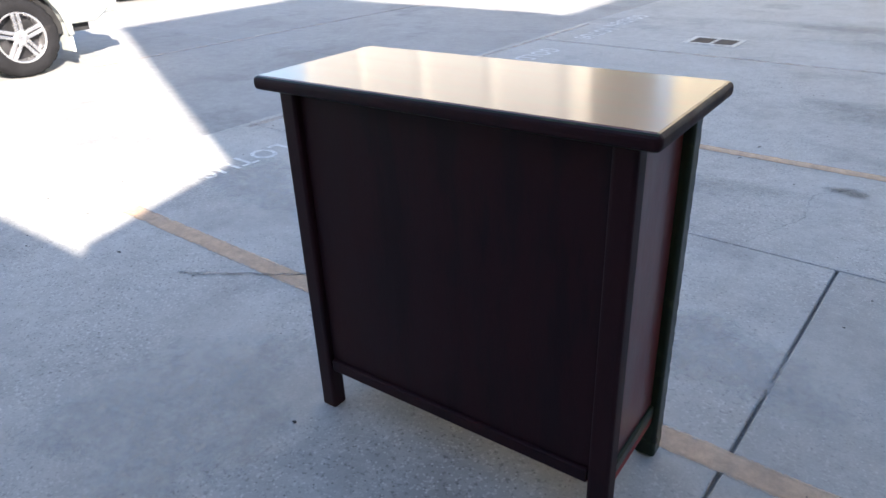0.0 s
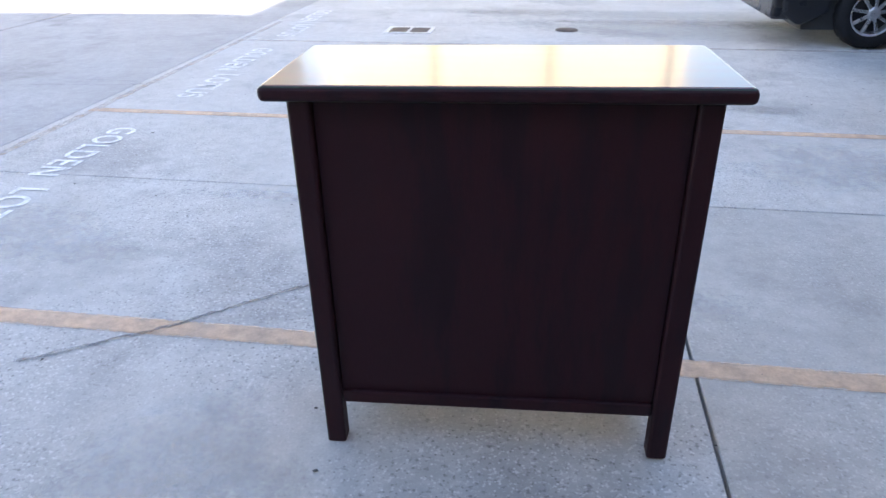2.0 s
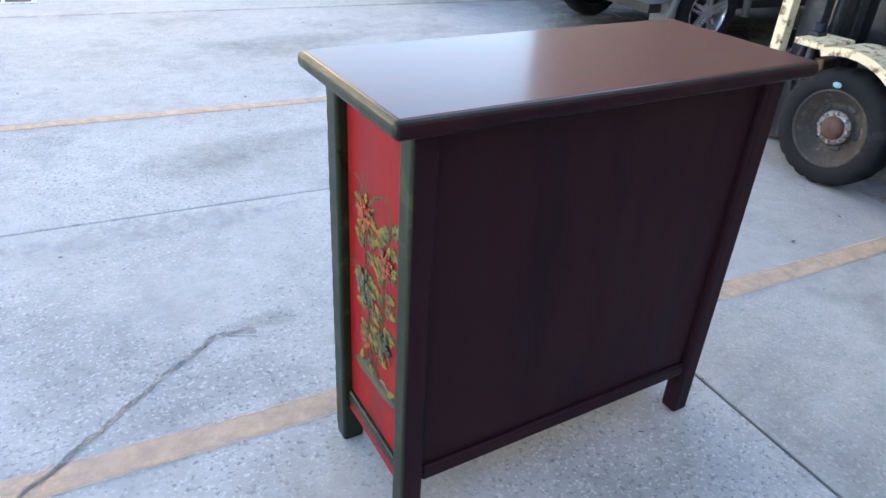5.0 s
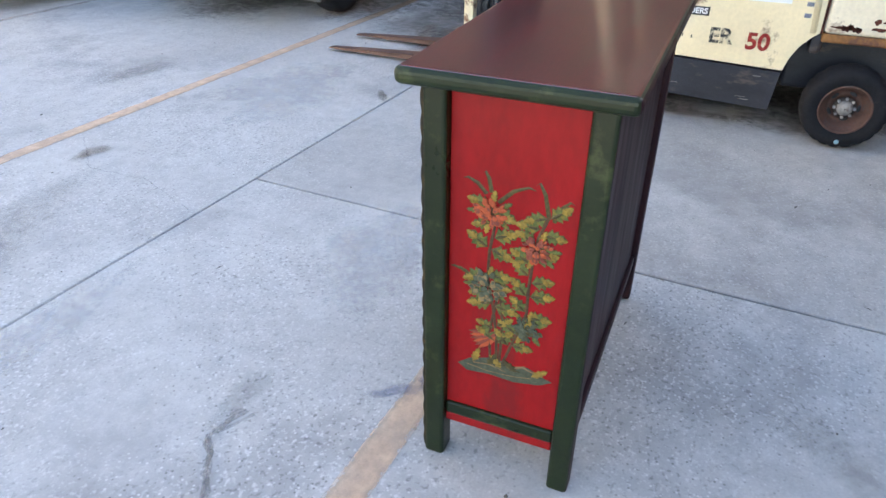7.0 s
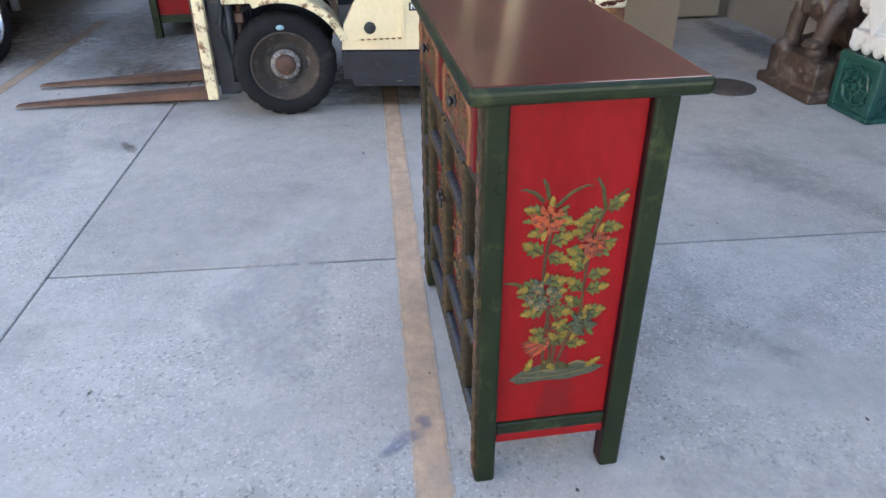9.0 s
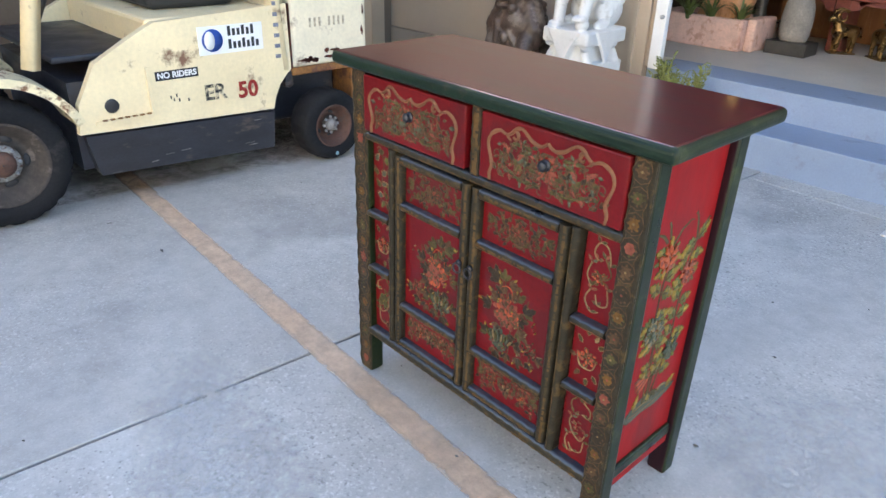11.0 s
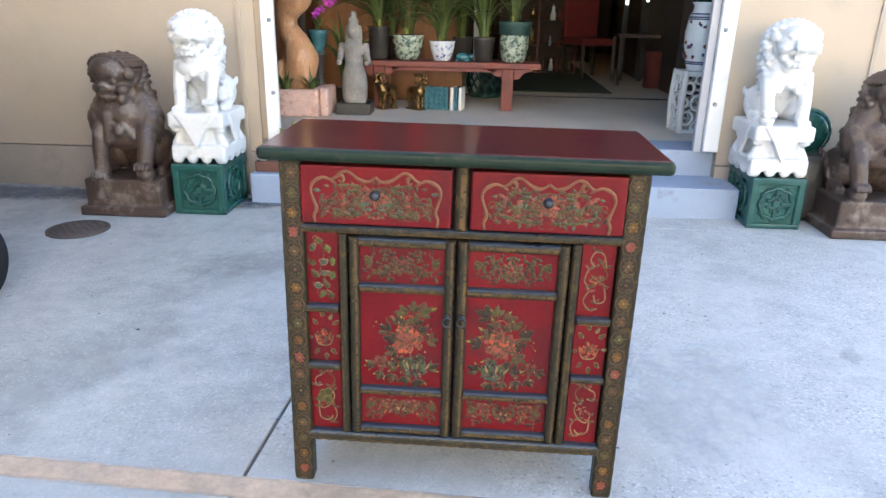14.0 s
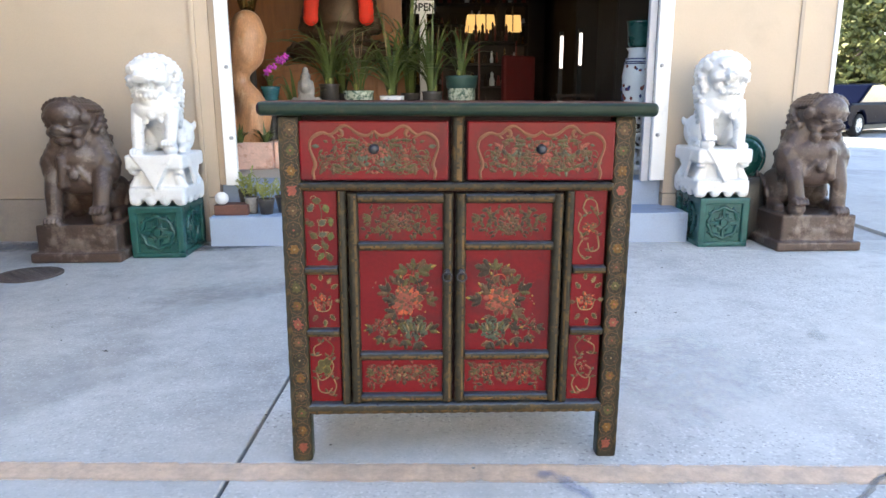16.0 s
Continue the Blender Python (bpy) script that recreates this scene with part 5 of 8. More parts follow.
# painted shrub on the side panel
for sx in (-1,):
    rnd = random.Random(5)
    bm = bmesh.new()

    def place(u, v, w, sx=sx):
        # u runs to the viewer's right when facing the panel
        return (sx * (0.454 + w), sx * u * 1.02, v)

    def proud(u, v, w):
        return place(u, v, w + 0.0034)

    def leaf(u, v, ang, l, w, c, jag=1):
        up = 0.0016 if c in (LIME, LEAF) else 0.0
        shape(bm, leaf_pts(u, v, ang, l, w, jag), 0.0022 + up + rnd.uniform(0, 0.0006), 0.0007 + up, c, place, LIME if c == LIME else GILT)

    left = [(-0.015, 0.345), (-0.018, 0.42), (-0.03, 0.50), (-0.045, 0.57), (-0.044, 0.64), (-0.036, 0.70), (-0.045, 0.755)]
    right = [(0.0, 0.345), (0.022, 0.42), (0.046, 0.50), (0.046, 0.57), (0.05, 0.64), (0.058, 0.70), (0.075, 0.75)]
    for st in (left, right, [(-0.03, 0.35), (-0.035, 0.43), (-0.02, 0.53)], [(-0.008, 0.35), (-0.005, 0.45), (-0.015, 0.54)]):
        ribbon(bm, [(u, v, 0.0042) for u, v in st], place, BROWN, 0.0026)
    for st in (left, right):
        for k in range(10):
            q = k / 9 * (len(st) - 1.001)
            (u, v), (u2, v2), f = st[int(q)], st[int(q) + 1], q - int(q)
            x, z = u + (u2 - u) * f, v + (v2 - v) * f
            if z < 0.36:
                continue
            for s2 in (-1, 1):
                if rnd.random() < 0.1:
                    continue
                a = rnd.uniform(-0.5, 0.95)
                a = a if s2 > 0 else math.pi - a
                l = rnd.uniform(0.042, 0.056)
                x1, z1 = x + s2 * 0.004, z + rnd.uniform(-0.012, 0.012)
                leaf(x1, z1, a, l, l * 0.78, MOSSY)
                # yellow tip
                leaf(x1 + 0.5 * l * math.cos(a), z1 + 0.5 * l * math.sin(a), a, l * 0.54, l * 0.36, LIME)
                # dark midrib
                leaf(x1, z1, a, l * 0.6, l * 0.14, LEAF, 0)
    # blossoms
    for u, v, r, cs in ((-0.045, 0.735, 0.038, (ORANGE, CORAL, ORANGE)), (0.058, 0.668, 0.036, (CORAL, ORANGE)), (-0.045, 0.55, 0.044, (TEAL, CREAM, TEAL)), (0.05, 0.462, 0.036, (TEAL, TEAL, LEAF))):
        for k in range(6):
            a = k * 1.047 + rnd.random() * 0.6
            leaf(u + 0.6 * r * math.cos(a), v + 0.6 * r * math.sin(a), a, 0.03, 0.016, LIME if k % 3 == 1 else MOSSY)
        ruffle(bm, u, v, r, cs, proud, rnd, 34, CREAM if cs[1] == CREAM else cs[0])
    for k in range(6):
        leaf(-0.014, 0.425, math.pi + 0.12 + 0.15 * k, 0.07, 0.02, ORANGE if k % 2 else CORAL, 0)
    # curling tips
    for u, v, du, dv in ((-0.055, 0.775, -0.05, 0.03), (-0.045, 0.78, -0.018, 0.045), (-0.03, 0.76, 0.075, 0.045), (0.075, 0.745, -0.03, 0.075), (0.085, 0.74, 0.036, 0.05), (-0.09, 0.575, -0.04, 0.01)):
        ribbon(bm, [(u, v, 0.006), (u + du * 0.4, v + dv * 0.7, 0.0055), (u + du * 0.8, v + dv, 0.0035), (u + du, v + dv * 0.92, 0.001)], place, LEAF)
    # mossy rock
    rock = [(-0.108, 0.312), (-0.08, 0.335), (-0.03, 0.352), (0.01, 0.35), (0.03, 0.338), (0.06, 0.352), (0.085, 0.338), (0.118, 0.328), (0.09, 0.31), (0.03, 0.298), (-0.03, 0.302), (-0.085, 0.296)]
    shape(bm, rock, 0.003, 0.0008, TEAL, place)
    ribbon(bm, [(-0.085, 0.318, 0.002), (-0.03, 0.312, 0.004), (0.03, 0.316, 0.004), (0.07, 0.324, 0.002)], place, CREAM, 0.0035)
    for k, z in enumerate((0.327, 0.336, 0.343)):
        ribbon(bm, [(-0.07 + 0.05 * k, z, 0.002), (-0.03 + 0.04 * k, z + 0.006, 0.004), (0.01 + 0.035 * k, z - 0.003, 0.002)], place, CREAM if k != 1 else LEAF, 0.004)
    for k in range(5):
        leaf(-0.07 + 0.035 * k, 0.33, rnd.uniform(0.3, 2.8), 0.045, 0.02, LEAF if k % 2 else LIME)
    painting("flower_painting", bm, [o for o in cabinet.children if o.name.startswith("side_panel")][0 if sx < 0 else 1], "painted flowering shrub on a rock")

# ---- guardian lions and their pedestals ----
def lion(name, label, mat, m, h, turn=0.0, voxel=0.011, white=False, group="", face=0.0, mirror=1):
    """A seated guardian lion on its own carved block, one carved stone."""
    bm = bmesh.new()
    # plinth
    if white:
        box(bm, -0.175, 0.175, -0.235, 0.175, 0.035, 0.12, 0.012)
        for k in range(4):
            for sx in (-1, 1):
                ball(bm, (sx * 0.155, 0.14 - 0.11 * k, 0.04), (0.026, 0.045, 0.045), sub=2)
            ball(bm, (-0.135 + 0.09 * k, 0.155, 0.04), (0.038, 0.026, 0.045), sub=2)
        box(bm, -0.125, 0.125, -0.19, 0.125, 0.1, 0.26, 0.012)
        for sx in (-1, 1):
            for y in (-0.17, 0.115):
                limb(bm, (sx * 0.15, y, 0.12), (sx * 0.12, y, 0.2), 0.036, 0.026, 4)
                ball(bm, (sx * 0.14, y + 0.02, 0.225), (0.035, 0.035, 0.024))
        box(bm, -0.18, 0.18, -0.245, 0.18, 0.235, 0.335, 0.018)
        prism(bm, [(-0.13, 0.33), (0.13, 0.33), (0.06, 0.22), (0.0, 0.1), (-0.06, 0.22)], 0.12, 0.194)
        for sx in (-1, 1):
            prism(bm, [(-0.13, 0.33), (0.12, 0.33), (0.0, 0.11)], -0.01, 0.014, m=pose(sx * 0.178, -0.03, 0, 0, 0, 90))
        z0 = 0.33
    else:
        box(bm, -0.29, 0.29, -0.4, 0.25, 0.0, 0.065, 0.012)
        box(bm, -0.255, 0.255, -0.365, 0.215, 0.05, 0.245, 0.012)
        for k in range(5):
            ball(bm, (-0.16 + 0.08 * k, 0.215, 0.13 + 0.02 * (k % 2)), (0.045, 0.008, 0.03))
        z0 = 0.24
    s = (h - z0) / 0.70
    w = 1.08 if white else 1.25
    b2 = bmesh.new()
    # trunk leaning back from the chest to the haunches
    for k in range(8):
        q = k / 7
        ball(b2, (0, -0.14 + 0.16 * q, 0.13 + 0.24 * q), (0.115 * w, 0.115 - 0.02 * q, 0.12), sub=3)
    ball(b2, (0, 0.045, 0.335), (0.118 * w, 0.085, 0.10), sub=3)
    ball(b2, (0, 0.0, 0.43), (0.10 * w, 0.09, 0.09), sub=3)
    if not white:
        ball(b2, (0, 0.05, 0.25), (0.125 * w, 0.075, 0.1), sub=3)
        # heavy chest and the neck sloping into the shoulders
        ball(b2, (0, 0.03, 0.345), (0.142 * w, 0.105, 0.115), sub=3)
        for sx in (-1, 1):
            limb(b2, (sx * 0.05, 0.0, 0.5), (sx * 0.115 * w, 0.03, 0.33), 0.08, 0.075, 6)
        limb(b2, (0, -0.03, 0.5), (0, -0.17, 0.2), 0.1, 0.12, 8)
    else:
        # the mane spreads over the shoulders and the chest
        ball(b2, (0, 0.05, 0.385), (0.128 * w, 0.095, 0.1), sub=3)
        ball(b2, (0, 0.1, 0.4), (0.085, 0.07, 0.1), sub=3)
        ball(b2, (0, 0.07, 0.315), (0.132 * w, 0.085, 0.085), sub=3)
        limb(b2, (0, -0.03, 0.48), (0, -0.16, 0.2), 0.1, 0.11, 8)
    for sx in (-1, 1):
        lift = 0.06 if sx < 0 else 0.0
        # haunch, hind foot, shoulder, foreleg, paw with toes
        ball(b2, (sx * 0.095 * w, -0.135, 0.12), (0.065, 0.13, 0.12), (14, 0, 0), 3)
        limb(b2, (sx * 0.125 * w, -0.06, 0.04), (sx * 0.13 * w, 0.02, 0.028), 0.038, 0.032, 5)
        ball(b2, (sx * (0.098 if white else 0.112) * w, 0.03, 0.3), (0.05, 0.06, 0.085) if white else (0.07, 0.075, 0.095), sub=3)
        knee = (sx * (0.105 + 0.15 * lift) * w, 0.105 + 0.4 * lift, 0.17 + 0.4 * lift)
        fat = 1.18 if white else 1.25
        limb(b2, (sx * 0.1 * w, 0.05, 0.3), knee, 0.05 * fat, 0.037 * fat, 8)
        limb(b2, knee, (sx * 0.105 * w, 0.115 + 0.5 * lift, 0.035 + lift), 0.037 * fat, 0.035 * fat, 8)
        for k in range(4):
            ball(b2, (sx * 0.105 * w + (k - 1.5) * 0.022, 0.152 + 0.5 * lift, 0.024 + lift), (0.0135, 0.03, 0.024))
            ball(b2, (sx * 0.105 * w + (k - 1.5) * 0.022, 0.176 + 0.5 * lift, 0.014 + lift), (0.009, 0.012, 0.014), sub=1)
        # flame plumes at the elbows, ridges over the haunches
        for k in range(5):
            ball(b2, (sx * (0.125 - 0.004 * k) * w, 0.0 - 0.028 * k, 0.2 + 0.035 * k), (0.016, 0.036, 0.017), (35, 0, 0))
            ball(b2, (sx * 0.148 * w, -0.21 + 0.04 * k, 0.19 - 0.01 * k * k), (0.014, 0.014, 0.036), (20, 0, 0))
    ball(b2, (-0.105 * w, 0.15, 0.042), (0.05, 0.05, 0.045), sub=3)
    # collar with a bell and ribbons over the chest
    for k in range(19):
        a = math.pi * (-0.05 + 1.1 * k / 18)
        ball(b2, (0.122 * w * math.cos(a), 0.02 + 0.108 * math.sin(a), 0.395 - 0.085 * math.sin(a)), 0.0125 if white else 0.0095, sub=1)
    ball(b2, (0, 0.138, 0.275), (0.028, 0.022, 0.032))
    for sx in (-1, 1):
        limb(b2, (sx * 0.03, 0.125, 0.31), (sx * (0.055 if white else 0.075), 0.105, 0.23), 0.016, 0.022, 6)
    if not white:
        limb(b2, (0.06, 0.128, 0.36), (0.065, 0.118, 0.22), 0.026, 0.03, 8)
    # head: skull, brow, cheeks, muzzle, jaw, eyes, ears
    head = bmesh.new()
    ball(head, (0, -0.03, 0.0), (0.108, 0.1, 0.12), sub=3)
    if white:
        ball(head, (0, 0.045, 0.045), (0.082, 0.06, 0.055), sub=3)
        ball(head, (0, 0.03, 0.0), (0.1, 0.078, 0.098), sub=3)
        for k in range(10):
            # the long flat snout, widening to the nose
            q = k / 9
            box(head, -0.034 - 0.016 * q, 0.034 + 0.016 * q, 0.04, 0.095 + 0.05 * q, 0.05 - 0.075 * q - 0.03, 0.05 - 0.075 * q, 0.01, 2)
        ball(head, (0, 0.142, -0.022), (0.038, 0.016, 0.018))
        ball(head, (0, 0.062, -0.112), (0.05, 0.052, 0.02), sub=3)
        box(head, -0.032, 0.032, 0.02, 0.09, -0.1, -0.078, 0.008, 2)
        for k in range(5):
            ball(head, ((k - 2) * 0.019, 0.128, -0.062), (0.0075, 0.007, 0.013), sub=1)
            ball(head, ((k - 2) * 0.019, 0.104, -0.094), (0.0075, 0.007, 0.009), sub=1)
            ball(head, ((k - 2) * 0.024, 0.082 - 0.006 * abs(k - 2), -0.138), (0.014, 0.018, 0.03))
    else:
        ball(head, (0, 0.02, 0.045), (0.1, 0.085, 0.085), sub=3)
        ball(head, (0, 0.068, -0.032), (0.056, 0.036, 0.034), sub=3)
        ball(head, (0, 0.1, -0.012), (0.03, 0.018, 0.02))
        ball(head, (0, 0.052, -0.086), (0.05, 0.04, 0.022), sub=3)
        for k in range(5):
            ball(head, ((k - 2) * 0.026, 0.048 - 0.008 * abs(k - 2), -0.118), (0.016, 0.022, 0.022))
    for sx in (-1, 1):
        e = 0.0 if white else -0.012
        ball(head, (sx * 0.05, 0.092 + e, 0.018), (0.019, 0.014, 0.016))
        ball(head, (sx * 0.05, 0.088 + e, 0.044), (0.036, 0.02, 0.017 if white else 0.012), (0, sx * 14, 0))
        if not white:
            ball(head, (sx * 0.05, 0.09 + e, -0.002), (0.026, 0.016, 0.008))
        ball(head, (sx * 0.068, 0.06 if white else 0.04, -0.045), (0.036, 0.046, 0.034) if white else (0.03, 0.036, 0.03), sub=3)
        ball(head, (sx * 0.024, 0.142 if white else 0.1, -0.018), (0.013, 0.011, 0.011), sub=1)
        ball(head, (sx * 0.062, 0.045, -0.1), (0.024, 0.03, 0.036))
        ball(head, (sx * 0.112, 0.025, 0.03), (0.013, 0.028, 0.036), (0, 0, sx * 30))
    # curls of the mane, in rows over the sides, the back and down the neck
    n = 150
    for k in range(n):
        zz = 1 - 2 * (k + 0.5) / n
        az = k * 2.39996
        d = Vector((math.sqrt(1 - zz * zz) * math.cos(az), math.sqrt(1 - zz * zz) * math.sin(az), zz))
        if d.y > 0.3 and d.z < 0.6 or d.z < -0.86 or d.y > 0.5:
            continue
        if not white and d.z > 0.2 and d.y > -0.1:
            continue
        c = Vector((d.x * 0.128, -0.035 + d.y * 0.112, -0.02 + d.z * 0.142))
        r = 0.023 if white else 0.02
        ball(head, c, r, sub=2)
        ball(head, c + d * r * 0.7, r * 0.5, sub=1)
    if not white:
        # combed hair in low ridges back over the crown
        for k in range(11):
            b = (k - 5) * 0.24
            limb(head, (0.11 * math.sin(b), 0.03, 0.05 + 0.083 * math.cos(b)), (0.12 * math.sin(b), -0.09, 0.02 + 0.09 * math.cos(b)), 0.013, 0.015, 7)
    for k in range(26):
        q, sx = k // 2, -1 if k % 2 else 1
        ball(head, (sx * (0.112 - 0.004 * (q % 3)), -0.02 - 0.03 * (q % 4), -0.07 - 0.034 * (q // 3)), 0.024, sub=1)
    pour(head, b2, pose(0 if white else 0.025, 0.075 if white else 0.05, 0.552, 3 if white else -7, 0, turn) @ Matrix.Diagonal((1.26, 1.18, 1.04, 1) if white else (1.15, 1.12, 1.0, 1)))
    # tail plume up the back
    for k in range(8):
        ball(b2, (0.02 * math.sin(k), -0.26 + 0.018 * k, 0.1 + 0.045 * k), 0.04 - 0.002 * k)
        for sx in (-1, 1):
            ball(b2, (0.033 * sx, -0.268 + 0.018 * k, 0.12 + 0.045 * k), 0.02, sub=1)
    pour(b2, bm, pose(0, 0, z0, 0, 0, face * mirror) @ Matrix.Diagonal((s * mirror, s * 1.06, s, 1)))
    bmesh.ops.recalc_face_normals(bm, faces=bm.faces[:])
    ob = part(name, bm, mat)
    ob.matrix_world = m
    fused(ob, voxel, 1)
    return tagged(ob, label, "statue", group)


def glazed_pedestal(m):
    """A hollow square pedestal of green glaze with a round fret on each face."""
    t = thing("pedestal", "dark green glazed ceramic pedestal with round fretwork under the white lion", "pedestal", "green pedestals", m)
    w, d, h = 0.175, 0.235, 0.345
    bm = bmesh.new()
    box(bm, -w + 0.02, w - 0.02, -d + 0.02, d - 0.02, 0.005, h - 0.005)
    part("core", bm, GREEN_GLAZE, t)
    bm = bmesh.new()
    box(bm, -w, w, -d, d, h - 0.045, h, 0.01)
    box(bm, -w, w, -d, d, 0.0, 0.035, 0.01)
    for sx in (-1, 1):
        for sy in (-1, 1):
            box(bm, min(sx * w, sx * (w - 0.05)), max(sx * w, sx * (w - 0.05)), min(sy * d, sy * (d - 0.05)), max(sy * d, sy * (d - 0.05)), 0.03, h - 0.03, 0.01)
    part("frame", bm, GREEN_GLAZE, t)
    for a, off, half in ((0, d - 0.016, w), (180, d - 0.016, w), (90, w - 0.016, d), (-90, w - 0.016, d)):
        bm = bmesh.new()
        zc, r = h / 2 - 0.003, 0.104
        ring = []
        for k in range(49):
            q = r * (1 + 0.055 * math.cos(k * math.pi / 3))
            ring.append((q * math.cos(k * math.pi / 24), 0, zc + q * math.sin(k * math.pi / 24)))
        tube(bm, ring, 0.0135, 6)
        tube(bm, [(0.05 * math.cos(k * math.pi / 2), 0, zc + 0.05 * math.sin(k * math.pi / 2)) for k in range(5)], 0.011, 6)
        box(bm, -0.022, 0.022, -0.01, 0.012, zc - 0.022, zc + 0.022, 0.004)
        for k in range(4):
            g = bmesh.new()
            box(g, -0.011, 0.011, -0.01, 0.011, 0.045, r, 0.003)
            pour(g, bm, Matrix.Translation((0, 0, zc)) @ Matrix.Rotation(k * math.pi / 2, 4, "Y"))
            g = bmesh.new()
            tube(g, [(0.068 + 0.026 * math.cos(q), 0, 0.026 * math.sin(q)) for q in [1.9 + 0.52 * i for i in range(6)]], 0.0095, 6)
            pour(g, bm, Matrix.Translation((0, 0, zc)) @ Matrix.Rotation(k * math.pi / 2 + math.pi / 4, 4, "Y"))
            for e in (-0.2, 0.2):
                g = bmesh.new()
                tube(g, [(r, 0, 0), (r + 0.024, 0, 0)], 0.009, 6)
                pour(g, bm, Matrix.Translation((0, 0, zc)) @ Matrix.Rotation(k * math.pi / 2 + math.pi / 4 + e, 4, "Y"))
        ob = part("fretwork", bm, GREEN_GLAZE, t)
        ob.matrix_basis = pose(0, 0, 0, 0, 0, a) @ Matrix.Translation((0, off, 0))
    return t


glazed_pedestal(pose(1.845, -2.70, 0))
glazed_pedestal(pose(-2.0, -2.84, 0, 0, 0, 0))
lion("guardian_lion", "white carved marble guardian lion on a draped block", WHITE_STONE, pose(1.835, -2.68, 0.345) @ Matrix.Diagonal((1.04, 1.06, 1, 1)), 0.98, -4, 0.0062, True, "white lions", 0)
lion("guardian_lion", "white carved marble guardian lion with open mouth", WHITE_STONE, pose(-1.985, -2.82, 0.345) @ Matrix.Diagonal((1.06, 1.08, 1, 1)), 0.995, -6, 0.0062, True, "white lions", 3, -1)
lion("guardian_lion", "dark brown weathered stone guardian lion beside the shop wall", BROWN_STONE, pose(2.33, -2.60, 0), 1.06, -15, 0.0075, False, "brown lions", 2)
lion("guardian_lion", "dark brown stone guardian lion with a chipped pale plinth", BROWN_STONE, pose(-2.59, -2.68, 0), 1.06, -13, 0.0075, False, "brown lions", 0, -1)
bm = bmesh.new()
ball(bm, (0, 0, 0.14), (0.15, 0.05, 0.15), sub=3)
tube(bm, [(0.15 * math.cos(k * math.pi / 12), 0.0, 0.14 + 0.15 * math.sin(k * math.pi / 12)) for k in range(25)], 0.02, 8)
disc = part("green_drum_stool", bm, GREEN_GLAZE, smooth=True)
disc.matrix_world = pose(-2.27, -2.98, 0.45)
tagged(disc, "round teal green glazed disc behind the lions", "garden stool")
bm = bmesh.new()
lathe(bm, [(0.13, 0), (0.16, 0.05), (0.17, 0.2), (0.155, 0.4), (0.13, 0.452)], 20)
ob = part("planter", bm, POT_DARK)
ob.matrix_world = pose(-2.27, -2.97, 0)
tagged(ob, "dark glazed planter standing behind the lions", "planter")

# ---- small pots on the step ----
def blades(bm, n, height, spread, rnd, width=0.012, base=0.03, droop=0.5, slot=0, curl=1.0):
    """A tuft of long arching strap leaves from the origin."""
    for i in range(n):
        a = rnd.uniform(0, 6.283)
        l = height * rnd.uniform(0.65, 1.1)
        out = spread * rnd.uniform(0.25, 1.0)
        w = width * rnd.uniform(0.7, 1.2)
        bx, by = base * math.cos(a) * rnd.random(), base * math.sin(a) * rnd.random()
        c, s = math.cos(a), math.sin(a)
        prev = None
        steps = 7
        for k in range(steps + 1):
            q = k / steps
            r = out * (q ** 1.7)
            z = l * (q - droop * q ** 2.6 * (out / max(spread, 1e-6)) * curl * 0.75)
            ww = w * (1.0 if q < 0.5 else 1.0 - (q - 0.5) * 1.9) + 0.0006
            p = Vector((bx + c * r, by + s * r, z))
            side = Vector((-s, c, 0))
            fold = Vector((0, 0, 0.35 * ww))
            row = (bm.verts.new(p - side * ww / 2 + fold), bm.verts.new(p), bm.verts.new(p + side * ww / 2 + fold))
            if prev:
                for j in range(2):
                    f = bm.faces.new((prev[j], prev[j + 1], row[j + 1], row[j]))
                    f.smooth, f.material_index = True, slot
            prev = row


def pot(profile, mat, t, name="pot", seg=24):
    bm = bmesh.new()
    lathe(bm, profile, seg)
    part(name, bm, mat, t)


def potted(label, m, profile, mat, plant, group="", saucer=None):
    t = thing("potted_plant", label, "plant pot", group, m)
    pot(profile, mat, t)
    top = profile[-1][1] if profile[-1][0] > 0.02 else profile[-2][1]
    bm = bmesh.new()
    lathe(bm, [(profile[-1][0] * 0.9, top - 0.02), (profile[-1][0] * 0.9, top + 0.002), (0.005, top + 0.006)], 16)
    part("soil", bm, SOIL, t)
    bm = bmesh.new()
    plant(bm)
    ob = part("leaves", bm, [BLADE, SUCCULENT, STEM, MAGENTA], t)
    ob.location = (0, 0, top)
    return t


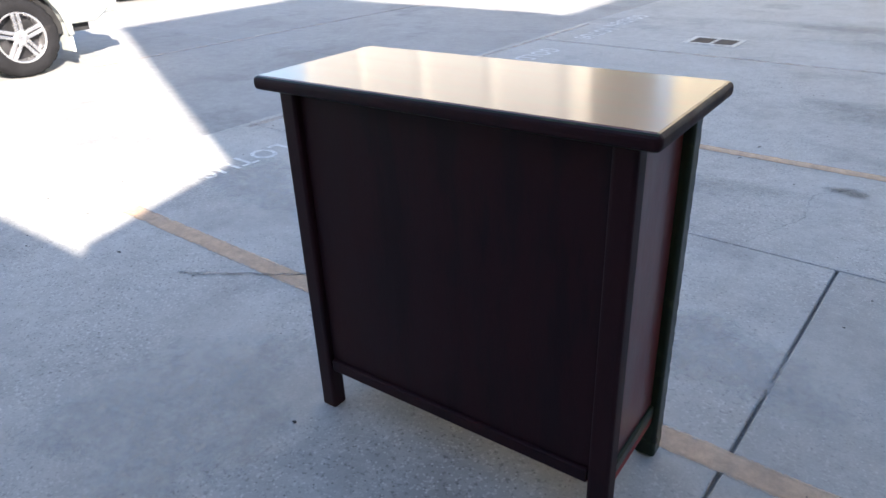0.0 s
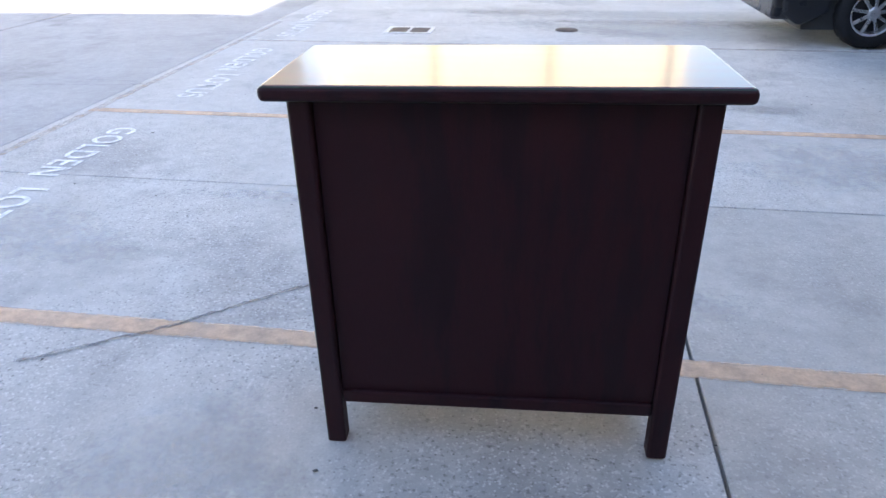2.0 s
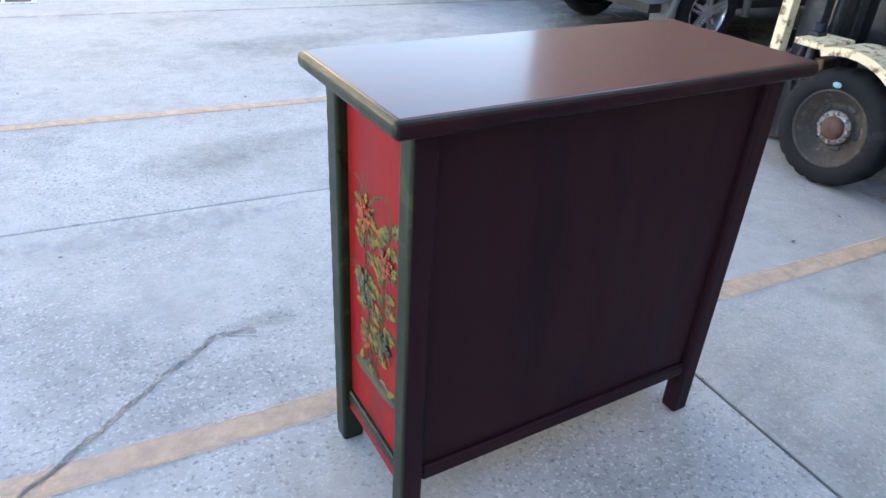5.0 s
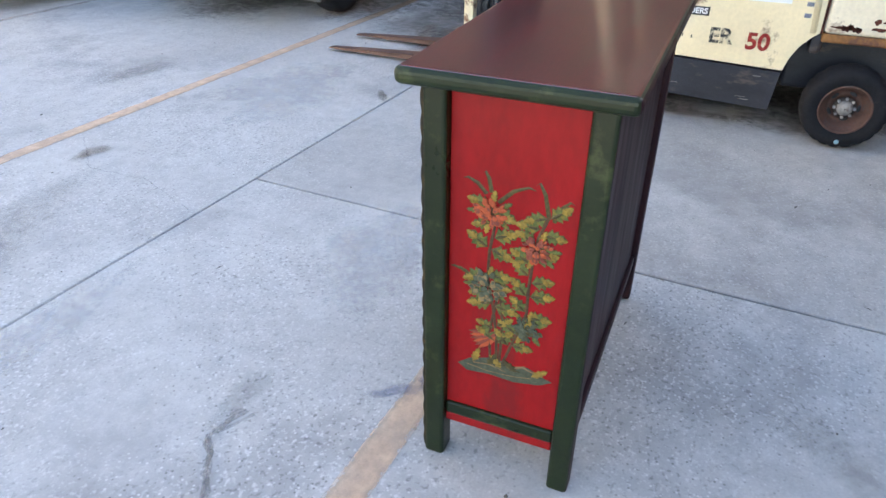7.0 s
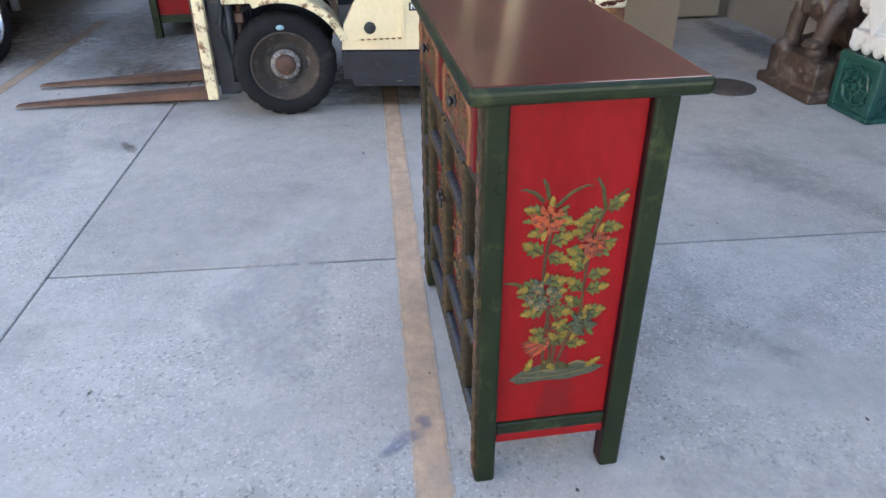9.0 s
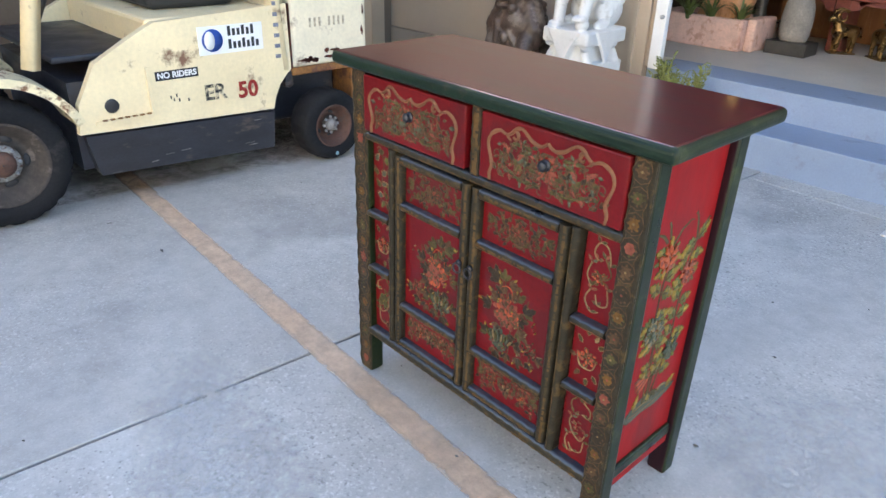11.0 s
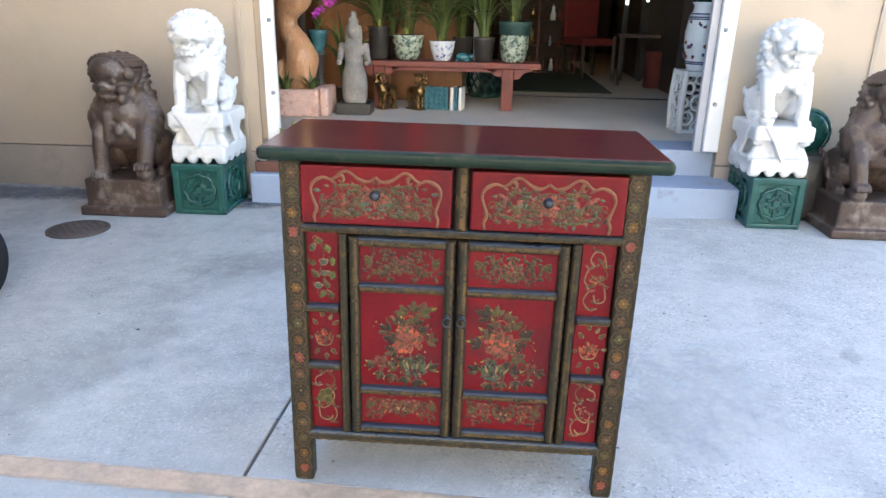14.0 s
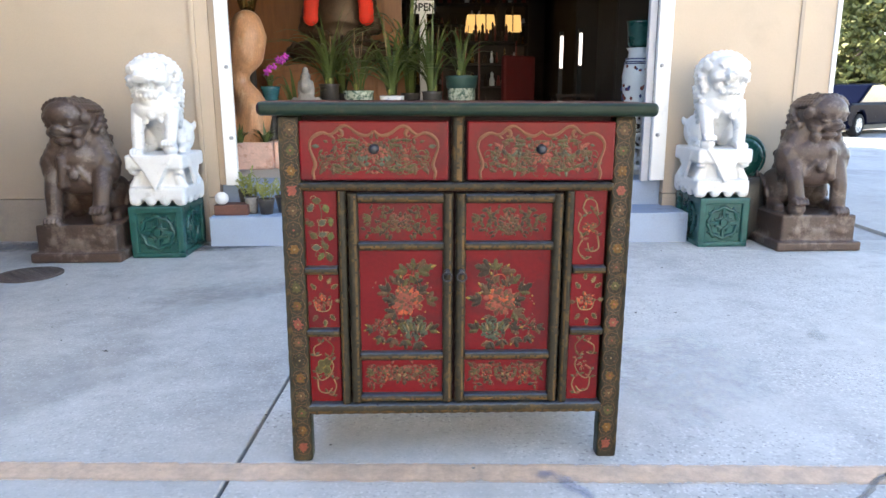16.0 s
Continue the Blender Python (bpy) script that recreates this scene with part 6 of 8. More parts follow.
rnd = random.Random(77)
tray = bmesh.new()
box(tray, -0.12, 0.12, -0.075, 0.075, 0.0, 0.075, 0.008)
ob = part("planter_tray", tray, DARK_CLAY)
ob.matrix_world = pose(1.46, -2.93, 0.215)
tagged(ob, "low dark clay planter tray on the blue step", "planter")
bm = bmesh.new()
ball(bm, (0, 0, 0.045), 0.048, sub=3)
ob = part("stone_ball", bm, WHITE_STONE, smooth=True)
ob.matrix_world = pose(1.53, -2.9, 0.287)
tagged(ob, "small white stone ball on the terracotta tray", "stone ball")
for x, y, r, h, mat, lab, n in ((1.33, -2.95, 0.05, 0.12, GREY_STONE, "small grey pot with a little succulent", 40), (1.22, -2.92, 0.06, 0.11, POT_DARK, "small dark pot with yellow-green succulent rosettes", 70), (1.10, -3.0, 0.07, 0.12, POT_DARK, "small dark pot with a bushy yellow-green plant", 90), (1.40, -3.06, 0.05, 0.16, POT_DARK, "small dark pot with a spiky plant", 40)):
    def plant(b, n=n, r=r):
        # leafy sprigs of different heights
        for _ in range(n // 8 + 3):
            a, q, tall = rnd.uniform(0, 6.28), rnd.random(), rnd.uniform(0.05, 0.17)
            bx, by = r * 0.9 * q * math.cos(a), r * 0.9 * q * math.sin(a)
            tx, ty = bx * 1.9, by * 1.9
            tube(b, [(bx, by, 0), (tx, ty, tall)], 0.003, 5, 1)
            for k in range(7):
                f, g = 0.25 + 0.75 * k / 6, rnd.uniform(0, 6.28)
                cx, cy, cz = bx + (tx - bx) * f, by + (ty - by) * f, tall * f
                ball(b, (cx + 0.016 * math.cos(g), cy + 0.016 * math.sin(g), cz + 0.006), (0.02, 0.009, 0.0035), (rnd.uniform(-20, 20), rnd.uniform(-60, 0), math.degrees(g)), 1, 1)
    potted(lab, pose(x, y, 0.215), [(r * 0.7, 0), (r, h * 0.9), (r * 1.08, h), (r * 0.95, h)], mat, plant, "pots on the step")

# ---- the alcove: bench, orchids, statues ----
bench = thing("bench", "long dark red wooden altar bench holding orchid pots", "bench", m=pose(0.36, -5.02, FZ))
bm = bmesh.new()
box(bm, -0.93, 0.93, -0.17, 0.17, 0.40, 0.455, 0.008)
part("bench_top", bm, BENCH_RED, bench)
for sx in (-1, 1):
    bm = bmesh.new()
    box(bm, sx * 0.62 - 0.055, sx * 0.62 + 0.055, -0.13, 0.13, 0.0, 0.40, 0.006)
    part("leg", bm, BENCH_RED, bench)
    bm = bmesh.new()
    prism(bm, [(sx * 0.56, 0.40), (sx * 0.56, 0.32), (sx * 0.5, 0.33), (sx * 0.46, 0.37), (sx * 0.4, 0.40)], 0.11, 0.135)
    part("bracket", bm, BENCH_RED, bench)
    bm = bmesh.new()
    prism(bm, [(sx * 0.68, 0.40), (sx * 0.68, 0.30), (sx * 0.73, 0.31), (sx * 0.77, 0.36), (sx * 0.88, 0.40)], 0.11, 0.135)
    part("bracket", bm, BENCH_RED, bench)
bm = bmesh.new()
box(bm, -0.5, 0.5, 0.12, 0.135, 0.365, 0.40)
part("apron", bm, BENCH_RED, bench)
BT = FZ + 0.455


def orchid(n, height, spread, seed, stakes=2):
    def plant(b):
        r = random.Random(seed)
        blades(b, int(n * 0.5), height * 1.25, spread * 1.45, r, 0.029, 0.05, 0.9)
        blades(b, int(n * 0.45), height * 1.0, spread * 2.1, r, 0.024, 0.05, 1.15)
        for _ in range(7):
            a = r.uniform(0, 6.28)
            ball(b, (0.035 * math.cos(a), 0.035 * math.sin(a), 0.03), (0.016, 0.016, 0.045), sub=1, slot=1)
        for _ in range(stakes):
            a = r.uniform(0, 6.28)
            tube(b, [(0.03 * math.cos(a), 0.03 * math.sin(a), 0), (0.07 * math.cos(a + 1), 0.05 * math.sin(a + 1), height * r.uniform(0.6, 0.95))], 0.0045, 5, 2)
    return plant


potted("tall dark pot of arching green orchid leaves on the bench", pose(1.0, -5.02, BT), [(0.075, 0), (0.095, 0.02), (0.095, 0.28), (0.11, 0.3), (0.1, 0.3)], POT_DARK, orchid(40, 0.78, 0.52, 1), "orchid pots on the bench")
potted("green and white porcelain pot with staked orchid on the bench", pose(0.71, -4.98, BT), [(0.085, 0), (0.115, 0.03), (0.15, 0.16), (0.145, 0.2), (0.158, 0.235), (0.14, 0.235)], POT_GREEN, orchid(18, 0.62, 0.42, 2, 4), "orchid pots on the bench")
potted("blue and white porcelain pot of bright green orchid leaves", pose(0.38, -4.98, BT), [(0.075, 0), (0.085, 0.02), (0.118, 0.12), (0.122, 0.17), (0.128, 0.185), (0.11, 0.185)], POT_BLUE, orchid(54, 0.82, 0.5, 3), "orchid pots on the bench")
potted("dark pot of upright green orchid leaves on the bench", pose(-0.02, -5.0, BT), [(0.085, 0), (0.1, 0.2), (0.108, 0.225), (0.095, 0.225)], POT_DARK, orchid(40, 0.8, 0.34, 4, 3), "orchid pots on the bench")
potted("carved green and white pot below a plain green pot", pose(-0.31, -4.98, BT), [(0.09, 0), (0.12, 0.03), (0.14, 0.17), (0.136, 0.24), (0.14, 0.25), (0.142, 0.26), (0.15, 0.36), (0.135, 0.36)], POT_GREEN, orchid(14, 0.6, 0.42, 5, 3), "orchid pots on the bench")
bm = bmesh.new()
lathe(bm, [(0.137, 0.252), (0.148, 0.256), (0.156, 0.345), (0.163, 0.372), (0.15, 0.375), (0.145, 0.362)], 24, closed=False)
ob = part("green_flower_pot", bm, DULL_GREEN)
ob.matrix_world = pose(-0.31, -4.98, BT)
tagged(ob, "plain dark green flower pot set in the carved pot", "plant pot")
bm = bmesh.new()
ball(bm, (0, 0, 0.04), (0.075, 0.05, 0.045))
ball(bm, (0.08, 0, 0.05), (0.028, 0.022, 0.022))
for a, b in ((-0.05, 0.04), (0.05, 0.04), (-0.05, -0.04), (0.05, -0.04)):
    ball(bm, (a, b, 0.014), (0.025, 0.018, 0.014))
ob = part("turtle_figurine", bm, TEAL_GLAZE, smooth=True)
ob.matrix_world = pose(0.18, -4.95, BT, 0, 0, 170)
tagged(ob, "small teal glazed turtle figurine on the bench", "figurine")
# standing carved figure
bm = bmesh.new()
box(bm, -0.16, 0.16, -0.12, 0.12, 0.0, 0.1, 0.008)
ob = part("statue_base", bm, POT_DARK)
ob.matrix_world = pose(1.15, -4.5, FZ)
tagged(ob, "low black base under the grey stone figure", "base")
bm = bmesh.new()
lathe(bm, [(0.10, 0), (0.115, 0.05), (0.12, 0.16), (0.112, 0.25), (0.08, 0.35), (0.088, 0.44), (0.1, 0.50), (0.06, 0.55), (0.034, 0.57)], 24, Matrix.Diagonal((1.0, 0.72, 1, 1)))
ball(bm, (0, 0.012, 0.64), (0.055, 0.058, 0.08), sub=3)
ball(bm, (0, 0.0, 0.715), (0.05, 0.05, 0.04))
ball(bm, (0, -0.005, 0.765), (0.03, 0.03, 0.04))
for sx in (-1, 1):
    limb(bm, (sx * 0.108, 0.0, 0.50), (sx * 0.135, 0.01, 0.36), 0.034, 0.027)
    limb(bm, (sx * 0.135, 0.01, 0.36), (sx * 0.125, 0.08, 0.36), 0.026, 0.026)
    ball(bm, (sx * 0.06, -0.005, 0.60), (0.019, 0.026, 0.09))
    ball(bm, (sx * 0.02, 0.062, 0.65), (0.01, 0.008, 0.006))
    for k in range(3):
        limb(bm, (sx * (0.03 + 0.03 * k), 0.075 - 0.012 * k, 0.04), (sx * (0.02 + 0.025 * k), 0.072 - 0.012 * k, 0.28), 0.008, 0.006, 9)
ob = fused(part("stone_figure", bm, GREY_STONE), 0.009, 2)
ob.matrix_world = pose(1.15, -4.5, FZ + 0.1)
tagged(ob, "weathered grey stone standing figure on a black base", "statue")
# two brass rams, standing back to back
for x, f in ((0.90, 1), (0.62, -1)):
    bm = bmesh.new()
    limb(bm, (-0.055, 0, 0.165), (0.05, 0, 0.175), 0.056, 0.06, 6)
    for dx in (-0.06, 0.055):
        for dy in (-0.03, 0.03):
            limb(bm, (dx, dy, 0.15), (dx * 1.05, dy, 0.015), 0.026, 0.015, 7)
            ball(bm, (dx * 1.05 + 0.006, dy, 0.014), (0.02, 0.015, 0.012))
    limb(bm, (0.055, 0, 0.19), (0.085, 0, 0.26), 0.048, 0.036, 5)
    ball(bm, (0.115, 0, 0.27), (0.046, 0.028, 0.028), (0, 30, 0))
    for dy in (-1, 1):
        for k in range(15):
            a, q = 0.9 + k * 0.42, 0.05 - 0.0022 * k
            ball(bm, (0.062 - q * math.cos(a), dy * (0.034 + 0.0022 * k), 0.285 + q * math.sin(a)), 0.018 - 0.0007 * k, sub=1)
    limb(bm, (-0.1, 0, 0.19), (-0.12, 0, 0.13), 0.018, 0.012, 4)
    box(bm, -0.1, 0.1, -0.05, 0.05, 0.0, 0.012)
    ob = fused(part("brass_ram", bm, BRASS), 0.006, 1)
    ob.matrix_world = pose(x, -4.86, FZ, 0, 0, 40 if f > 0 else 140)
    tagged(ob, "polished brass ram figurine standing under the bench", "figurine", "brass rams")
# tiles and boxes leaning under the bench
bm = bmesh.new()
box(bm, -0.13, 0.13, -0.03, 0.03, 0.0, 0.22, 0.004)
for i in range(5):
    for j in range(5):
        ball(bm, (-0.1 + 0.05 * i, 0.03, 0.03 + 0.04 * j), (0.018, 0.006, 0.014), sub=1)
ob = part("glazed_tile_block", bm, TEAL_GLAZE)
ob.matrix_world = pose(0.43, -4.88, FZ, 0, 0, -8)
tagged(ob, "blue glazed relief tile standing under the bench", "tile")
for x, mat in ((0.255, WHITE_STONE), (0.215, TEAL_GLAZE), (0.175, WHITE_STONE)):
    bm = bmesh.new()
    box(bm, -0.014, 0.014, -0.09, 0.09, 0.0, 0.215, 0.003)
    ob = part("tile_slab", bm, mat)
    ob.matrix_world = pose(x, -4.92, FZ, 0, 0, -10)
    tagged(ob, "thin tile slab standing on edge under the bench", "tile", "tile slabs")


def fret_stool(name, label, mat, m, w, h, round_body):
    """A hollow stool with pierced walls."""
    t = thing(name, label, "garden stool", m=m)
    bm = bmesh.new()
    if round_body:
        lathe(bm, [(w * 0.85, h - 0.03), (w * 0.9, h), (0.01, h)], 24)
        part("top", bm, mat, t)
        bm = bmesh.new()
        lathe(bm, [(w * 0.9, 0), (w * 0.9, 0.03), (w * 0.85, 0.035)], 24)
        part("foot_rim", bm, mat, t)
        bm = bmesh.new()
        for k in range(14):
            for f in (-1, 1):
                pts = []
                for i in range(7):
                    q = i / 6
                    a = 2 * math.pi * k / 14 + f * q * 0.9
                    r = w * (0.86 + 0.12 * math.sin(math.pi * q))
                    pts.append((r * math.cos(a), r * math.sin(a), 0.02 + (h - 0.04) * q))
                tube(bm, pts, 0.011, 5)
        part("lattice", bm, mat, t)
    else:
        bm = bmesh.new()
        for z0, z1 in ((0, 0.035), (h - 0.04, h)):
            box(bm, -w, w, -w, w, z0, z1, 0.008)
        for sx in (-1, 1):
            for sy in (-1, 1):
                tube(bm, [(sx * (w - 0.02 + 0.012 * math.sin(math.pi * k / 6)), sy * (w - 0.02 + 0.012 * math.sin(math.pi * k / 6)), h * k / 6) for k in range(7)], 0.026, 6)
        part("frame", bm, mat, t)
        for a in (0, 90, 180, 270):
            cells = ((0, 0.5, 0.055), (-0.07, 0.72, 0.045), (0.075, 0.74, 0.04), (-0.075, 0.28, 0.045), (0.07, 0.25, 0.05), (0.0, 0.88, 0.035), (0.0, 0.12, 0.03), (0.1, 0.5, 0.03), (-0.1, 0.5, 0.03))
            for x, z, q in cells:
                bm = bmesh.new()
                tube(bm, [(x * w / 0.13 + q * math.cos(k * math.pi / 6), 0, z * h + 1.1 * q * math.sin(k * math.pi / 6)) for k in range(13)], 0.0135, 5)
                ob = part("fret_ring", bm, mat, t)
                ob.matrix_basis = pose(0, 0, 0, 0, 0, a) @ Matrix.Translation((0, w - 0.014, 0))
    return t


fret_stool("garden_stool", "white glazed square stool with pierced walls inside the opening", WHITE_STONE, pose(-1.78, -4.05, FZ, 0, 0, 4), 0.14, 0.5, False)
fret_stool("garden_stool", "dark green glazed round lattice stool behind the bench", GREEN_GLAZE, pose(-0.05, -6.0, FZ + 0.004), 0.21, 0.32, True)
bm = bmesh.new()
lathe(bm, [(0.10, 0), (0.105, 0.02), (0.115, 0.05), (0.145, 0.2), (0.15, 0.3), (0.13, 0.42), (0.105, 0.46), (0.1, 0.5), (0.125, 0.53), (0.11, 0.53), (0.09, 0.5)], 28)
for i in range(60):
    r = random.Random(i)
    a, z = r.uniform(0, 6.28), r.choice((0.12, 0.2, 0.28, 0.36)) + r.uniform(-0.02, 0.02)
    rr = 0.146 if 0.15 < z < 0.33 else 0.134
    ball(bm, (rr * math.cos(a), rr * math.sin(a), z), (0.014, 0.014, 0.017), sub=1, slot=1 + i % 2)
for z, q in ((0.055, 0.118), (0.07, 0.121), (0.40, 0.137), (0.415, 0.134), (0.44, 0.124)):
    tube(bm, [(q * math.cos(k * math.pi / 14), q * math.sin(k * math.pi / 14), z) for k in range(29)], 0.005, 4, 1)
ob = part("porcelain_vase", bm, [VASE, P_BLUE, P_CORAL])
ob.matrix_world = pose(-1.79, -4.05, FZ + 0.5) @ Matrix.Diagonal((0.93, 0.93, 1, 1))
tagged(ob, "tall white porcelain vase with small blue and brown motifs", "vase")
bm = bmesh.new()
lathe(bm, [(0.075, 0), (0.1, 0.03), (0.115, 0.2), (0.125, 0.22), (0.105, 0.22)], 20)
ob = part("green_flower_pot", bm, GREEN_GLAZE)
ob.matrix_world = pose(-1.79, -4.05, FZ + 1.03)
tagged(ob, "dark green glazed flower pot on the vase", "plant pot")
# planter of pink stone with the twisted root
pl = thing("stone_planter", "pink marble trough planter in the shop opening", "planter", m=pose(1.78, -4.35, FZ))
bm = bmesh.new()
for a, b, c, d in ((-0.35, 0.42, 0.1, 0.16), (-0.35, 0.42, -0.3, -0.24), (-0.35, -0.29, -0.24, 0.1), (0.36, 0.42, -0.24, 0.1)):
    box(bm, a, b, c, d, 0.0, 0.24, 0.012)
part("trough", bm, PINK_STONE, pl)
bm = bmesh.new()
box(bm, -0.29, 0.36, -0.24, 0.1, 0.0, 0.2)
part("soil", bm, SOIL, pl)
bm = bmesh.new()
box(bm, -0.43, -0.355, -0.28, 0.1, 0.0, 0.25, 0.02)
part("end_block", bm, PINK_STONE, pl)
bm = bmesh.new()
path = [((1.68, -4.45, 0.5), 0.15), ((1.66, -4.45, 0.7), 0.16), ((1.62, -4.44, 0.88), 0.165), ((1.66, -4.45, 1.02), 0.12), ((1.74, -4.45, 1.16), 0.085), ((1.73, -4.45, 1.28), 0.10), ((1.66, -4.44, 1.42), 0.165), ((1.63, -4.44, 1.56), 0.165), ((1.64, -4.45, 1.66), 0.14)]
for (p, a), (q, b) in zip(path, path[1:]):
    limb(bm, p, q, a, b, 5)
limb(bm, (1.86, -4.36, 0.55), (1.80, -4.36, 0.85), 0.08, 0.03, 6)
limb(bm, (1.60, -4.36, 0.95), (1.56, -4.34, 0.7), 0.07, 0.05, 5)
ob = fused(part("root_sculpture", bm, ROOT_WOOD), 0.02, 6)
tagged(ob, "twisted polished reddish root wood sculpture in the planter", "sculpture")


def moth_orchid(b):
    blades(b, 7, 0.16, 0.14, random.Random(3), 0.04, 0.02, 0.9)
    tube(b, [(0, 0, 0), (-0.02, 0.01, 0.15), (-0.06, 0.02, 0.22), (-0.16, 0.02, 0.27)], 0.003, 5, 0)
    r = random.Random(9)
    for x, z in ((-0.01, 0.16), (-0.04, 0.18), (0.02, 0.13), (-0.09, 0.24), (-0.12, 0.23), (-0.16, 0.27), (-0.14, 0.25)):
        for k in range(5):
            a = k * 1.257 + r.random()
            ball(b, (x + 0.02 * math.cos(a), 0.02 + r.uniform(-0.01, 0.01), z + 0.02 * math.sin(a)), (0.019, 0.004, 0.013), (0, -math.degrees(a), 0), 1, 3)


bm = bmesh.new()
lathe(bm, [(0.06, 0), (0.12, 0.2), (0.165, 0.36), (0.15, 0.53), (0.09, 0.63), (0.12, 0.7), (0.1, 0.7)], 28)
ob = part("brass_urn", bm, POLISHED)
st = bmesh.new()
lathe(st, [(0.13, 0), (0.12, 0.05), (0.05, 0.12), (0.045, 1.3), (0.09, 1.38), (0.09, 1.42)], 16)
base = part("urn_stand", st, DARK_WALL)
base.matrix_world = pose(1.76, -5.02, FZ)
tagged(base, "tall slim dark wooden stand under the brass urn", "stand")
tagged(ob, "bright polished brass urn on a dark stand", "urn")
ob.matrix_world = pose(1.76, -5.02, FZ + 1.42)
pd = bmesh.new()
lathe(pd, [(0.09, 0), (0.07, 0.1), (0.04, 0.3), (0.05, 0.5), (0.08, 0.53), (0.0, 0.53)], 16)
ob = part("plant_stand", pd, POT_DARK)
ob.matrix_world = pose(1.5, -4.62, FZ)
tagged(ob, "slim dark plant stand beside the root sculpture", "plant stand")
potted("teal glazed pot with magenta moth orchid", pose(1.5, -4.62, FZ + 0.53), [(0.05, 0), (0.06, 0.05), (0.085, 0.17), (0.095, 0.2), (0.08, 0.2)], TEAL_GLAZE, moth_orchid)
for x, y, s in ((1.72, -4.22, 5), (1.5, -4.28, 6), (1.9, -4.2, 8)):
    bm = bmesh.new()
    blades(bm, 26, 0.24, 0.16, random.Random(s), 0.022, 0.03, 0.7)
    ob = part("low_plant", bm, BLADE)
    ob.matrix_world = pose(x, y, FZ + 0.2)
    tagged(ob, "low dark green leafy plant in the stone trough", "plant", "plants in the trough")
# carved seated figure in a red robe on a wooden chest, behind the orchids
bm = bmesh.new()
box(bm, -0.75, 0.75, -0.25, 0.25, 0.0, 0.98, 0.01)
for k in range(4):
    box(bm, -0.73 + 0.37 * k, -0.39 + 0.37 * k, 0.25, 0.262, 0.08, 0.9, 0.006)
ob = part("altar_chest", bm, WARM_WOOD_WALL)
ob.matrix_world = pose(0.95, -5.75, FZ + 0.0)
tagged(ob, "carved orange-brown wooden chest behind the orchids", "chest")
bm = bmesh.new()
ball(bm, (0, 0.04, 0.10), (0.5, 0.27, 0.13), sub=3)
ball(bm, (0, 0.0, 0.40), (0.22, 0.15, 0.28), sub=3)
ball(bm, (0, 0.03, 0.24), (0.21, 0.16, 0.16), sub=3)
limb(bm, (0, 0, 0.64), (0, 0, 0.74), 0.075, 0.065, 3)
ball(bm, (0, 0.01, 0.87), (0.12, 0.125, 0.15), sub=3)
ball(bm, (0, 0, 1.03), 0.06)
for sx in (-1, 1):
    limb(bm, (sx * 0.23, 0, 0.58), (sx * 0.31, 0.06, 0.3), 0.085, 0.065)
    limb(bm, (sx * 0.31, 0.06, 0.3), (sx * 0.06, 0.24, 0.2), 0.06, 0.045)
    for k in range(5):
        limb(bm, (sx * (0.12 + 0.07 * k), 0.25 - 0.02 * k, 0.16), (sx * (0.16 + 0.08 * k), 0.27 - 0.03 * k, 0.02), 0.022, 0.018, 5)
ob = fused(part("seated_figure", bm, BRONZE), 0.012, 2)
ob.matrix_world = pose(0.94, -5.72, FZ + 0.98) @ Matrix.Diagonal((1.2, 1.2, 1.2, 1))
tagged(ob, "dark bronze seated figure on the wooden chest", "statue")
for sx in (-1, 1):
    bm = bmesh.new()
    for k in range(8):
        q = k / 7
        ball(bm, (sx * (0.19 + 0.05 * math.sin(q * 1.6)), 0.12 + 0.05 * q, 0.74 - 0.36 * q), (0.07, 0.045, 0.075))
    ob = fused(part("red_robe", bm, ROBE_RED), 0.012, 2)
    ob.matrix_world = pose(0.94, -5.72, FZ + 0.98) @ Matrix.Diagonal((1.2, 1.2, 1.2, 1))
    tagged(ob, "bright red cloth draped over the seated figure", "cloth", "red robe halves")
# glass doors of the shop: dark frames, open leaf, sign
wall("door_frame", -2.66, 2.8, -6.1, -6.0, 2.55, 3.1, DARK_WALL, "dark header over the inner shop door")
wall("partition", 0.30, 2.8, -6.35, -6.25, FZ, 2.55, WARM_WOOD_WALL, "orange-brown wooden partition behind the figure")
wall("door_jamb", 0.02, 0.10, -6.1, -6.0, FZ, 2.55, WHITE_PAINT, "white painted jamb of the inner door")
sign = thing("open_sign", "small white sign with the word OPEN in the doorway", "sign", m=pose(0.06, -5.97, 1.99))
bm = bmesh.new()
box(bm, -0.125, 0.125, -0.006, 0.006, -0.07, 0.07, 0.003)
part("board", bm, WHITE_PAINT, sign)


def words_on(text, size, mat, parent, m, name="lettering"):
    cu = bpy.data.curves.new("words", "FONT")
    cu.body, cu.size, cu.align_x, cu.align_y, cu.extrude, cu.offset = text, size, "CENTER", "CENTER", 0.001, 0.03 * size
    tmp = new("tmp", cu)
    bpy.context.view_layer.update()
    me = bpy.data.meshes.new_from_object(tmp)
    bpy.data.objects.remove(tmp)
    me.materials.clear()
    me.materials.append(mat)
    ob = new(name, me)
    ob.parent = parent
    ob.matrix_basis = m
    return ob


words_on("OPEN", 0.115, BLACK, sign, pose(0, 0.009, -0.005, 90, 0, 180))
bm = bmesh.new()
tube(bm, [(0.06, -5.97, 2.06), (0.06, -5.98, 2.5)], 0.003, 5)
tagged(part("sign_cord", bm, BLACK), "thin cord holding the sign", "cord")

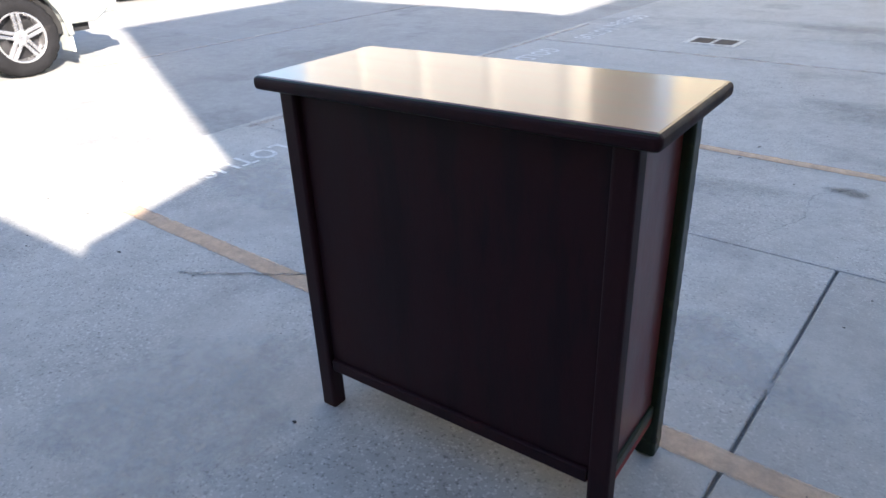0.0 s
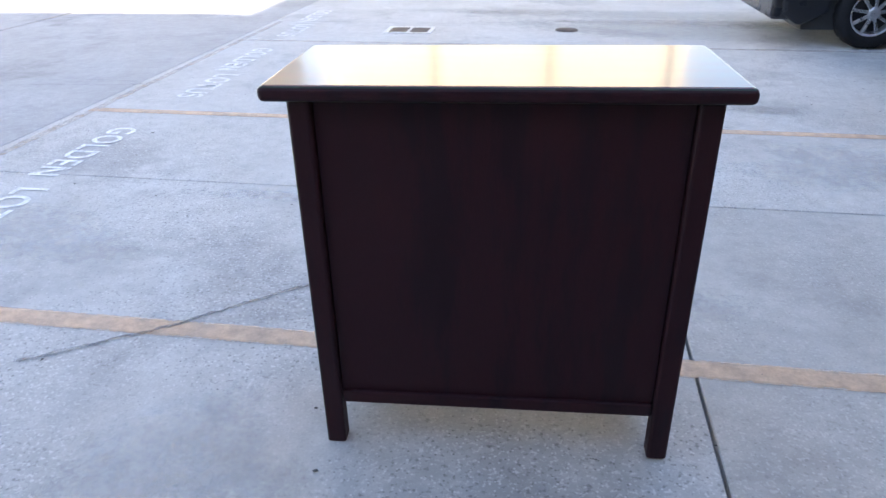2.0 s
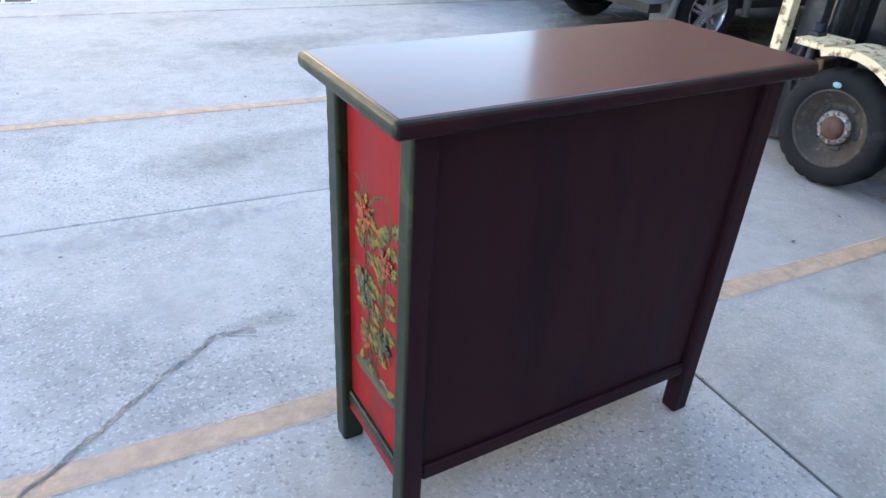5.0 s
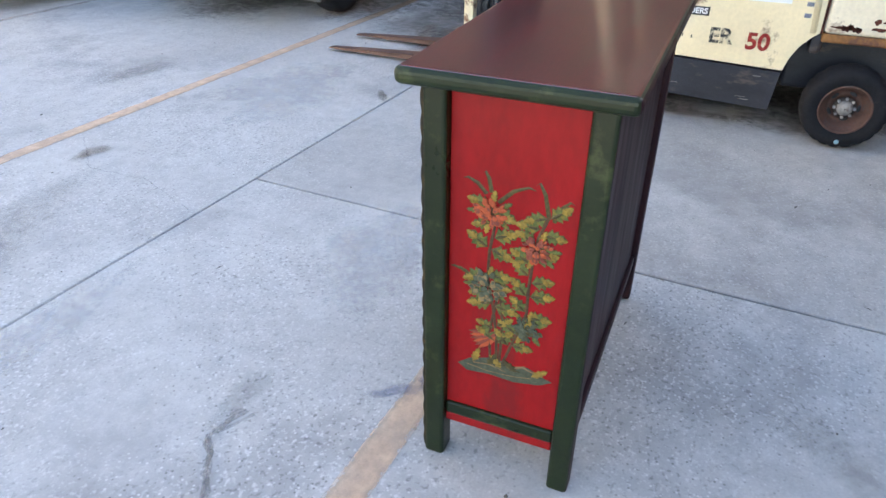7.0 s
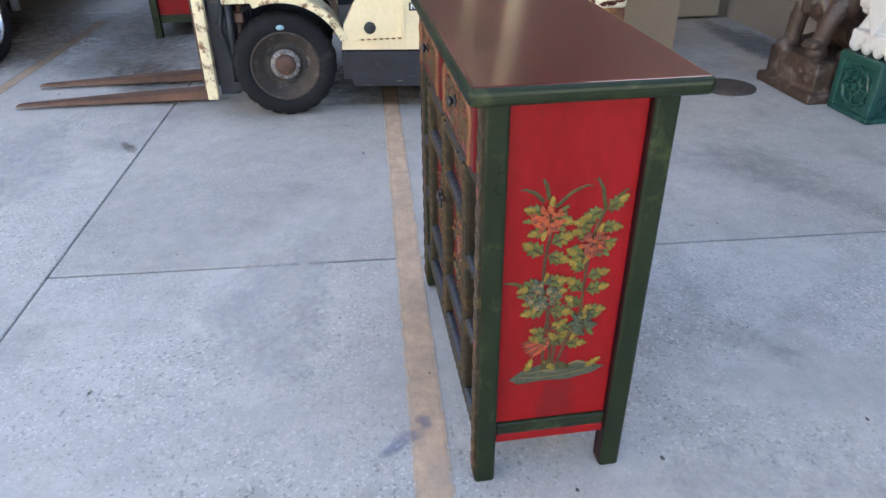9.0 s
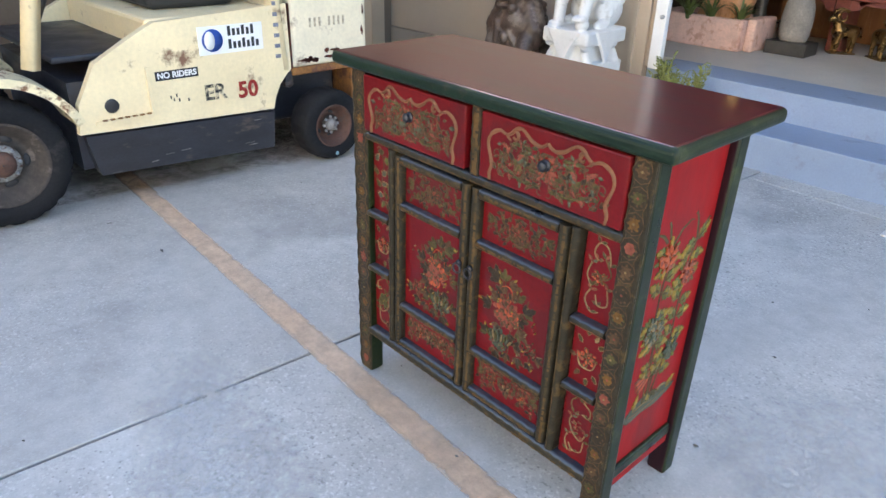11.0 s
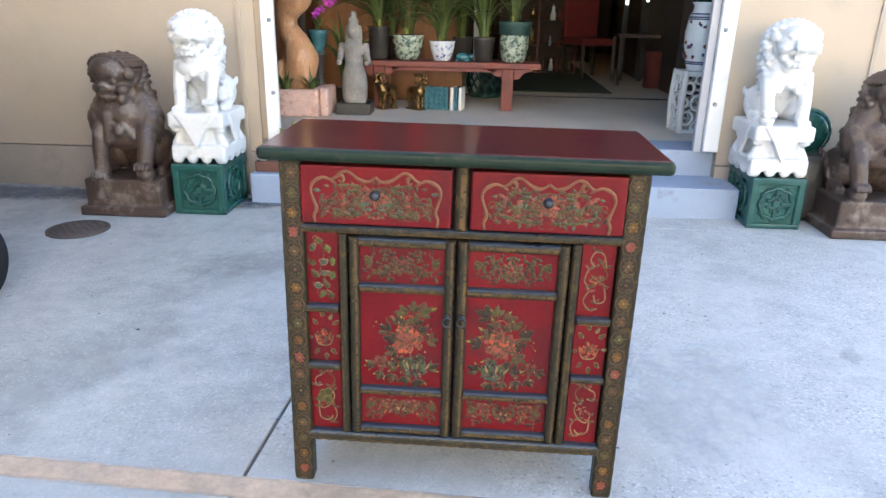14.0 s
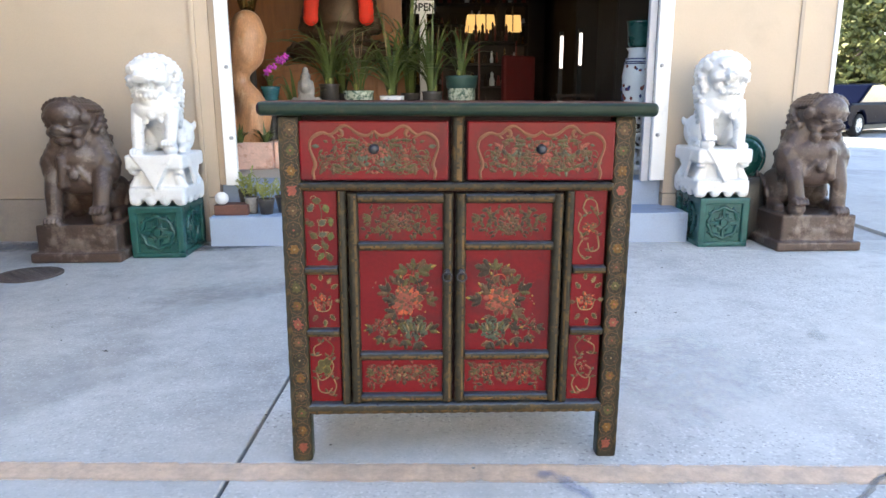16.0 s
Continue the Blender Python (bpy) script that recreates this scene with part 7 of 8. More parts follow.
# ---- the dark shop inside ----
def shelf_unit(x, y, w, h, turn, seed, warm=False):
    t = thing("shelf_unit", "dark wooden shelf crowded with small carved goods", "shelf", "shop shelves", pose(x, y, FZ + 0.004, 0, 0, turn))
    r = random.Random(seed)
    bm = bmesh.new()
    box(bm, -w / 2, w / 2, -0.2, -0.18, 0, h)
    for sx in (-1, 1):
        box(bm, sx * w / 2 - 0.015, sx * w / 2 + 0.015, -0.18, 0.2, 0, h)
    part("frame", bm, DARK_WALL, t)
    z = 0.08
    while z < h:
        bm = bmesh.new()
        box(bm, -w / 2 + 0.016, w / 2 - 0.016, -0.178, 0.2, z, z + 0.02)
        part("board", bm, DARK_WALL, t)
        x2 = -w / 2 + 0.08
        while x2 < w / 2 - 0.06:
            hh = r.uniform(0.08, 0.26)
            rr = r.uniform(0.02, 0.045)
            bm = bmesh.new()
            lathe(bm, [(rr, 0), (rr * 1.1, hh * 0.3), (rr * 0.6, hh * 0.7), (rr * 0.7, hh * 0.85), (rr * 0.3, hh)], 8, pose(x2, 0.05 + r.uniform(-0.08, 0.08), z + 0.02))
            part("figurine", bm, r.choice((BRONZE, BRONZE, BENCH_RED, VASE, BRASS)), t)
            x2 += rr * 2 + r.uniform(0.02, 0.1)
        z += 0.36
    return t


shelf_unit(-0.8, -11.3, 2.2, 2.3, 0, 1)
shelf_unit(-2.4, -9.4, 1.8, 2.2, 90, 2)
shelf_unit(1.2, -11.3, 1.7, 2.4, 0, 3)
shelf_unit(-2.44, -6.9, 0.9, 2.1, 90, 4)
# Hung glowing boxes stand in for a warm-lit stretch of shelving.
lamp = thing("lit_shelf_glow", "pair of amber glowing boxes for a warm-lit shelf in the dark shop", "lamp", m=pose(-1.05, -9.5, 2.15))
for x0, x1, z0, z1 in ((-0.07, 0.42, -0.14, 0.13), (-0.48, -0.19, -0.13, 0.12)):
    bm = bmesh.new()
    box(bm, x0, x1, -0.1, 0.1, z0, z1, 0.012)
    for v in bm.verts:
        if v.co.z > 0:
            v.co.x = (x0 + x1) / 2 + (v.co.x - (x0 + x1) / 2) * 0.86
    part("shade", bm, SHELF_GLOW, lamp)
    n = 3 if x1 > 0 else 2
    for k in range(1, n):
        bm = bmesh.new()
        x = x0 + (x1 - x0) * k / n
        box(bm, x - 0.008, x + 0.008, 0.101, 0.112, z0, z1)
        part("rib", bm, DARK_WALL, lamp)
bm = bmesh.new()
for x in (-0.34, 0.17):
    tube(bm, [(x, 0, 0.12), (x, 0, 0.95)], 0.01, 6)
part("hanger", bm, IRON, lamp)
lantern = bmesh.new()
lathe(lantern, [(0.05, -0.34), (0.075, -0.3), (0.075, 0.16), (0.1, 0.2), (0.02, 0.3), (0.008, 0.95)], 8)
ob = part("lantern", lantern, DARK_WALL)
ob.matrix_world = pose(-1.18, -9.3, 2.15)
tagged(ob, "unlit dark wooden hanging lantern in the shop", "lantern")
counter = thing("display_counter", "dark wooden open shelf crowded with standing figurines", "counter", m=pose(-0.8, -9.0, FZ + 0.004))
bm = bmesh.new()
box(bm, -0.55, 0.55, -0.25, -0.235, 0.0, 1.42)
part("back_panel", bm, DARK_WALL, counter)
for z in (0.02, 0.38, 0.74, 1.08, 1.4):
    bm = bmesh.new()
    box(bm, -0.55, 0.55, -0.234, 0.25, z, z + 0.024, 0.003)
    part("board", bm, DARK_WALL, counter)
for x in (-0.56, 0.0, 0.56):
    bm = bmesh.new()
    box(bm, x - 0.012, x + 0.012, 0.2, 0.255, 0.0, 1.425)
    part("post", bm, BENCH_RED, counter)
rnd = random.Random(92)
for k in range(40):
    fig = bmesh.new()
    hh, rr = rnd.uniform(0.1, 0.24), rnd.uniform(0.02, 0.04)
    lathe(fig, [(rr, 0), (rr * 1.15, hh * 0.35), (rr * 0.6, hh * 0.7), (rr * 0.75, hh * 0.84), (rr * 0.2, hh)], 8)
    ob = part("figurine", fig, (BRONZE, BRASS, BENCH_RED, VASE, BRONZE)[k % 5])
    ob.matrix_world = pose(-1.3 + 0.1 * (k % 10) + rnd.uniform(-0.02, 0.02), -8.93 + rnd.uniform(-0.1, 0.12), FZ + 0.004 + (0.044, 0.404, 0.764, 1.104)[k // 10])
    tagged(ob, "small carved figurine on a dark open shelf", "figurine", "figurines on the counter")
rnd = random.Random(91)
for k in range(22):
    fig = bmesh.new()
    hh, rr = rnd.uniform(0.12, 0.3), rnd.uniform(0.018, 0.035)
    lathe(fig, [(rr, 0), (rr * 1.15, hh * 0.35), (rr * 0.6, hh * 0.7), (rr * 0.75, hh * 0.84), (rr * 0.2, hh)], 8)
    ob = part("figurine", fig, (BRONZE, DARK_WALL, BENCH_RED)[k % 3])
    ob.matrix_world = pose(-1.32 + 0.05 * k, -9.0 + rnd.uniform(-0.15, 0.2), FZ + 1.428)
    tagged(ob, "small dark standing figurine on the counter", "figurine", "figurines on the counter")
for x, z in ((-1.90, 1.62), (-2.17, 1.66)):
    bm = bmesh.new()
    lathe(bm, [(0.016, -0.22), (0.022, -0.2), (0.022, 0.2), (0.016, 0.22)], 12)
    tb = part("strip_light", bm, TUBE_GLOW)
    tb.matrix_world = pose(x, -8.0, z)
    tagged(tb, "upright white strip light in a dark case", "lamp", "strip lights")
    bm = bmesh.new()
    box(bm, -0.03, 0.03, -0.05, -0.0215, -z + FZ + 0.006, 0.28, 0.004)
    ob = part("light_stand", bm, BLACK)
    ob.matrix_world = pose(x, -8.0, z)
    tagged(ob, "black stand behind a strip light", "stand", "light stands")
chair = thing("dining_chair", "high-backed dark red upholstered chair in the shop", "chair", m=pose(-1.52, -8.5, FZ + 0.004, 0, 0, 25) @ Matrix.Diagonal((1.2, 1.2, 1.05, 1)))
bm = bmesh.new()
box(bm, -0.24, 0.24, -0.25, 0.23, 0.42, 0.52, 0.03)
part("seat", bm, RED_CHAIR, chair)
bm = bmesh.new()
box(bm, -0.24, 0.24, -0.28, -0.2, 0.5, 1.15, 0.03)
part("backrest", bm, RED_CHAIR, chair)
for sx in (-1, 1):
    for y in (-0.22, 0.2):
        bm = bmesh.new()
        tube(bm, [(sx * 0.21, y, 0.0), (sx * 0.21, y, 0.43)], 0.024, 8)
        part("leg", bm, DARK_WALL, chair)
table = thing("side_table", "dark wooden side table with slim legs in the shop", "table", m=pose(-2.05, -7.7, FZ + 0.004))
bm = bmesh.new()
box(bm, -0.32, 0.32, -0.28, 0.28, 0.6, 0.64, 0.005)
part("tabletop", bm, DARK_WALL, table)
for sx in (-1, 1):
    for sy in (-1, 1):
        bm = bmesh.new()
        box(bm, sx * 0.28 - 0.02, sx * 0.28 + 0.02, sy * 0.24 - 0.02, sy * 0.24 + 0.02, 0, 0.6, 0.003)
        part("leg", bm, DARK_WALL, table)
bm = bmesh.new()
lathe(bm, [(0.13, 0), (0.13, 0.44), (0.14, 0.45), (0.12, 0.45)], 20)
ob = part("bin", bm, BENCH_RED)
ob.matrix_world = pose(-2.2, -7.3, FZ + 0.004)
tagged(ob, "dark red cylindrical bin beside the table", "bin")

for x, y, z, sd, n, hh, sp in ((1.28, -4.75, FZ, 31, 34, 0.95, 0.42), (0.2, -5.28, BT, 32, 44, 1.45, 0.42), (0.9, -5.3, BT, 33, 30, 1.0, 0.55)):
    t = thing("potted_plant", "dark pot of long arching strap leaves by the bench", "plant pot", "orchid pots on the bench", pose(x, y, z))
    pot([(0.07, 0), (0.09, 0.02), (0.1, 0.2), (0.11, 0.21), (0.09, 0.21)], POT_DARK, t)
    bm = bmesh.new()
    blades(bm, n // 2, hh, sp * 1.2, random.Random(sd), 0.04, 0.05, 0.9)
    ob = part("leaves", bm, BLADE, t)
    ob.location = (0, 0, 0.2)

# ---- vehicles ----
def wheel(parent, m, r, w, rim_mat, style, rim_r=0.62, name="wheel", hub_mat=None, cap_mat=None):
    """A wheel with its axle along local y, its outer face to -y."""
    wh = new(name)
    wh.parent, wh.matrix_basis = parent, m
    bm = bmesh.new()
    prof = [(rim_r * r, -w * 0.42), (r * 0.72, -w * 0.5), (r * 0.9, -w * 0.49), (r * 0.975, -w * 0.38), (r, -w * 0.2), (r, w * 0.2), (r * 0.975, w * 0.38), (r * 0.9, w * 0.49), (r * 0.72, w * 0.5), (rim_r * r, w * 0.42)]
    lathe(bm, prof, 88, pose(0, 0, 0, -90, 0, 0), closed=False)
    # shallow tread blocks
    for v in bm.verts:
        d = math.hypot(v.co.x, v.co.z)
        if d > 0.96 * r and int(math.degrees(math.atan2(v.co.z, v.co.x)) / 360 * 88 + 200.5) % 4 < 1:
            v.co.x, v.co.z = v.co.x * 0.972, v.co.z * 0.972
    part("tyre", bm, TYRE, wh, "black rubber tyre")
    bm = bmesh.new()
    R = rim_r * r
    if style == "steel":
        lathe(bm, [(R * 1.05, -w * 0.43), (R * 1.0, -w * 0.47), (R * 0.95, -w * 0.40), (R * 0.9, -w * 0.33), (R * 0.84, -w * 0.30), (R * 0.72, -w * 0.06), (R * 0.6, -w * 0.02), (R * 0.5, -w * 0.05), (R * 0.46, -w * 0.16)], 40, pose(0, 0, 0, -90, 0, 0), closed=False)
        g = bmesh.new()
        lathe(g, [(R * 0.46, -w * 0.12), (R * 0.45, -w * 0.2), (R * 0.3, -w * 0.22)], 32, pose(0, 0, 0, -90, 0, 0), closed=False)
        part("hub", g, hub_mat, wh, "pale bolted hub")
        # dark hand holes round the hub
        for k in range(5):
            g = bmesh.new()
            ball(g, (0, 0, 0), (R * 0.17, w * 0.03, R * 0.09))
            hole = part("hand_hole", g, BLACK, wh, "dark hand hole")
            hole.matrix_basis = Matrix.Rotation(2 * math.pi * k / 5 + 0.4, 4, "Y") @ Matrix.Translation((0, -w * 0.03, R * 0.58))
        g = bmesh.new()
        lathe(g, [(R * 0.32, -w * 0.1), (R * 0.31, -w * 0.3), (R * 0.22, -w * 0.36), (0.004, -w * 0.38)], 24, pose(0, 0, 0, -90, 0, 0), closed=False)
        part("hub_cap", g, cap_mat, wh)
        for k in range(8):
            a = 2 * math.pi * k / 8
            g = bmesh.new()
            lathe(g, [(0.008, 0), (0.008, 0.012), (0.002, 0.014)], 8, pose(R * 0.395 * math.cos(a), -w * 0.21, R * 0.395 * math.sin(a), 90, 0, 0))
            part("bolt", g, STEEL, wh)
    else:
        lathe(bm, [(R * 1.03, -w * 0.43), (R * 0.98, -w * 0.45), (R * 0.94, -w * 0.4), (R * 0.9, -w * 0.1), (R * 0.88, w * 0.3)], 36, pose(0, 0, 0, -90, 0, 0), closed=False)
        lathe(bm, [(R * 0.3, -w * 0.36), (R * 0.26, -w * 0.41), (R * 0.12, -w * 0.42), (0.004, -w * 0.42)], 20, pose(0, 0, 0, -90, 0, 0), closed=False)
        n = 5 if style == "five" else 9
        for k in range(n):
            g = bmesh.new()
            if style == "five":
                for off in (-0.1, 0.1):
                    box(g, R * (off - 0.07), R * (off + 0.07), -w * 0.41, -w * 0.25, R * 0.2, R * 0.95, 0.004)
            else:
                box(g, -R * 0.07, R * 0.07, -w * 0.41, -w * 0.25, R * 0.2, R * 0.95, 0.004)
            pour(g, bm, Matrix.Rotation(2 * math.pi * k / n, 4, "Y"))
    part("rim", bm, rim_mat, wh, "rusty steel rim" if style == "steel" else "silver alloy rim")
    bm = bmesh.new()
    lathe(bm, [(R * 0.95, w * 0.0), (0.01, w * 0.0)], 24, pose(0, 0, 0, -90, 0, 0), closed=False)
    part("brake_disc", bm, IRON, wh)
    return wh


def arc(cx, cz, r, a0, a1, n=9):
    return [(cx + r * math.cos(math.radians(a0 + (a1 - a0) * k / n)), cz + r * math.sin(math.radians(a0 + (a1 - a0) * k / n))) for k in range(n + 1)]


def car(name, label, paint, m, length, width, height, r, ax0, ax1, clear, belt, rim_style, suv, lower=None):
    """A car, from its bumper at x 0 along +x, y across, wheels on the ground."""
    t = thing(name, label, "car", "parked cars", m)
    w = width / 2
    ar = r * 1.22
    low = clear
    outline = [(0.02, low + 0.12), (0.0, low + 0.3), (0.06, belt - 0.06), (0.16, belt)] + [(length - 0.9, belt - 0.02), (length - 0.08, belt - 0.2), (length, low + 0.3), (length - 0.03, low + 0.1)]
    bottom = [(length - 0.2, low)] + arc(ax1, r, ar, 0, 180) + arc(ax0, r, ar, 0, 180) + [(0.2, low)]
    bottom = [(x, max(z, low)) for x, z in bottom]
    bm = bmesh.new()
    prism(bm, outline + bottom, -w, w)
    ob = part("body", bm, paint, t)
    bv = ob.modifiers.new("round", "BEVEL")
    bv.width, bv.segments, bv.limit_method, bv.angle_limit = 0.05, 3, "ANGLE", radians(50)
    # cabin
    if suv:
        cab = [(0.12, belt - 0.02), (0.32, height - 0.06), (0.5, height), (length - 2.0, height), (length - 1.25, belt - 0.02)]
    else:
        cab = [(0.75, belt - 0.02), (1.35, height - 0.03), (2.0, height), (length - 2.2, height - 0.06), (length - 1.2, belt - 0.02)]
    bm = bmesh.new()
    prism(bm, cab, -w + 0.13, w - 0.13)
    ob = part("roof", bm, paint, t)
    bv = ob.modifiers.new("round", "BEVEL")
    bv.width, bv.segments, bv.limit_method = 0.06, 3, "ANGLE"
    cx = sum(p[0] for p in cab) / len(cab)
    pane = [(cx + (x - cx) * 0.9, belt + (z - belt) * 0.88 + 0.02) for x, z in cab]
    for sy in (-1, 1):
        bm = bmesh.new()
        prism(bm, pane, min(sy * (w - 0.128), sy * (w - 0.118)), max(sy * (w - 0.128), sy * (w - 0.118)))
        part("side_window", bm, CAR_GLASS, t)
    bm = bmesh.new()
    box(bm, 0.25, length - 0.25, -w + 0.12, w - 0.12, low * 0.8, low + 0.25)
    part("underbody", bm, BLACK, t)
    bm = bmesh.new()
    box(bm, -0.07, 0.2, -w + 0.03, w - 0.03, low + 0.06, low + 0.30, 0.04, 3)
    bumper = part("bumper", bm, lower or paint, t, "plain bumper")
    bm = bmesh.new()
    box(bm, -0.075, -0.05, -0.2, 0.2, low + 0.34, low + 0.46)
    part("number_plate", bm, WHITE_PAINT, t)
    for sy in (-1, 1):
        bm = bmesh.new()
        box(bm, -0.01, 0.1, min(sy * (w - 0.04), sy * (w - 0.3)), max(sy * (w - 0.04), sy * (w - 0.3)), belt - 0.3, belt - 0.1, 0.02)
        part("tail_light", bm, ROBE_RED if suv else CAR_GLASS, t)
        for ax in (ax0, ax1):
            wheel(t, pose(ax, sy * (w - 0.11), r, 0, 0, 0 if sy < 0 else 180), r, 0.22, ALLOY, rim_style)
        if suv:
            bm = bmesh.new()
            box(bm, ax0 - ar - 0.03, ax0 - ar, min(sy * w, sy * (w - 0.24)), max(sy * w, sy * (w - 0.24)), 0.16, low + 0.14, 0.01)
            part("mud_flap", bm, lower or paint, t)
            bm = bmesh.new()
            tube(bm, [(ax0 + x - ax0, sy * (w - 0.004), z) for x, z in arc(ax0, r, ar + 0.02, -5, 185, 12)], 0.035, 6)
            part("arch_flare", bm, lower or paint, t)
    bm = bmesh.new()
    tube(bm, [(ax0, -w + 0.2, r), (ax0, w - 0.2, r)], 0.05, 8)
    ball(bm, (ax0, 0.05, r), (0.13, 0.12, 0.12))
    part("axle", bm, IRON, t)
    return t


car("parked_car", "silver off-road car parked with its rear to the yard", SUV_SILVER, pose(3.2, 3.83, 0, 0, 0, -3), 4.6, 1.72, 1.75, 0.335, 0.82, 3.5, 0.42, 1.0, "five", True, SUV_LOWER)
car("parked_car", "black saloon car parked with silver spoked wheels", CAR_BLACK, pose(2.6, 6.4, 0, 0, 0, -3), 4.7, 1.8, 1.45, 0.33, 0.85, 3.65, 0.2, 0.9, "nine", False)
car("parked_car", "white car with alloy wheels standing in full sun", CAR_WHITE, pose(-7.2, 2.78, 0, 0, 0, -90), 4.6, 1.8, 1.75, 0.37, 0.98, 3.7, 0.42, 1.05, "five", True, CAR_WHITE)
car("parked_car", "pale car with a bright steel bumper in full sun", SUV_SILVER, pose(-10.5, 6.05, 0, 0, 0, 172), 4.2, 1.45, 1.5, 0.31, 0.8, 3.3, 0.3, 0.9, "five", True, ALLOY)
car("parked_car", "dark blue saloon car parked beyond the shop corner", CAR_BLUE, pose(-9.4, -14.69, 0, 0, 0, 214), 4.3, 1.65, 1.26, 0.27, 0.66, 3.2, 0.18, 0.8, "nine", False)

# ---- the forklift ----
fork = thing("forklift", "old cream forklift truck with chipped rusty paint, parked forks down", "forklift")
X0, X1 = 2.36, 3.66


def fpart(name, bm, mat, parent=None, label=""):
    return part(name, bm, mat, parent or fork, label)


def side_plate(outline, x0, x1):
    """A plate whose outline is given in y and z."""
    bm = bmesh.new()
    prism(bm, [(-y, z) for y, z in outline], x0, x1, m=Matrix.Rotation(math.pi / 2, 4, "Z") @ Matrix.Diagonal((-1, -1, 1, 1)))
    return bm


for sx in (0, 1):
    a, b = (X0, X0 + 0.05) if sx == 0 else (X1 - 0.05, X1)
    body = [(0.42, 0.385), (0.40, 0.52), (0.30, 0.70), (0.12, 0.80), (0.0, 0.86), (-0.725, 0.9), (-0.732, 0.55), (-0.70, 0.525), (-0.655, 0.475), (-0.622, 0.41), (-0.605, 0.345)]
    bm = bmesh.new()
    bm = side_plate(body, a, b)
    ob = fpart("body_side", bm, CREAM_PAINT, label="cream side panel")
    bm = side_plate([(0.40, 0.375), (-0.60, 0.335), (-0.58, 0.13), (0.36, 0.175), (0.37, 0.2)], a - 0.01 if sx == 0 else a, b if sx == 0 else b + 0.01)
    fpart("step_skirt", bm, TRUCK_DARK, label="worn dark steel step skirt")
    # front mudguard over the wheel
    bm = bmesh.new()
    outer, inner = arc(0.75, 0.30, 0.395, 22, 112, 12), arc(0.75, 0.30, 0.355, 22, 112, 12)
    prev = None
    xa, xb = (a - 0.012, a + 0.25) if sx == 0 else (a - 0.2, b + 0.012)
    for (y, z), (y2, z2) in zip(outer, inner):
        row = [bm.verts.new((xa, 1.5 - y, z)), bm.verts.new((xb, 1.5 - y, z)), bm.verts.new((xb, 1.5 - y2, z2)), bm.verts.new((xa, 1.5 - y2, z2))]
        if prev:
            for k in range(4):
                bm.faces.new((prev[k], prev[(k + 1) % 4], row[(k + 1) % 4], row[k]))
        else:
            bm.faces.new(row)
        prev = row
    bm.faces.new(prev[::-1])
    bmesh.ops.recalc_face_normals(bm, faces=bm.faces[:])
    fpart("mudguard", bm, RUSTY_CREAM, label="chipped cream mudguard")
    bm = bmesh.new()
    box(bm, xa, xb, 0.885, 1.045, 0.655, 0.688, 0.006)
    fpart("mudguard_lip", bm, RUSTY_CREAM, label="worn flat lip of the mudguard")
    wx = X0 + 0.03 if sx == 0 else X1 - 0.03
    wheel(fork, pose(wx + (0.085 if sx == 0 else -0.085), 0.75, 0.296, 0, 0, -90 if sx == 0 else 90), 0.296, 0.18, RIM_RUST, "steel", 0.64, "front_wheel", HUB, RIM_RED)
    wheel(fork, pose(wx + (-0.045 if sx == 0 else 0.045), -0.935, 0.208, 0, 0, -90 if sx == 0 else 90), 0.208, 0.19, RIM_RED, "steel", 0.58, "rear_wheel", RIM_RUST, HUB)
bm = bmesh.new()
lathe(bm, [(0.019, 0), (0.019, 0.002), (0.002, 0.003)], 14, pose(X0 - 0.0165, 0.75, 0.525, 0, -90, 0) @ Matrix.Diagonal((0.75, 1.2, 1, 1)))
fpart("tyre_mark", bm, PALE_CYAN, label="pale blue round mark on the tyre")
bm = bmesh.new()
box(bm, X0 + 0.052, X1 - 0.052, -0.58, 0.42, 0.2, 0.62)
fpart("chassis", bm, TRUCK_DARK)
bm = bmesh.new()
box(bm, X0 + 0.052, X1 - 0.052, -0.70, 0.02, 0.62, 0.87, 0.02)
fpart("engine_cover", bm, CREAM_PAINT)
# step pocket, hand rail
bm = bmesh.new()
box(bm, X0 - 0.012, X0 - 0.002, 0.06, 0.34, 0.42, 0.436)
box(bm, X0 - 0.012, X0 - 0.002, 0.06, 0.075, 0.436, 0.66)
fpart("step_pocket", bm, CREAM_PAINT)
bm = bmesh.new()
box(bm, X0 + 0.1, X1 - 0.1, -0.1, 0.45, 0.70, 0.73, 0.01)
fpart("floor_plate", bm, TRUCK_DARK)
bm = bmesh.new()
box(bm, X0 + 0.3, X1 - 0.3, -0.6, -0.1, 0.87, 1.0, 0.05, 3)
box(bm, X0 + 0.3, X1 - 0.3, -0.7, -0.58, 0.98, 1.45, 0.05, 3)
fpart("seat", bm, BLACK, label="black seat")
# counterweight: chipped cream above, rust below
bm = bmesh.new()
box(bm, X0 - 0.005, X1 + 0.005, -1.26, -0.744, 0.55, 1.12, 0.028, 3)
cw = fpart("counterweight", bm, CREAM_RUST, label="chipped cream counterweight")
bm = bmesh.new()
box(bm, X0 + 0.22, X1 - 0.22, -1.16, -0.62, 0.2, 0.50, 0.02)
box(bm, X0 + 0.12, X1 - 0.12, -0.97, -0.93, 0.18, 0.235, 0.01)
box(bm, X0 + 0.02, X0 + 0.22, -0.76, -0.70, 0.44, 0.545, 0.02)
fpart("steering_axle", bm, TRUCK_DARK, label="greasy dark steering axle")
bm = bmesh.new()
box(bm, X0 + 0.02, X1 - 0.02, -1.27, -1.17, 0.26, 0.56, 0.03)
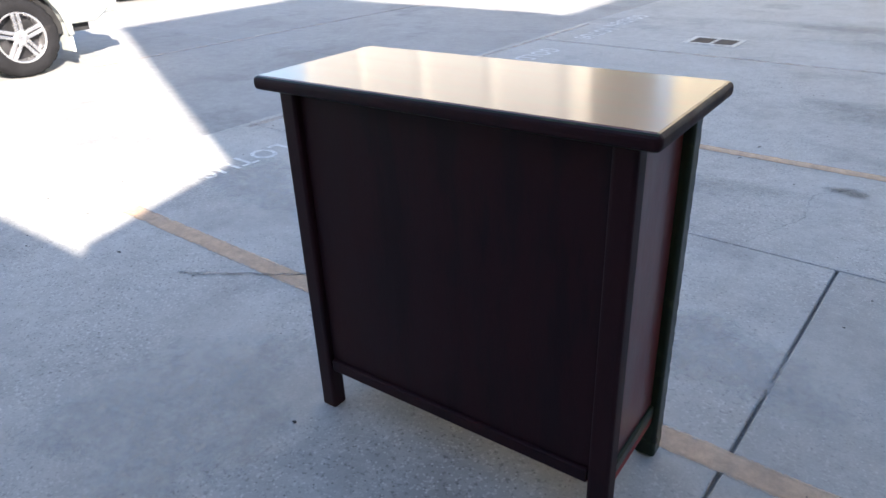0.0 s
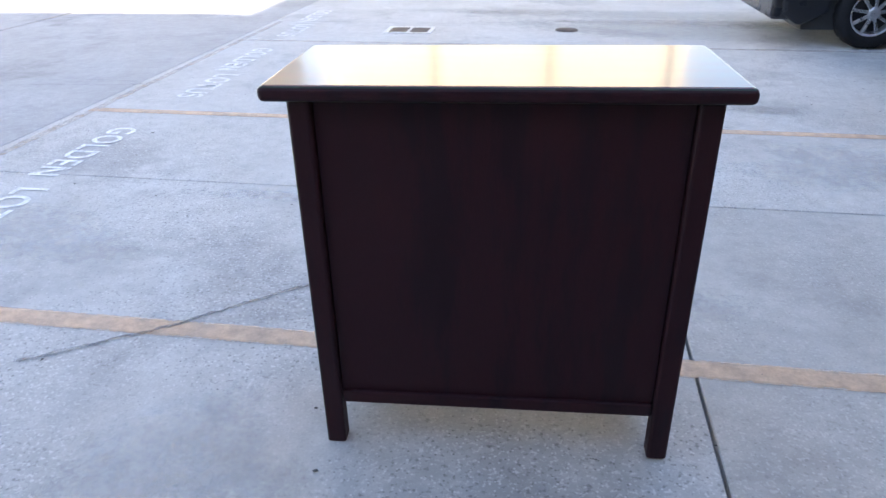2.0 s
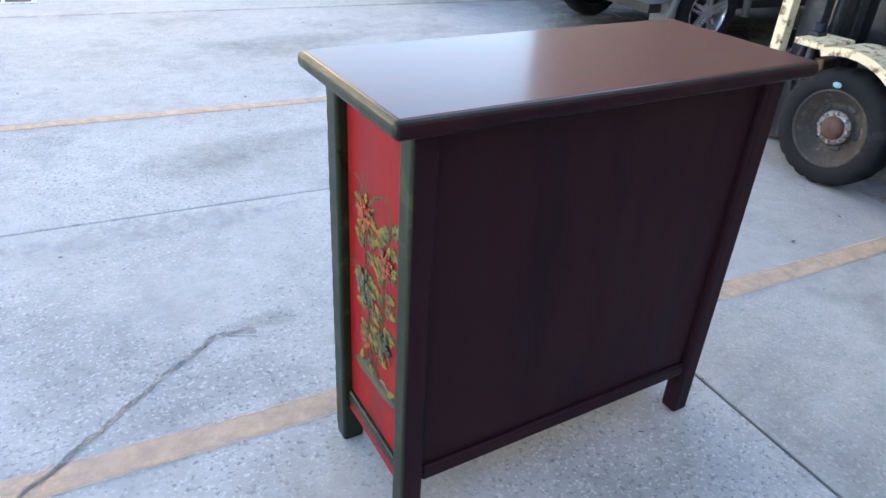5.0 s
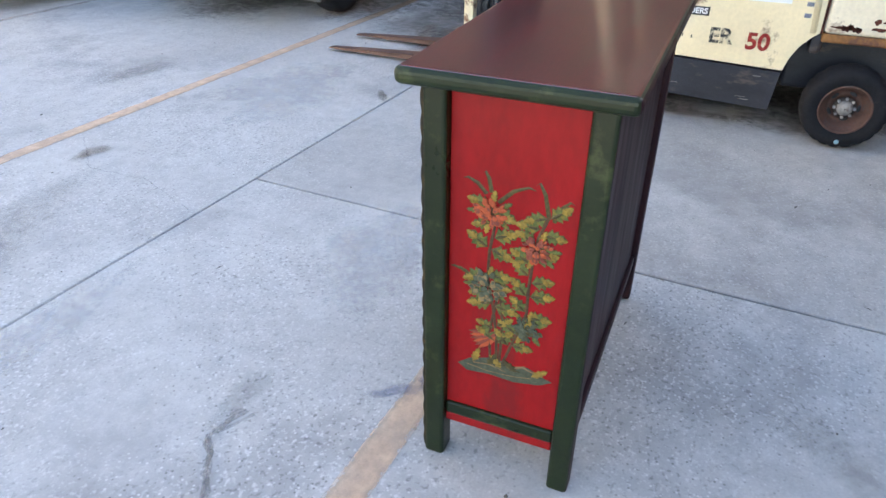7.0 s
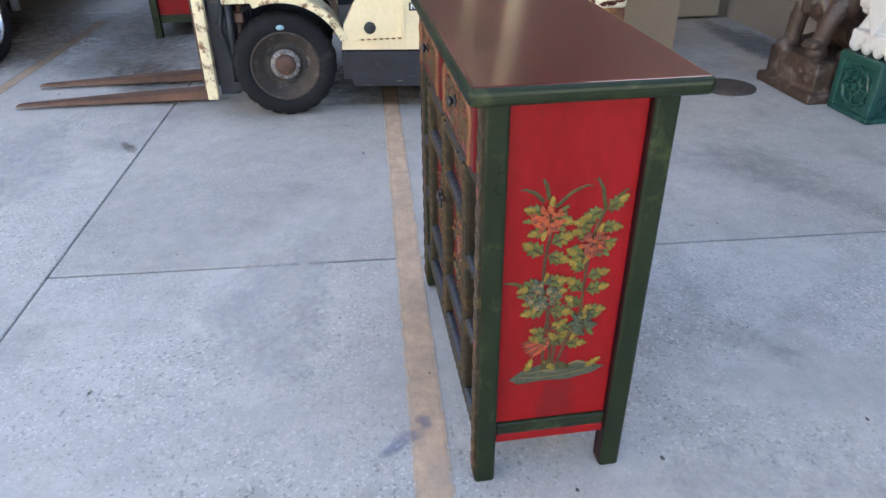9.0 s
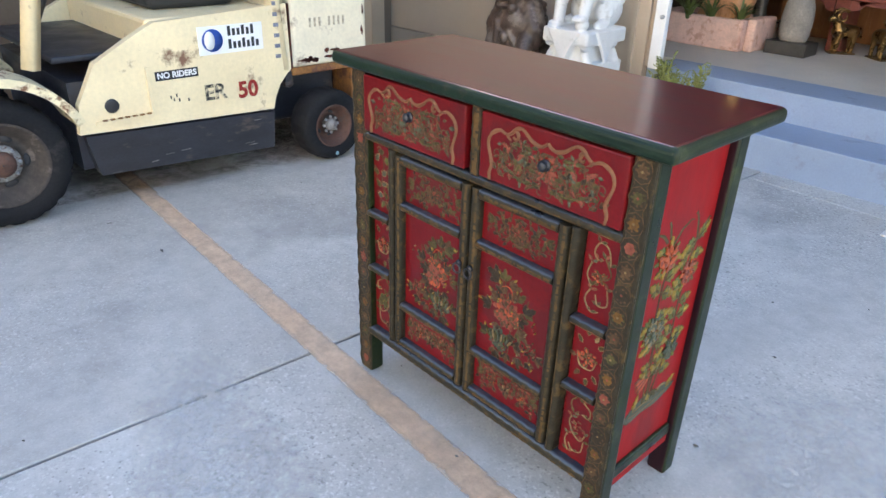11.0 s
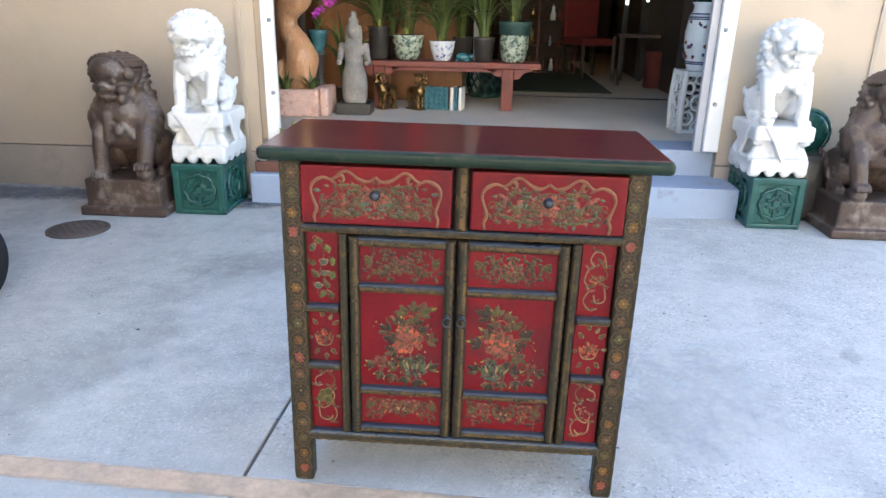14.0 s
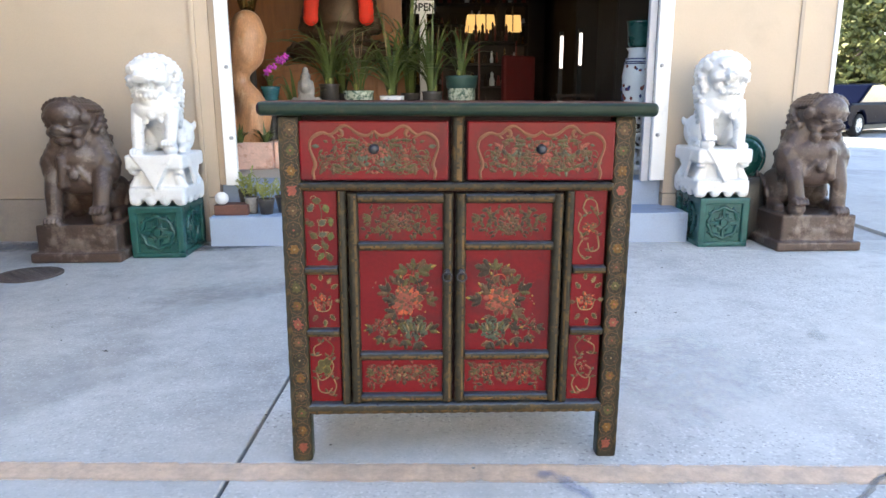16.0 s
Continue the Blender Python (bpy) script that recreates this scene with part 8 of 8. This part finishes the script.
box(bm, X0 + 0.012, X1 - 0.012, -1.18, -0.745, 0.505, 0.552, 0.01)
fpart("lower_counterweight", bm, RUST, label="rusty orange lower casting")
# overhead guard
for x in (X0 + 0.04, X1 - 0.04):
    bm = bmesh.new()
    tube(bm, [(x, -0.70, 0.55), (x, -0.66, 1.1), (x, -0.52, 2.05)], 0.055, 4)
    fpart("guard_post", bm, CREAM_PAINT)
    bm = bmesh.new()
    tube(bm, [(x, 0.55, 0.7), (x, 0.38, 1.5), (x, 0.25, 2.05)], 0.04, 4)
    fpart("guard_post", bm, CREAM_PAINT)
bm = bmesh.new()
for k in range(9):
    box(bm, X0 + 0.05 + k * 0.145, X0 + 0.09 + k * 0.145, -0.6, 0.35, 2.05, 2.09)
box(bm, X0, X1, -0.65, -0.58, 2.04, 2.1)
box(bm, X0, X1, 0.3, 0.37, 2.04, 2.1)
fpart("guard_roof", bm, CREAM_PAINT)
bm = bmesh.new()
tube(bm, [(3.0, 0.4, 0.73), (3.0, 0.2, 1.12)], 0.03, 8)
tube(bm, [(3.0 + 0.17 * math.cos(k * math.pi / 10), 0.19 + 0.08 * math.sin(k * math.pi / 10), 1.12 + 0.14 * math.sin(k * math.pi / 10)) for k in range(21)], 0.014, 6)
fpart("steering_wheel", bm, BLACK)
# mast, carriage and forks
for x in (2.53, 2.72, 2.84, 3.18, 3.30, 3.49):
    bm = bmesh.new()
    box(bm, x - 0.035, x + 0.035, 1.03, 1.145, 0.12, 2.1, 0.006)
    fpart("mast_rail", bm, TRUCK_DARK)
bm = bmesh.new()
for z in (0.35, 0.9, 1.6):
    box(bm, 2.7, 3.32, 1.1, 1.16, z, z + 0.08)
tube(bm, [(3.0, 1.1, 0.2), (3.0, 1.1, 1.9)], 0.045, 10)
fpart("mast_crossbars", bm, TRUCK_DARK)
bm = bmesh.new()
for z in (0.22, 0.58):
    box(bm, 2.5, 3.52, 1.19, 1.235, z, z + 0.1, 0.006)
for x in (2.62, 3.40):
    box(bm, x - 0.03, x + 0.03, 1.12, 1.2, 0.15, 0.72)
    tube(bm, [(x, 1.0, 0.3), (x, 1.2, 0.3)], 0.05, 10)
tube(bm, [(2.56, 0.9, 0.62), (2.58, 1.1, 0.5), (2.55, 1.16, 0.28), (2.6, 1.1, 0.15)], 0.02, 6)
fpart("carriage", bm, TRUCK_DARK, label="greasy dark carriage")
for x in (2.44, 3.5):
    bm = bmesh.new()
    box(bm, x - 0.04, x + 0.025, 1.15, 1.21, 0.12, 1.3, 0.006)
    g = fpart("load_backrest", bm, RUSTY_CREAM, label="chipped cream upright of the load backrest")
for x in (2.80, 3.22):
    bm = bmesh.new()
    s = [(1.245, 0.62), (1.285, 0.62), (1.285, 0.075), (1.75, 0.058), (2.38, 0.034), (2.42, 0.028), (2.42, 0.02), (1.285, 0.02), (1.245, 0.03)]
    bm = side_plate(s, x - 0.055, x + 0.055)
    for v in bm.verts:
        if v.co.y > 2.2:
            v.co.x = x + (v.co.x - x) * 0.45
    fpart("fork_tine", bm, FORK, label="rusty steel fork")
# decals on the side: words that can be read, plain bars and shapes for the rest
SIDE = Matrix.Translation((X0 - 0.004, 0, 0)) @ Matrix.Rotation(radians(-90), 4, "Z") @ Matrix.Rotation(radians(90), 4, "X")


def decal(text, size, mat, y, z):
    words_on(text, size, mat, fork, Matrix.Translation((0, y, z)) @ SIDE, "decal_lettering")


def plate(y0, y1, z0, z1, mat, name="decal", lift=0.003, x=None):
    bm = bmesh.new()
    xx = X0 if x is None else x
    box(bm, xx - lift, xx - 0.0008, y0, y1, z0, z1)
    return fpart(name, bm, mat)


plate(-0.19, 0.03, 0.585, 0.63, BLACK)
decal("NO RIDERS", 0.040, WHITE_PAINT, -0.08, 0.607)
decal("ER", 0.108, WORN_BLACK, -0.268, 0.487)
decal("50", 0.118, RED_STENCIL, -0.455, 0.475)
for k, (y, z) in enumerate(((-0.03, 0.49), (-0.045, 0.475), (-0.06, 0.495), (-0.072, 0.47), (-0.12, 0.465))):
    plate(y - 0.006, y, z, z + 0.016, BLACK)
plate(-0.57, -0.21, 0.68, 0.82, WHITE_PAINT)
bm = bmesh.new()
lathe(bm, [(0.056, 0), (0.056, 0.004), (0.002, 0.005)], 24, pose(X0 - 0.004, -0.285, 0.75, 0, -90, 0))
fpart("decal", bm, EMBLEM_BLUE, label="round blue emblem")
bm = bmesh.new()
lathe(bm, [(0.046, 0), (0.046, 0.002), (0.002, 0.003)], 24, pose(X0 - 0.0085, -0.268, 0.75, 0, -90, 0) @ Matrix.Diagonal((1, 0.6, 1, 1)))
fpart("decal", bm, WHITE_PAINT, label="white crescent in the emblem")
for n, z in ((6, 0.765), (7, 0.70)):
    for k in range(n):
        plate(-0.372 - 0.026 * k - 0.016, -0.372 - 0.026 * k, z, z + (0.048 if k in (0, 3, 5) else 0.034), BLACK, lift=0.005)
for k in range(8):
    plate(-0.672, -0.640, 0.62 + 0.055 * k, 0.640 + 0.055 * k, DIM_BLUE_STENCIL)
for k in range(8):
    if k != 3:
        plate(-0.86 - 0.032 * k - 0.013, -0.86 - 0.032 * k, 0.765, 0.815, WORN_STENCIL, x=X0 - 0.005)

bm = bmesh.new()
lathe(bm, [(0.012, 0), (0.012, 0.002), (0.002, 0.003)], 14, pose(X0 - 0.1085, -0.94, 0.041, 0, -90, 0))
fpart("tyre_mark", bm, PALE_CYAN, label="white mark on the tyre")
# rust where the paint has flaked off the counterweight's edges
rnd = random.Random(17)
for n, y0, y1, z0, z1 in ((11, -1.24, -0.77, 0.57, 0.6), (4, -1.235, -1.2, 0.62, 1.0), (3, -1.1, -0.95, 0.60, 0.63), (2, -1.0, -0.86, 0.98, 1.0)):
    for k in range(n):
        bm = bmesh.new()
        y, z = rnd.uniform(y0, y1), rnd.uniform(z0, z1)
        w, h = (rnd.uniform(0.015, 0.05), rnd.uniform(0.008, 0.022)) if n != 4 else (rnd.uniform(0.006, 0.014), rnd.uniform(0.02, 0.05))
        ring = [(y + w * q * math.cos(t), z + h * q * math.sin(t)) for t, q in [(i * math.pi / 7, rnd.uniform(0.45, 1.0)) for i in range(14)]]
        low, top = [bm.verts.new((X0 - 0.004, u, v)) for u, v in ring], [bm.verts.new((X0 - 0.0065, u, v)) for u, v in ring]
        bm.faces.new(top)
        for i in range(14):
            bm.faces.new((low[i], low[(i + 1) % 14], top[(i + 1) % 14], top[i]))
        bmesh.ops.recalc_face_normals(bm, faces=bm.faces[:])
        fpart("rust_patch", bm, RUST_FLAKE, label="dark red rust patch")
bm = bmesh.new()
box(bm, X0 - 0.002, X0 + 0.05, -0.742, -0.735, 0.55, 0.9)
fpart("seam", bm, RUST_FLAKE, label="rusty seam beside the counterweight")
# pale scratches on the skirt
for k in range(7):
    y, z = rnd.uniform(-0.55, 0.3), rnd.uniform(0.17, 0.32)
    bm = bmesh.new()
    box(bm, X0 - 0.0115, X0 - 0.0098, y, y + rnd.uniform(0.02, 0.09), z, z + rnd.uniform(0.001, 0.003))
    fpart("scratch", bm, HUB, label="pale scratch in the dark paint")
# dark hole and dirt in the step pocket
bm = bmesh.new()
ball(bm, (X0 - 0.003, 0.255, 0.50), (0.006, 0.035, 0.035))
fpart("body_hole", bm, BLACK, label="dark hole in the body panel")
bm = bmesh.new()
for k in range(7):
    box(bm, X0 - 0.02, X0 - 0.004, 0.08 + 0.035 * k, 0.10 + 0.035 * k, 0.436, 0.441)
fpart("tread_plate", bm, RUST, label="rusty tread in the step pocket")
# hydraulic rams, hoses, links and brackets before the wheel
for k, (x, y, z0, z1, r) in enumerate(((2.50, 1.03, 0.14, 0.75, 0.028), (2.56, 0.99, 0.2, 0.62, 0.02), (2.64, 1.04, 0.12, 1.2, 0.03))):
    bm = bmesh.new()
    tube(bm, [(x, y, z0), (x + 0.01, y + 0.01, (z0 + z1) / 2), (x, y, z1)], r, 10)
    box(bm, x - 0.035, x + 0.035, y - 0.035, y + 0.035, z0, z0 + 0.06, 0.01)
    box(bm, x - 0.04, x + 0.04, y - 0.03, y + 0.03, z1 - 0.1, z1 - 0.04, 0.01)
    fpart("hydraulic_ram", bm, FORK if k == 1 else TRUCK_DARK, label="greasy rusty hydraulic ram")
for k in range(4):
    bm = bmesh.new()
    tube(bm, [(2.49, 1.06, 0.68 - 0.03 * k), (2.47, 1.09 + 0.01 * k, 0.5), (2.50, 1.05, 0.3 + 0.03 * k), (2.54, 1.0, 0.22)], 0.011, 6)
    fpart("hose", bm, BLACK, label="black hydraulic hose")

# ---- things by the annex wall ----
carton = thing("cardboard_box", "tall plain brown cardboard box on the concrete", "box", m=pose(3.5, -1.93, 0, 0, 0, -8))
bm = bmesh.new()
box(bm, 0, 0.5, -0.22, 0.22, 0.0, 1.25, 0.006)
part("body", bm, CARDBOARD, carton)
for y0, y1, t in ((-0.222, -0.003, 2), (0.003, 0.222, -2)):
    bm = bmesh.new()
    box(bm, -0.002, 0.502, y0, y1, 1.2505, 1.255)
    ob = part("flap", bm, CARDBOARD, carton)
bm = bmesh.new()
box(bm, -0.003, 0.503, -0.025, 0.025, 1.2555, 1.2563)
box(bm, -0.0035, -0.0005, -0.025, 0.025, 1.12, 1.2555)
part("tape", bm, TAN_DOOR, carton, "strip of tan parcel tape")
dr = thing("tan_door", "closed tan panelled door in the annex wall", "door", m=pose(4.45, -2.5, 0))
dr["kind"] = "structure"
bm = bmesh.new()
box(bm, -0.05, 0.0, -0.5, 0.45, 0.03, 2.1, 0.006)
part("leaf", bm, TAN_DOOR, dr)
for z0, z1 in ((0.18, 0.85), (1.0, 1.95)):
    bm = bmesh.new()
    box(bm, -0.068, -0.048, -0.36, 0.31, z0, z1, 0.008)
    part("panel", bm, TAN_DOOR, dr)
bm = bmesh.new()
ball(bm, (-0.09, -0.42, 1.0), 0.03)
part("door_handle", bm, STEEL, dr)

# ---- a second, smaller red and green cabinet beyond the forklift ----
rc = thing("small_cabinet", "small red cabinet with dark green frame beyond the forklift", "cabinet", m=pose(4.55, 1.95, 0, 0, 0, 0))
bm = bmesh.new()
box(bm, 0.05, 0.95, -0.45, -0.05, 0.16, 0.88, 0.005)
part("body", bm, RED, rc)
for x in (0.03, 0.97):
    for y in (-0.03, -0.47):
        bm = bmesh.new()
        box(bm, x - 0.03, x + 0.03, y - 0.03, y + 0.03, 0.0, 0.9, 0.006)
        part("leg", bm, GREEN, rc)
bm = bmesh.new()
box(bm, -0.03, 1.03, -0.53, 0.03, 0.9, 0.94, 0.01)
part("top", bm, GREEN, rc)
for y in (-0.03, -0.47):
    bm = bmesh.new()
    box(bm, 0.06, 0.94, y - 0.015, y + 0.015, 0.12, 0.18, 0.005)
    part("rail", bm, GREEN, rc)
for x in (0.03, 0.97):
    bm = bmesh.new()
    box(bm, x - 0.015, x + 0.015, -0.44, -0.06, 0.12, 0.18, 0.005)
    part("rail", bm, GREEN, rc)

# ---- trees beyond the shop corner ----
def tree(x, y, h, seed):
    r = random.Random(seed)
    t = thing("tree", "dense green tree in full sun beyond the lane", "tree", "trees beyond the shop", pose(x, y, 0))
    bm = bmesh.new()
    tube(bm, [(0, 0, 0), (0.1, 0, h * 0.3), (0.0, 0.1, h * 0.6), (0.1, 0, h * 0.8)], [0.22, 0.17, 0.11, 0.04], 8)
    for k in range(7):
        a = k * 0.9
        z = h * (0.15 + 0.09 * k)
        tube(bm, [(0.05, 0, z), (0.6 * math.cos(a), 0.6 * math.sin(a), z + 0.4), (1.3 * math.cos(a), 1.3 * math.sin(a), z + 0.9)], [0.07, 0.045, 0.015], 6)
    part("trunk", bm, BARK, t)
    verts, faces = [], []
    for _ in range(330):
        a, q, z = r.uniform(0, 6.28), r.random() ** 0.5, r.random()
        rad = (1.9 + 0.5 * math.sin(3 * a + seed)) * (0.55 + 0.6 * math.sin(math.pi * min(1, z * 0.9 + 0.1)))
        c = Vector((rad * q * math.cos(a), rad * q * math.sin(a), h * (0.04 + 0.94 * z)))
        for _ in range(34):
            p = c + Vector((r.gauss(0, 0.17), r.gauss(0, 0.17), r.gauss(0, 0.15)))
            u = Vector((r.uniform(-1, 1), r.uniform(-1, 1), r.uniform(-1, 1))).normalized()
            w = u.cross(Vector((r.uniform(-1, 1), r.uniform(-1, 1), r.uniform(-1, 1)))).normalized()
            l = r.uniform(0.08, 0.14)
            n = len(verts)
            verts += [p - u * l, p + w * l * 0.5, p + u * l, p - w * l * 0.5]
            faces.append((n, n + 1, n + 2, n + 3))
    me = bpy.data.meshes.new("crown")
    me.from_pydata([tuple(v) for v in verts], [], faces)
    me.materials.append(FOLIAGE)
    ob = new("crown", me)
    ob.parent = t


tree(-13.2, -20.5, 4.6, 1)
tree(-16.0, -21.5, 5.2, 2)
tree(-18.8, -20.5, 4.4, 3)
tree(-10.6, -23.0, 4.8, 4)
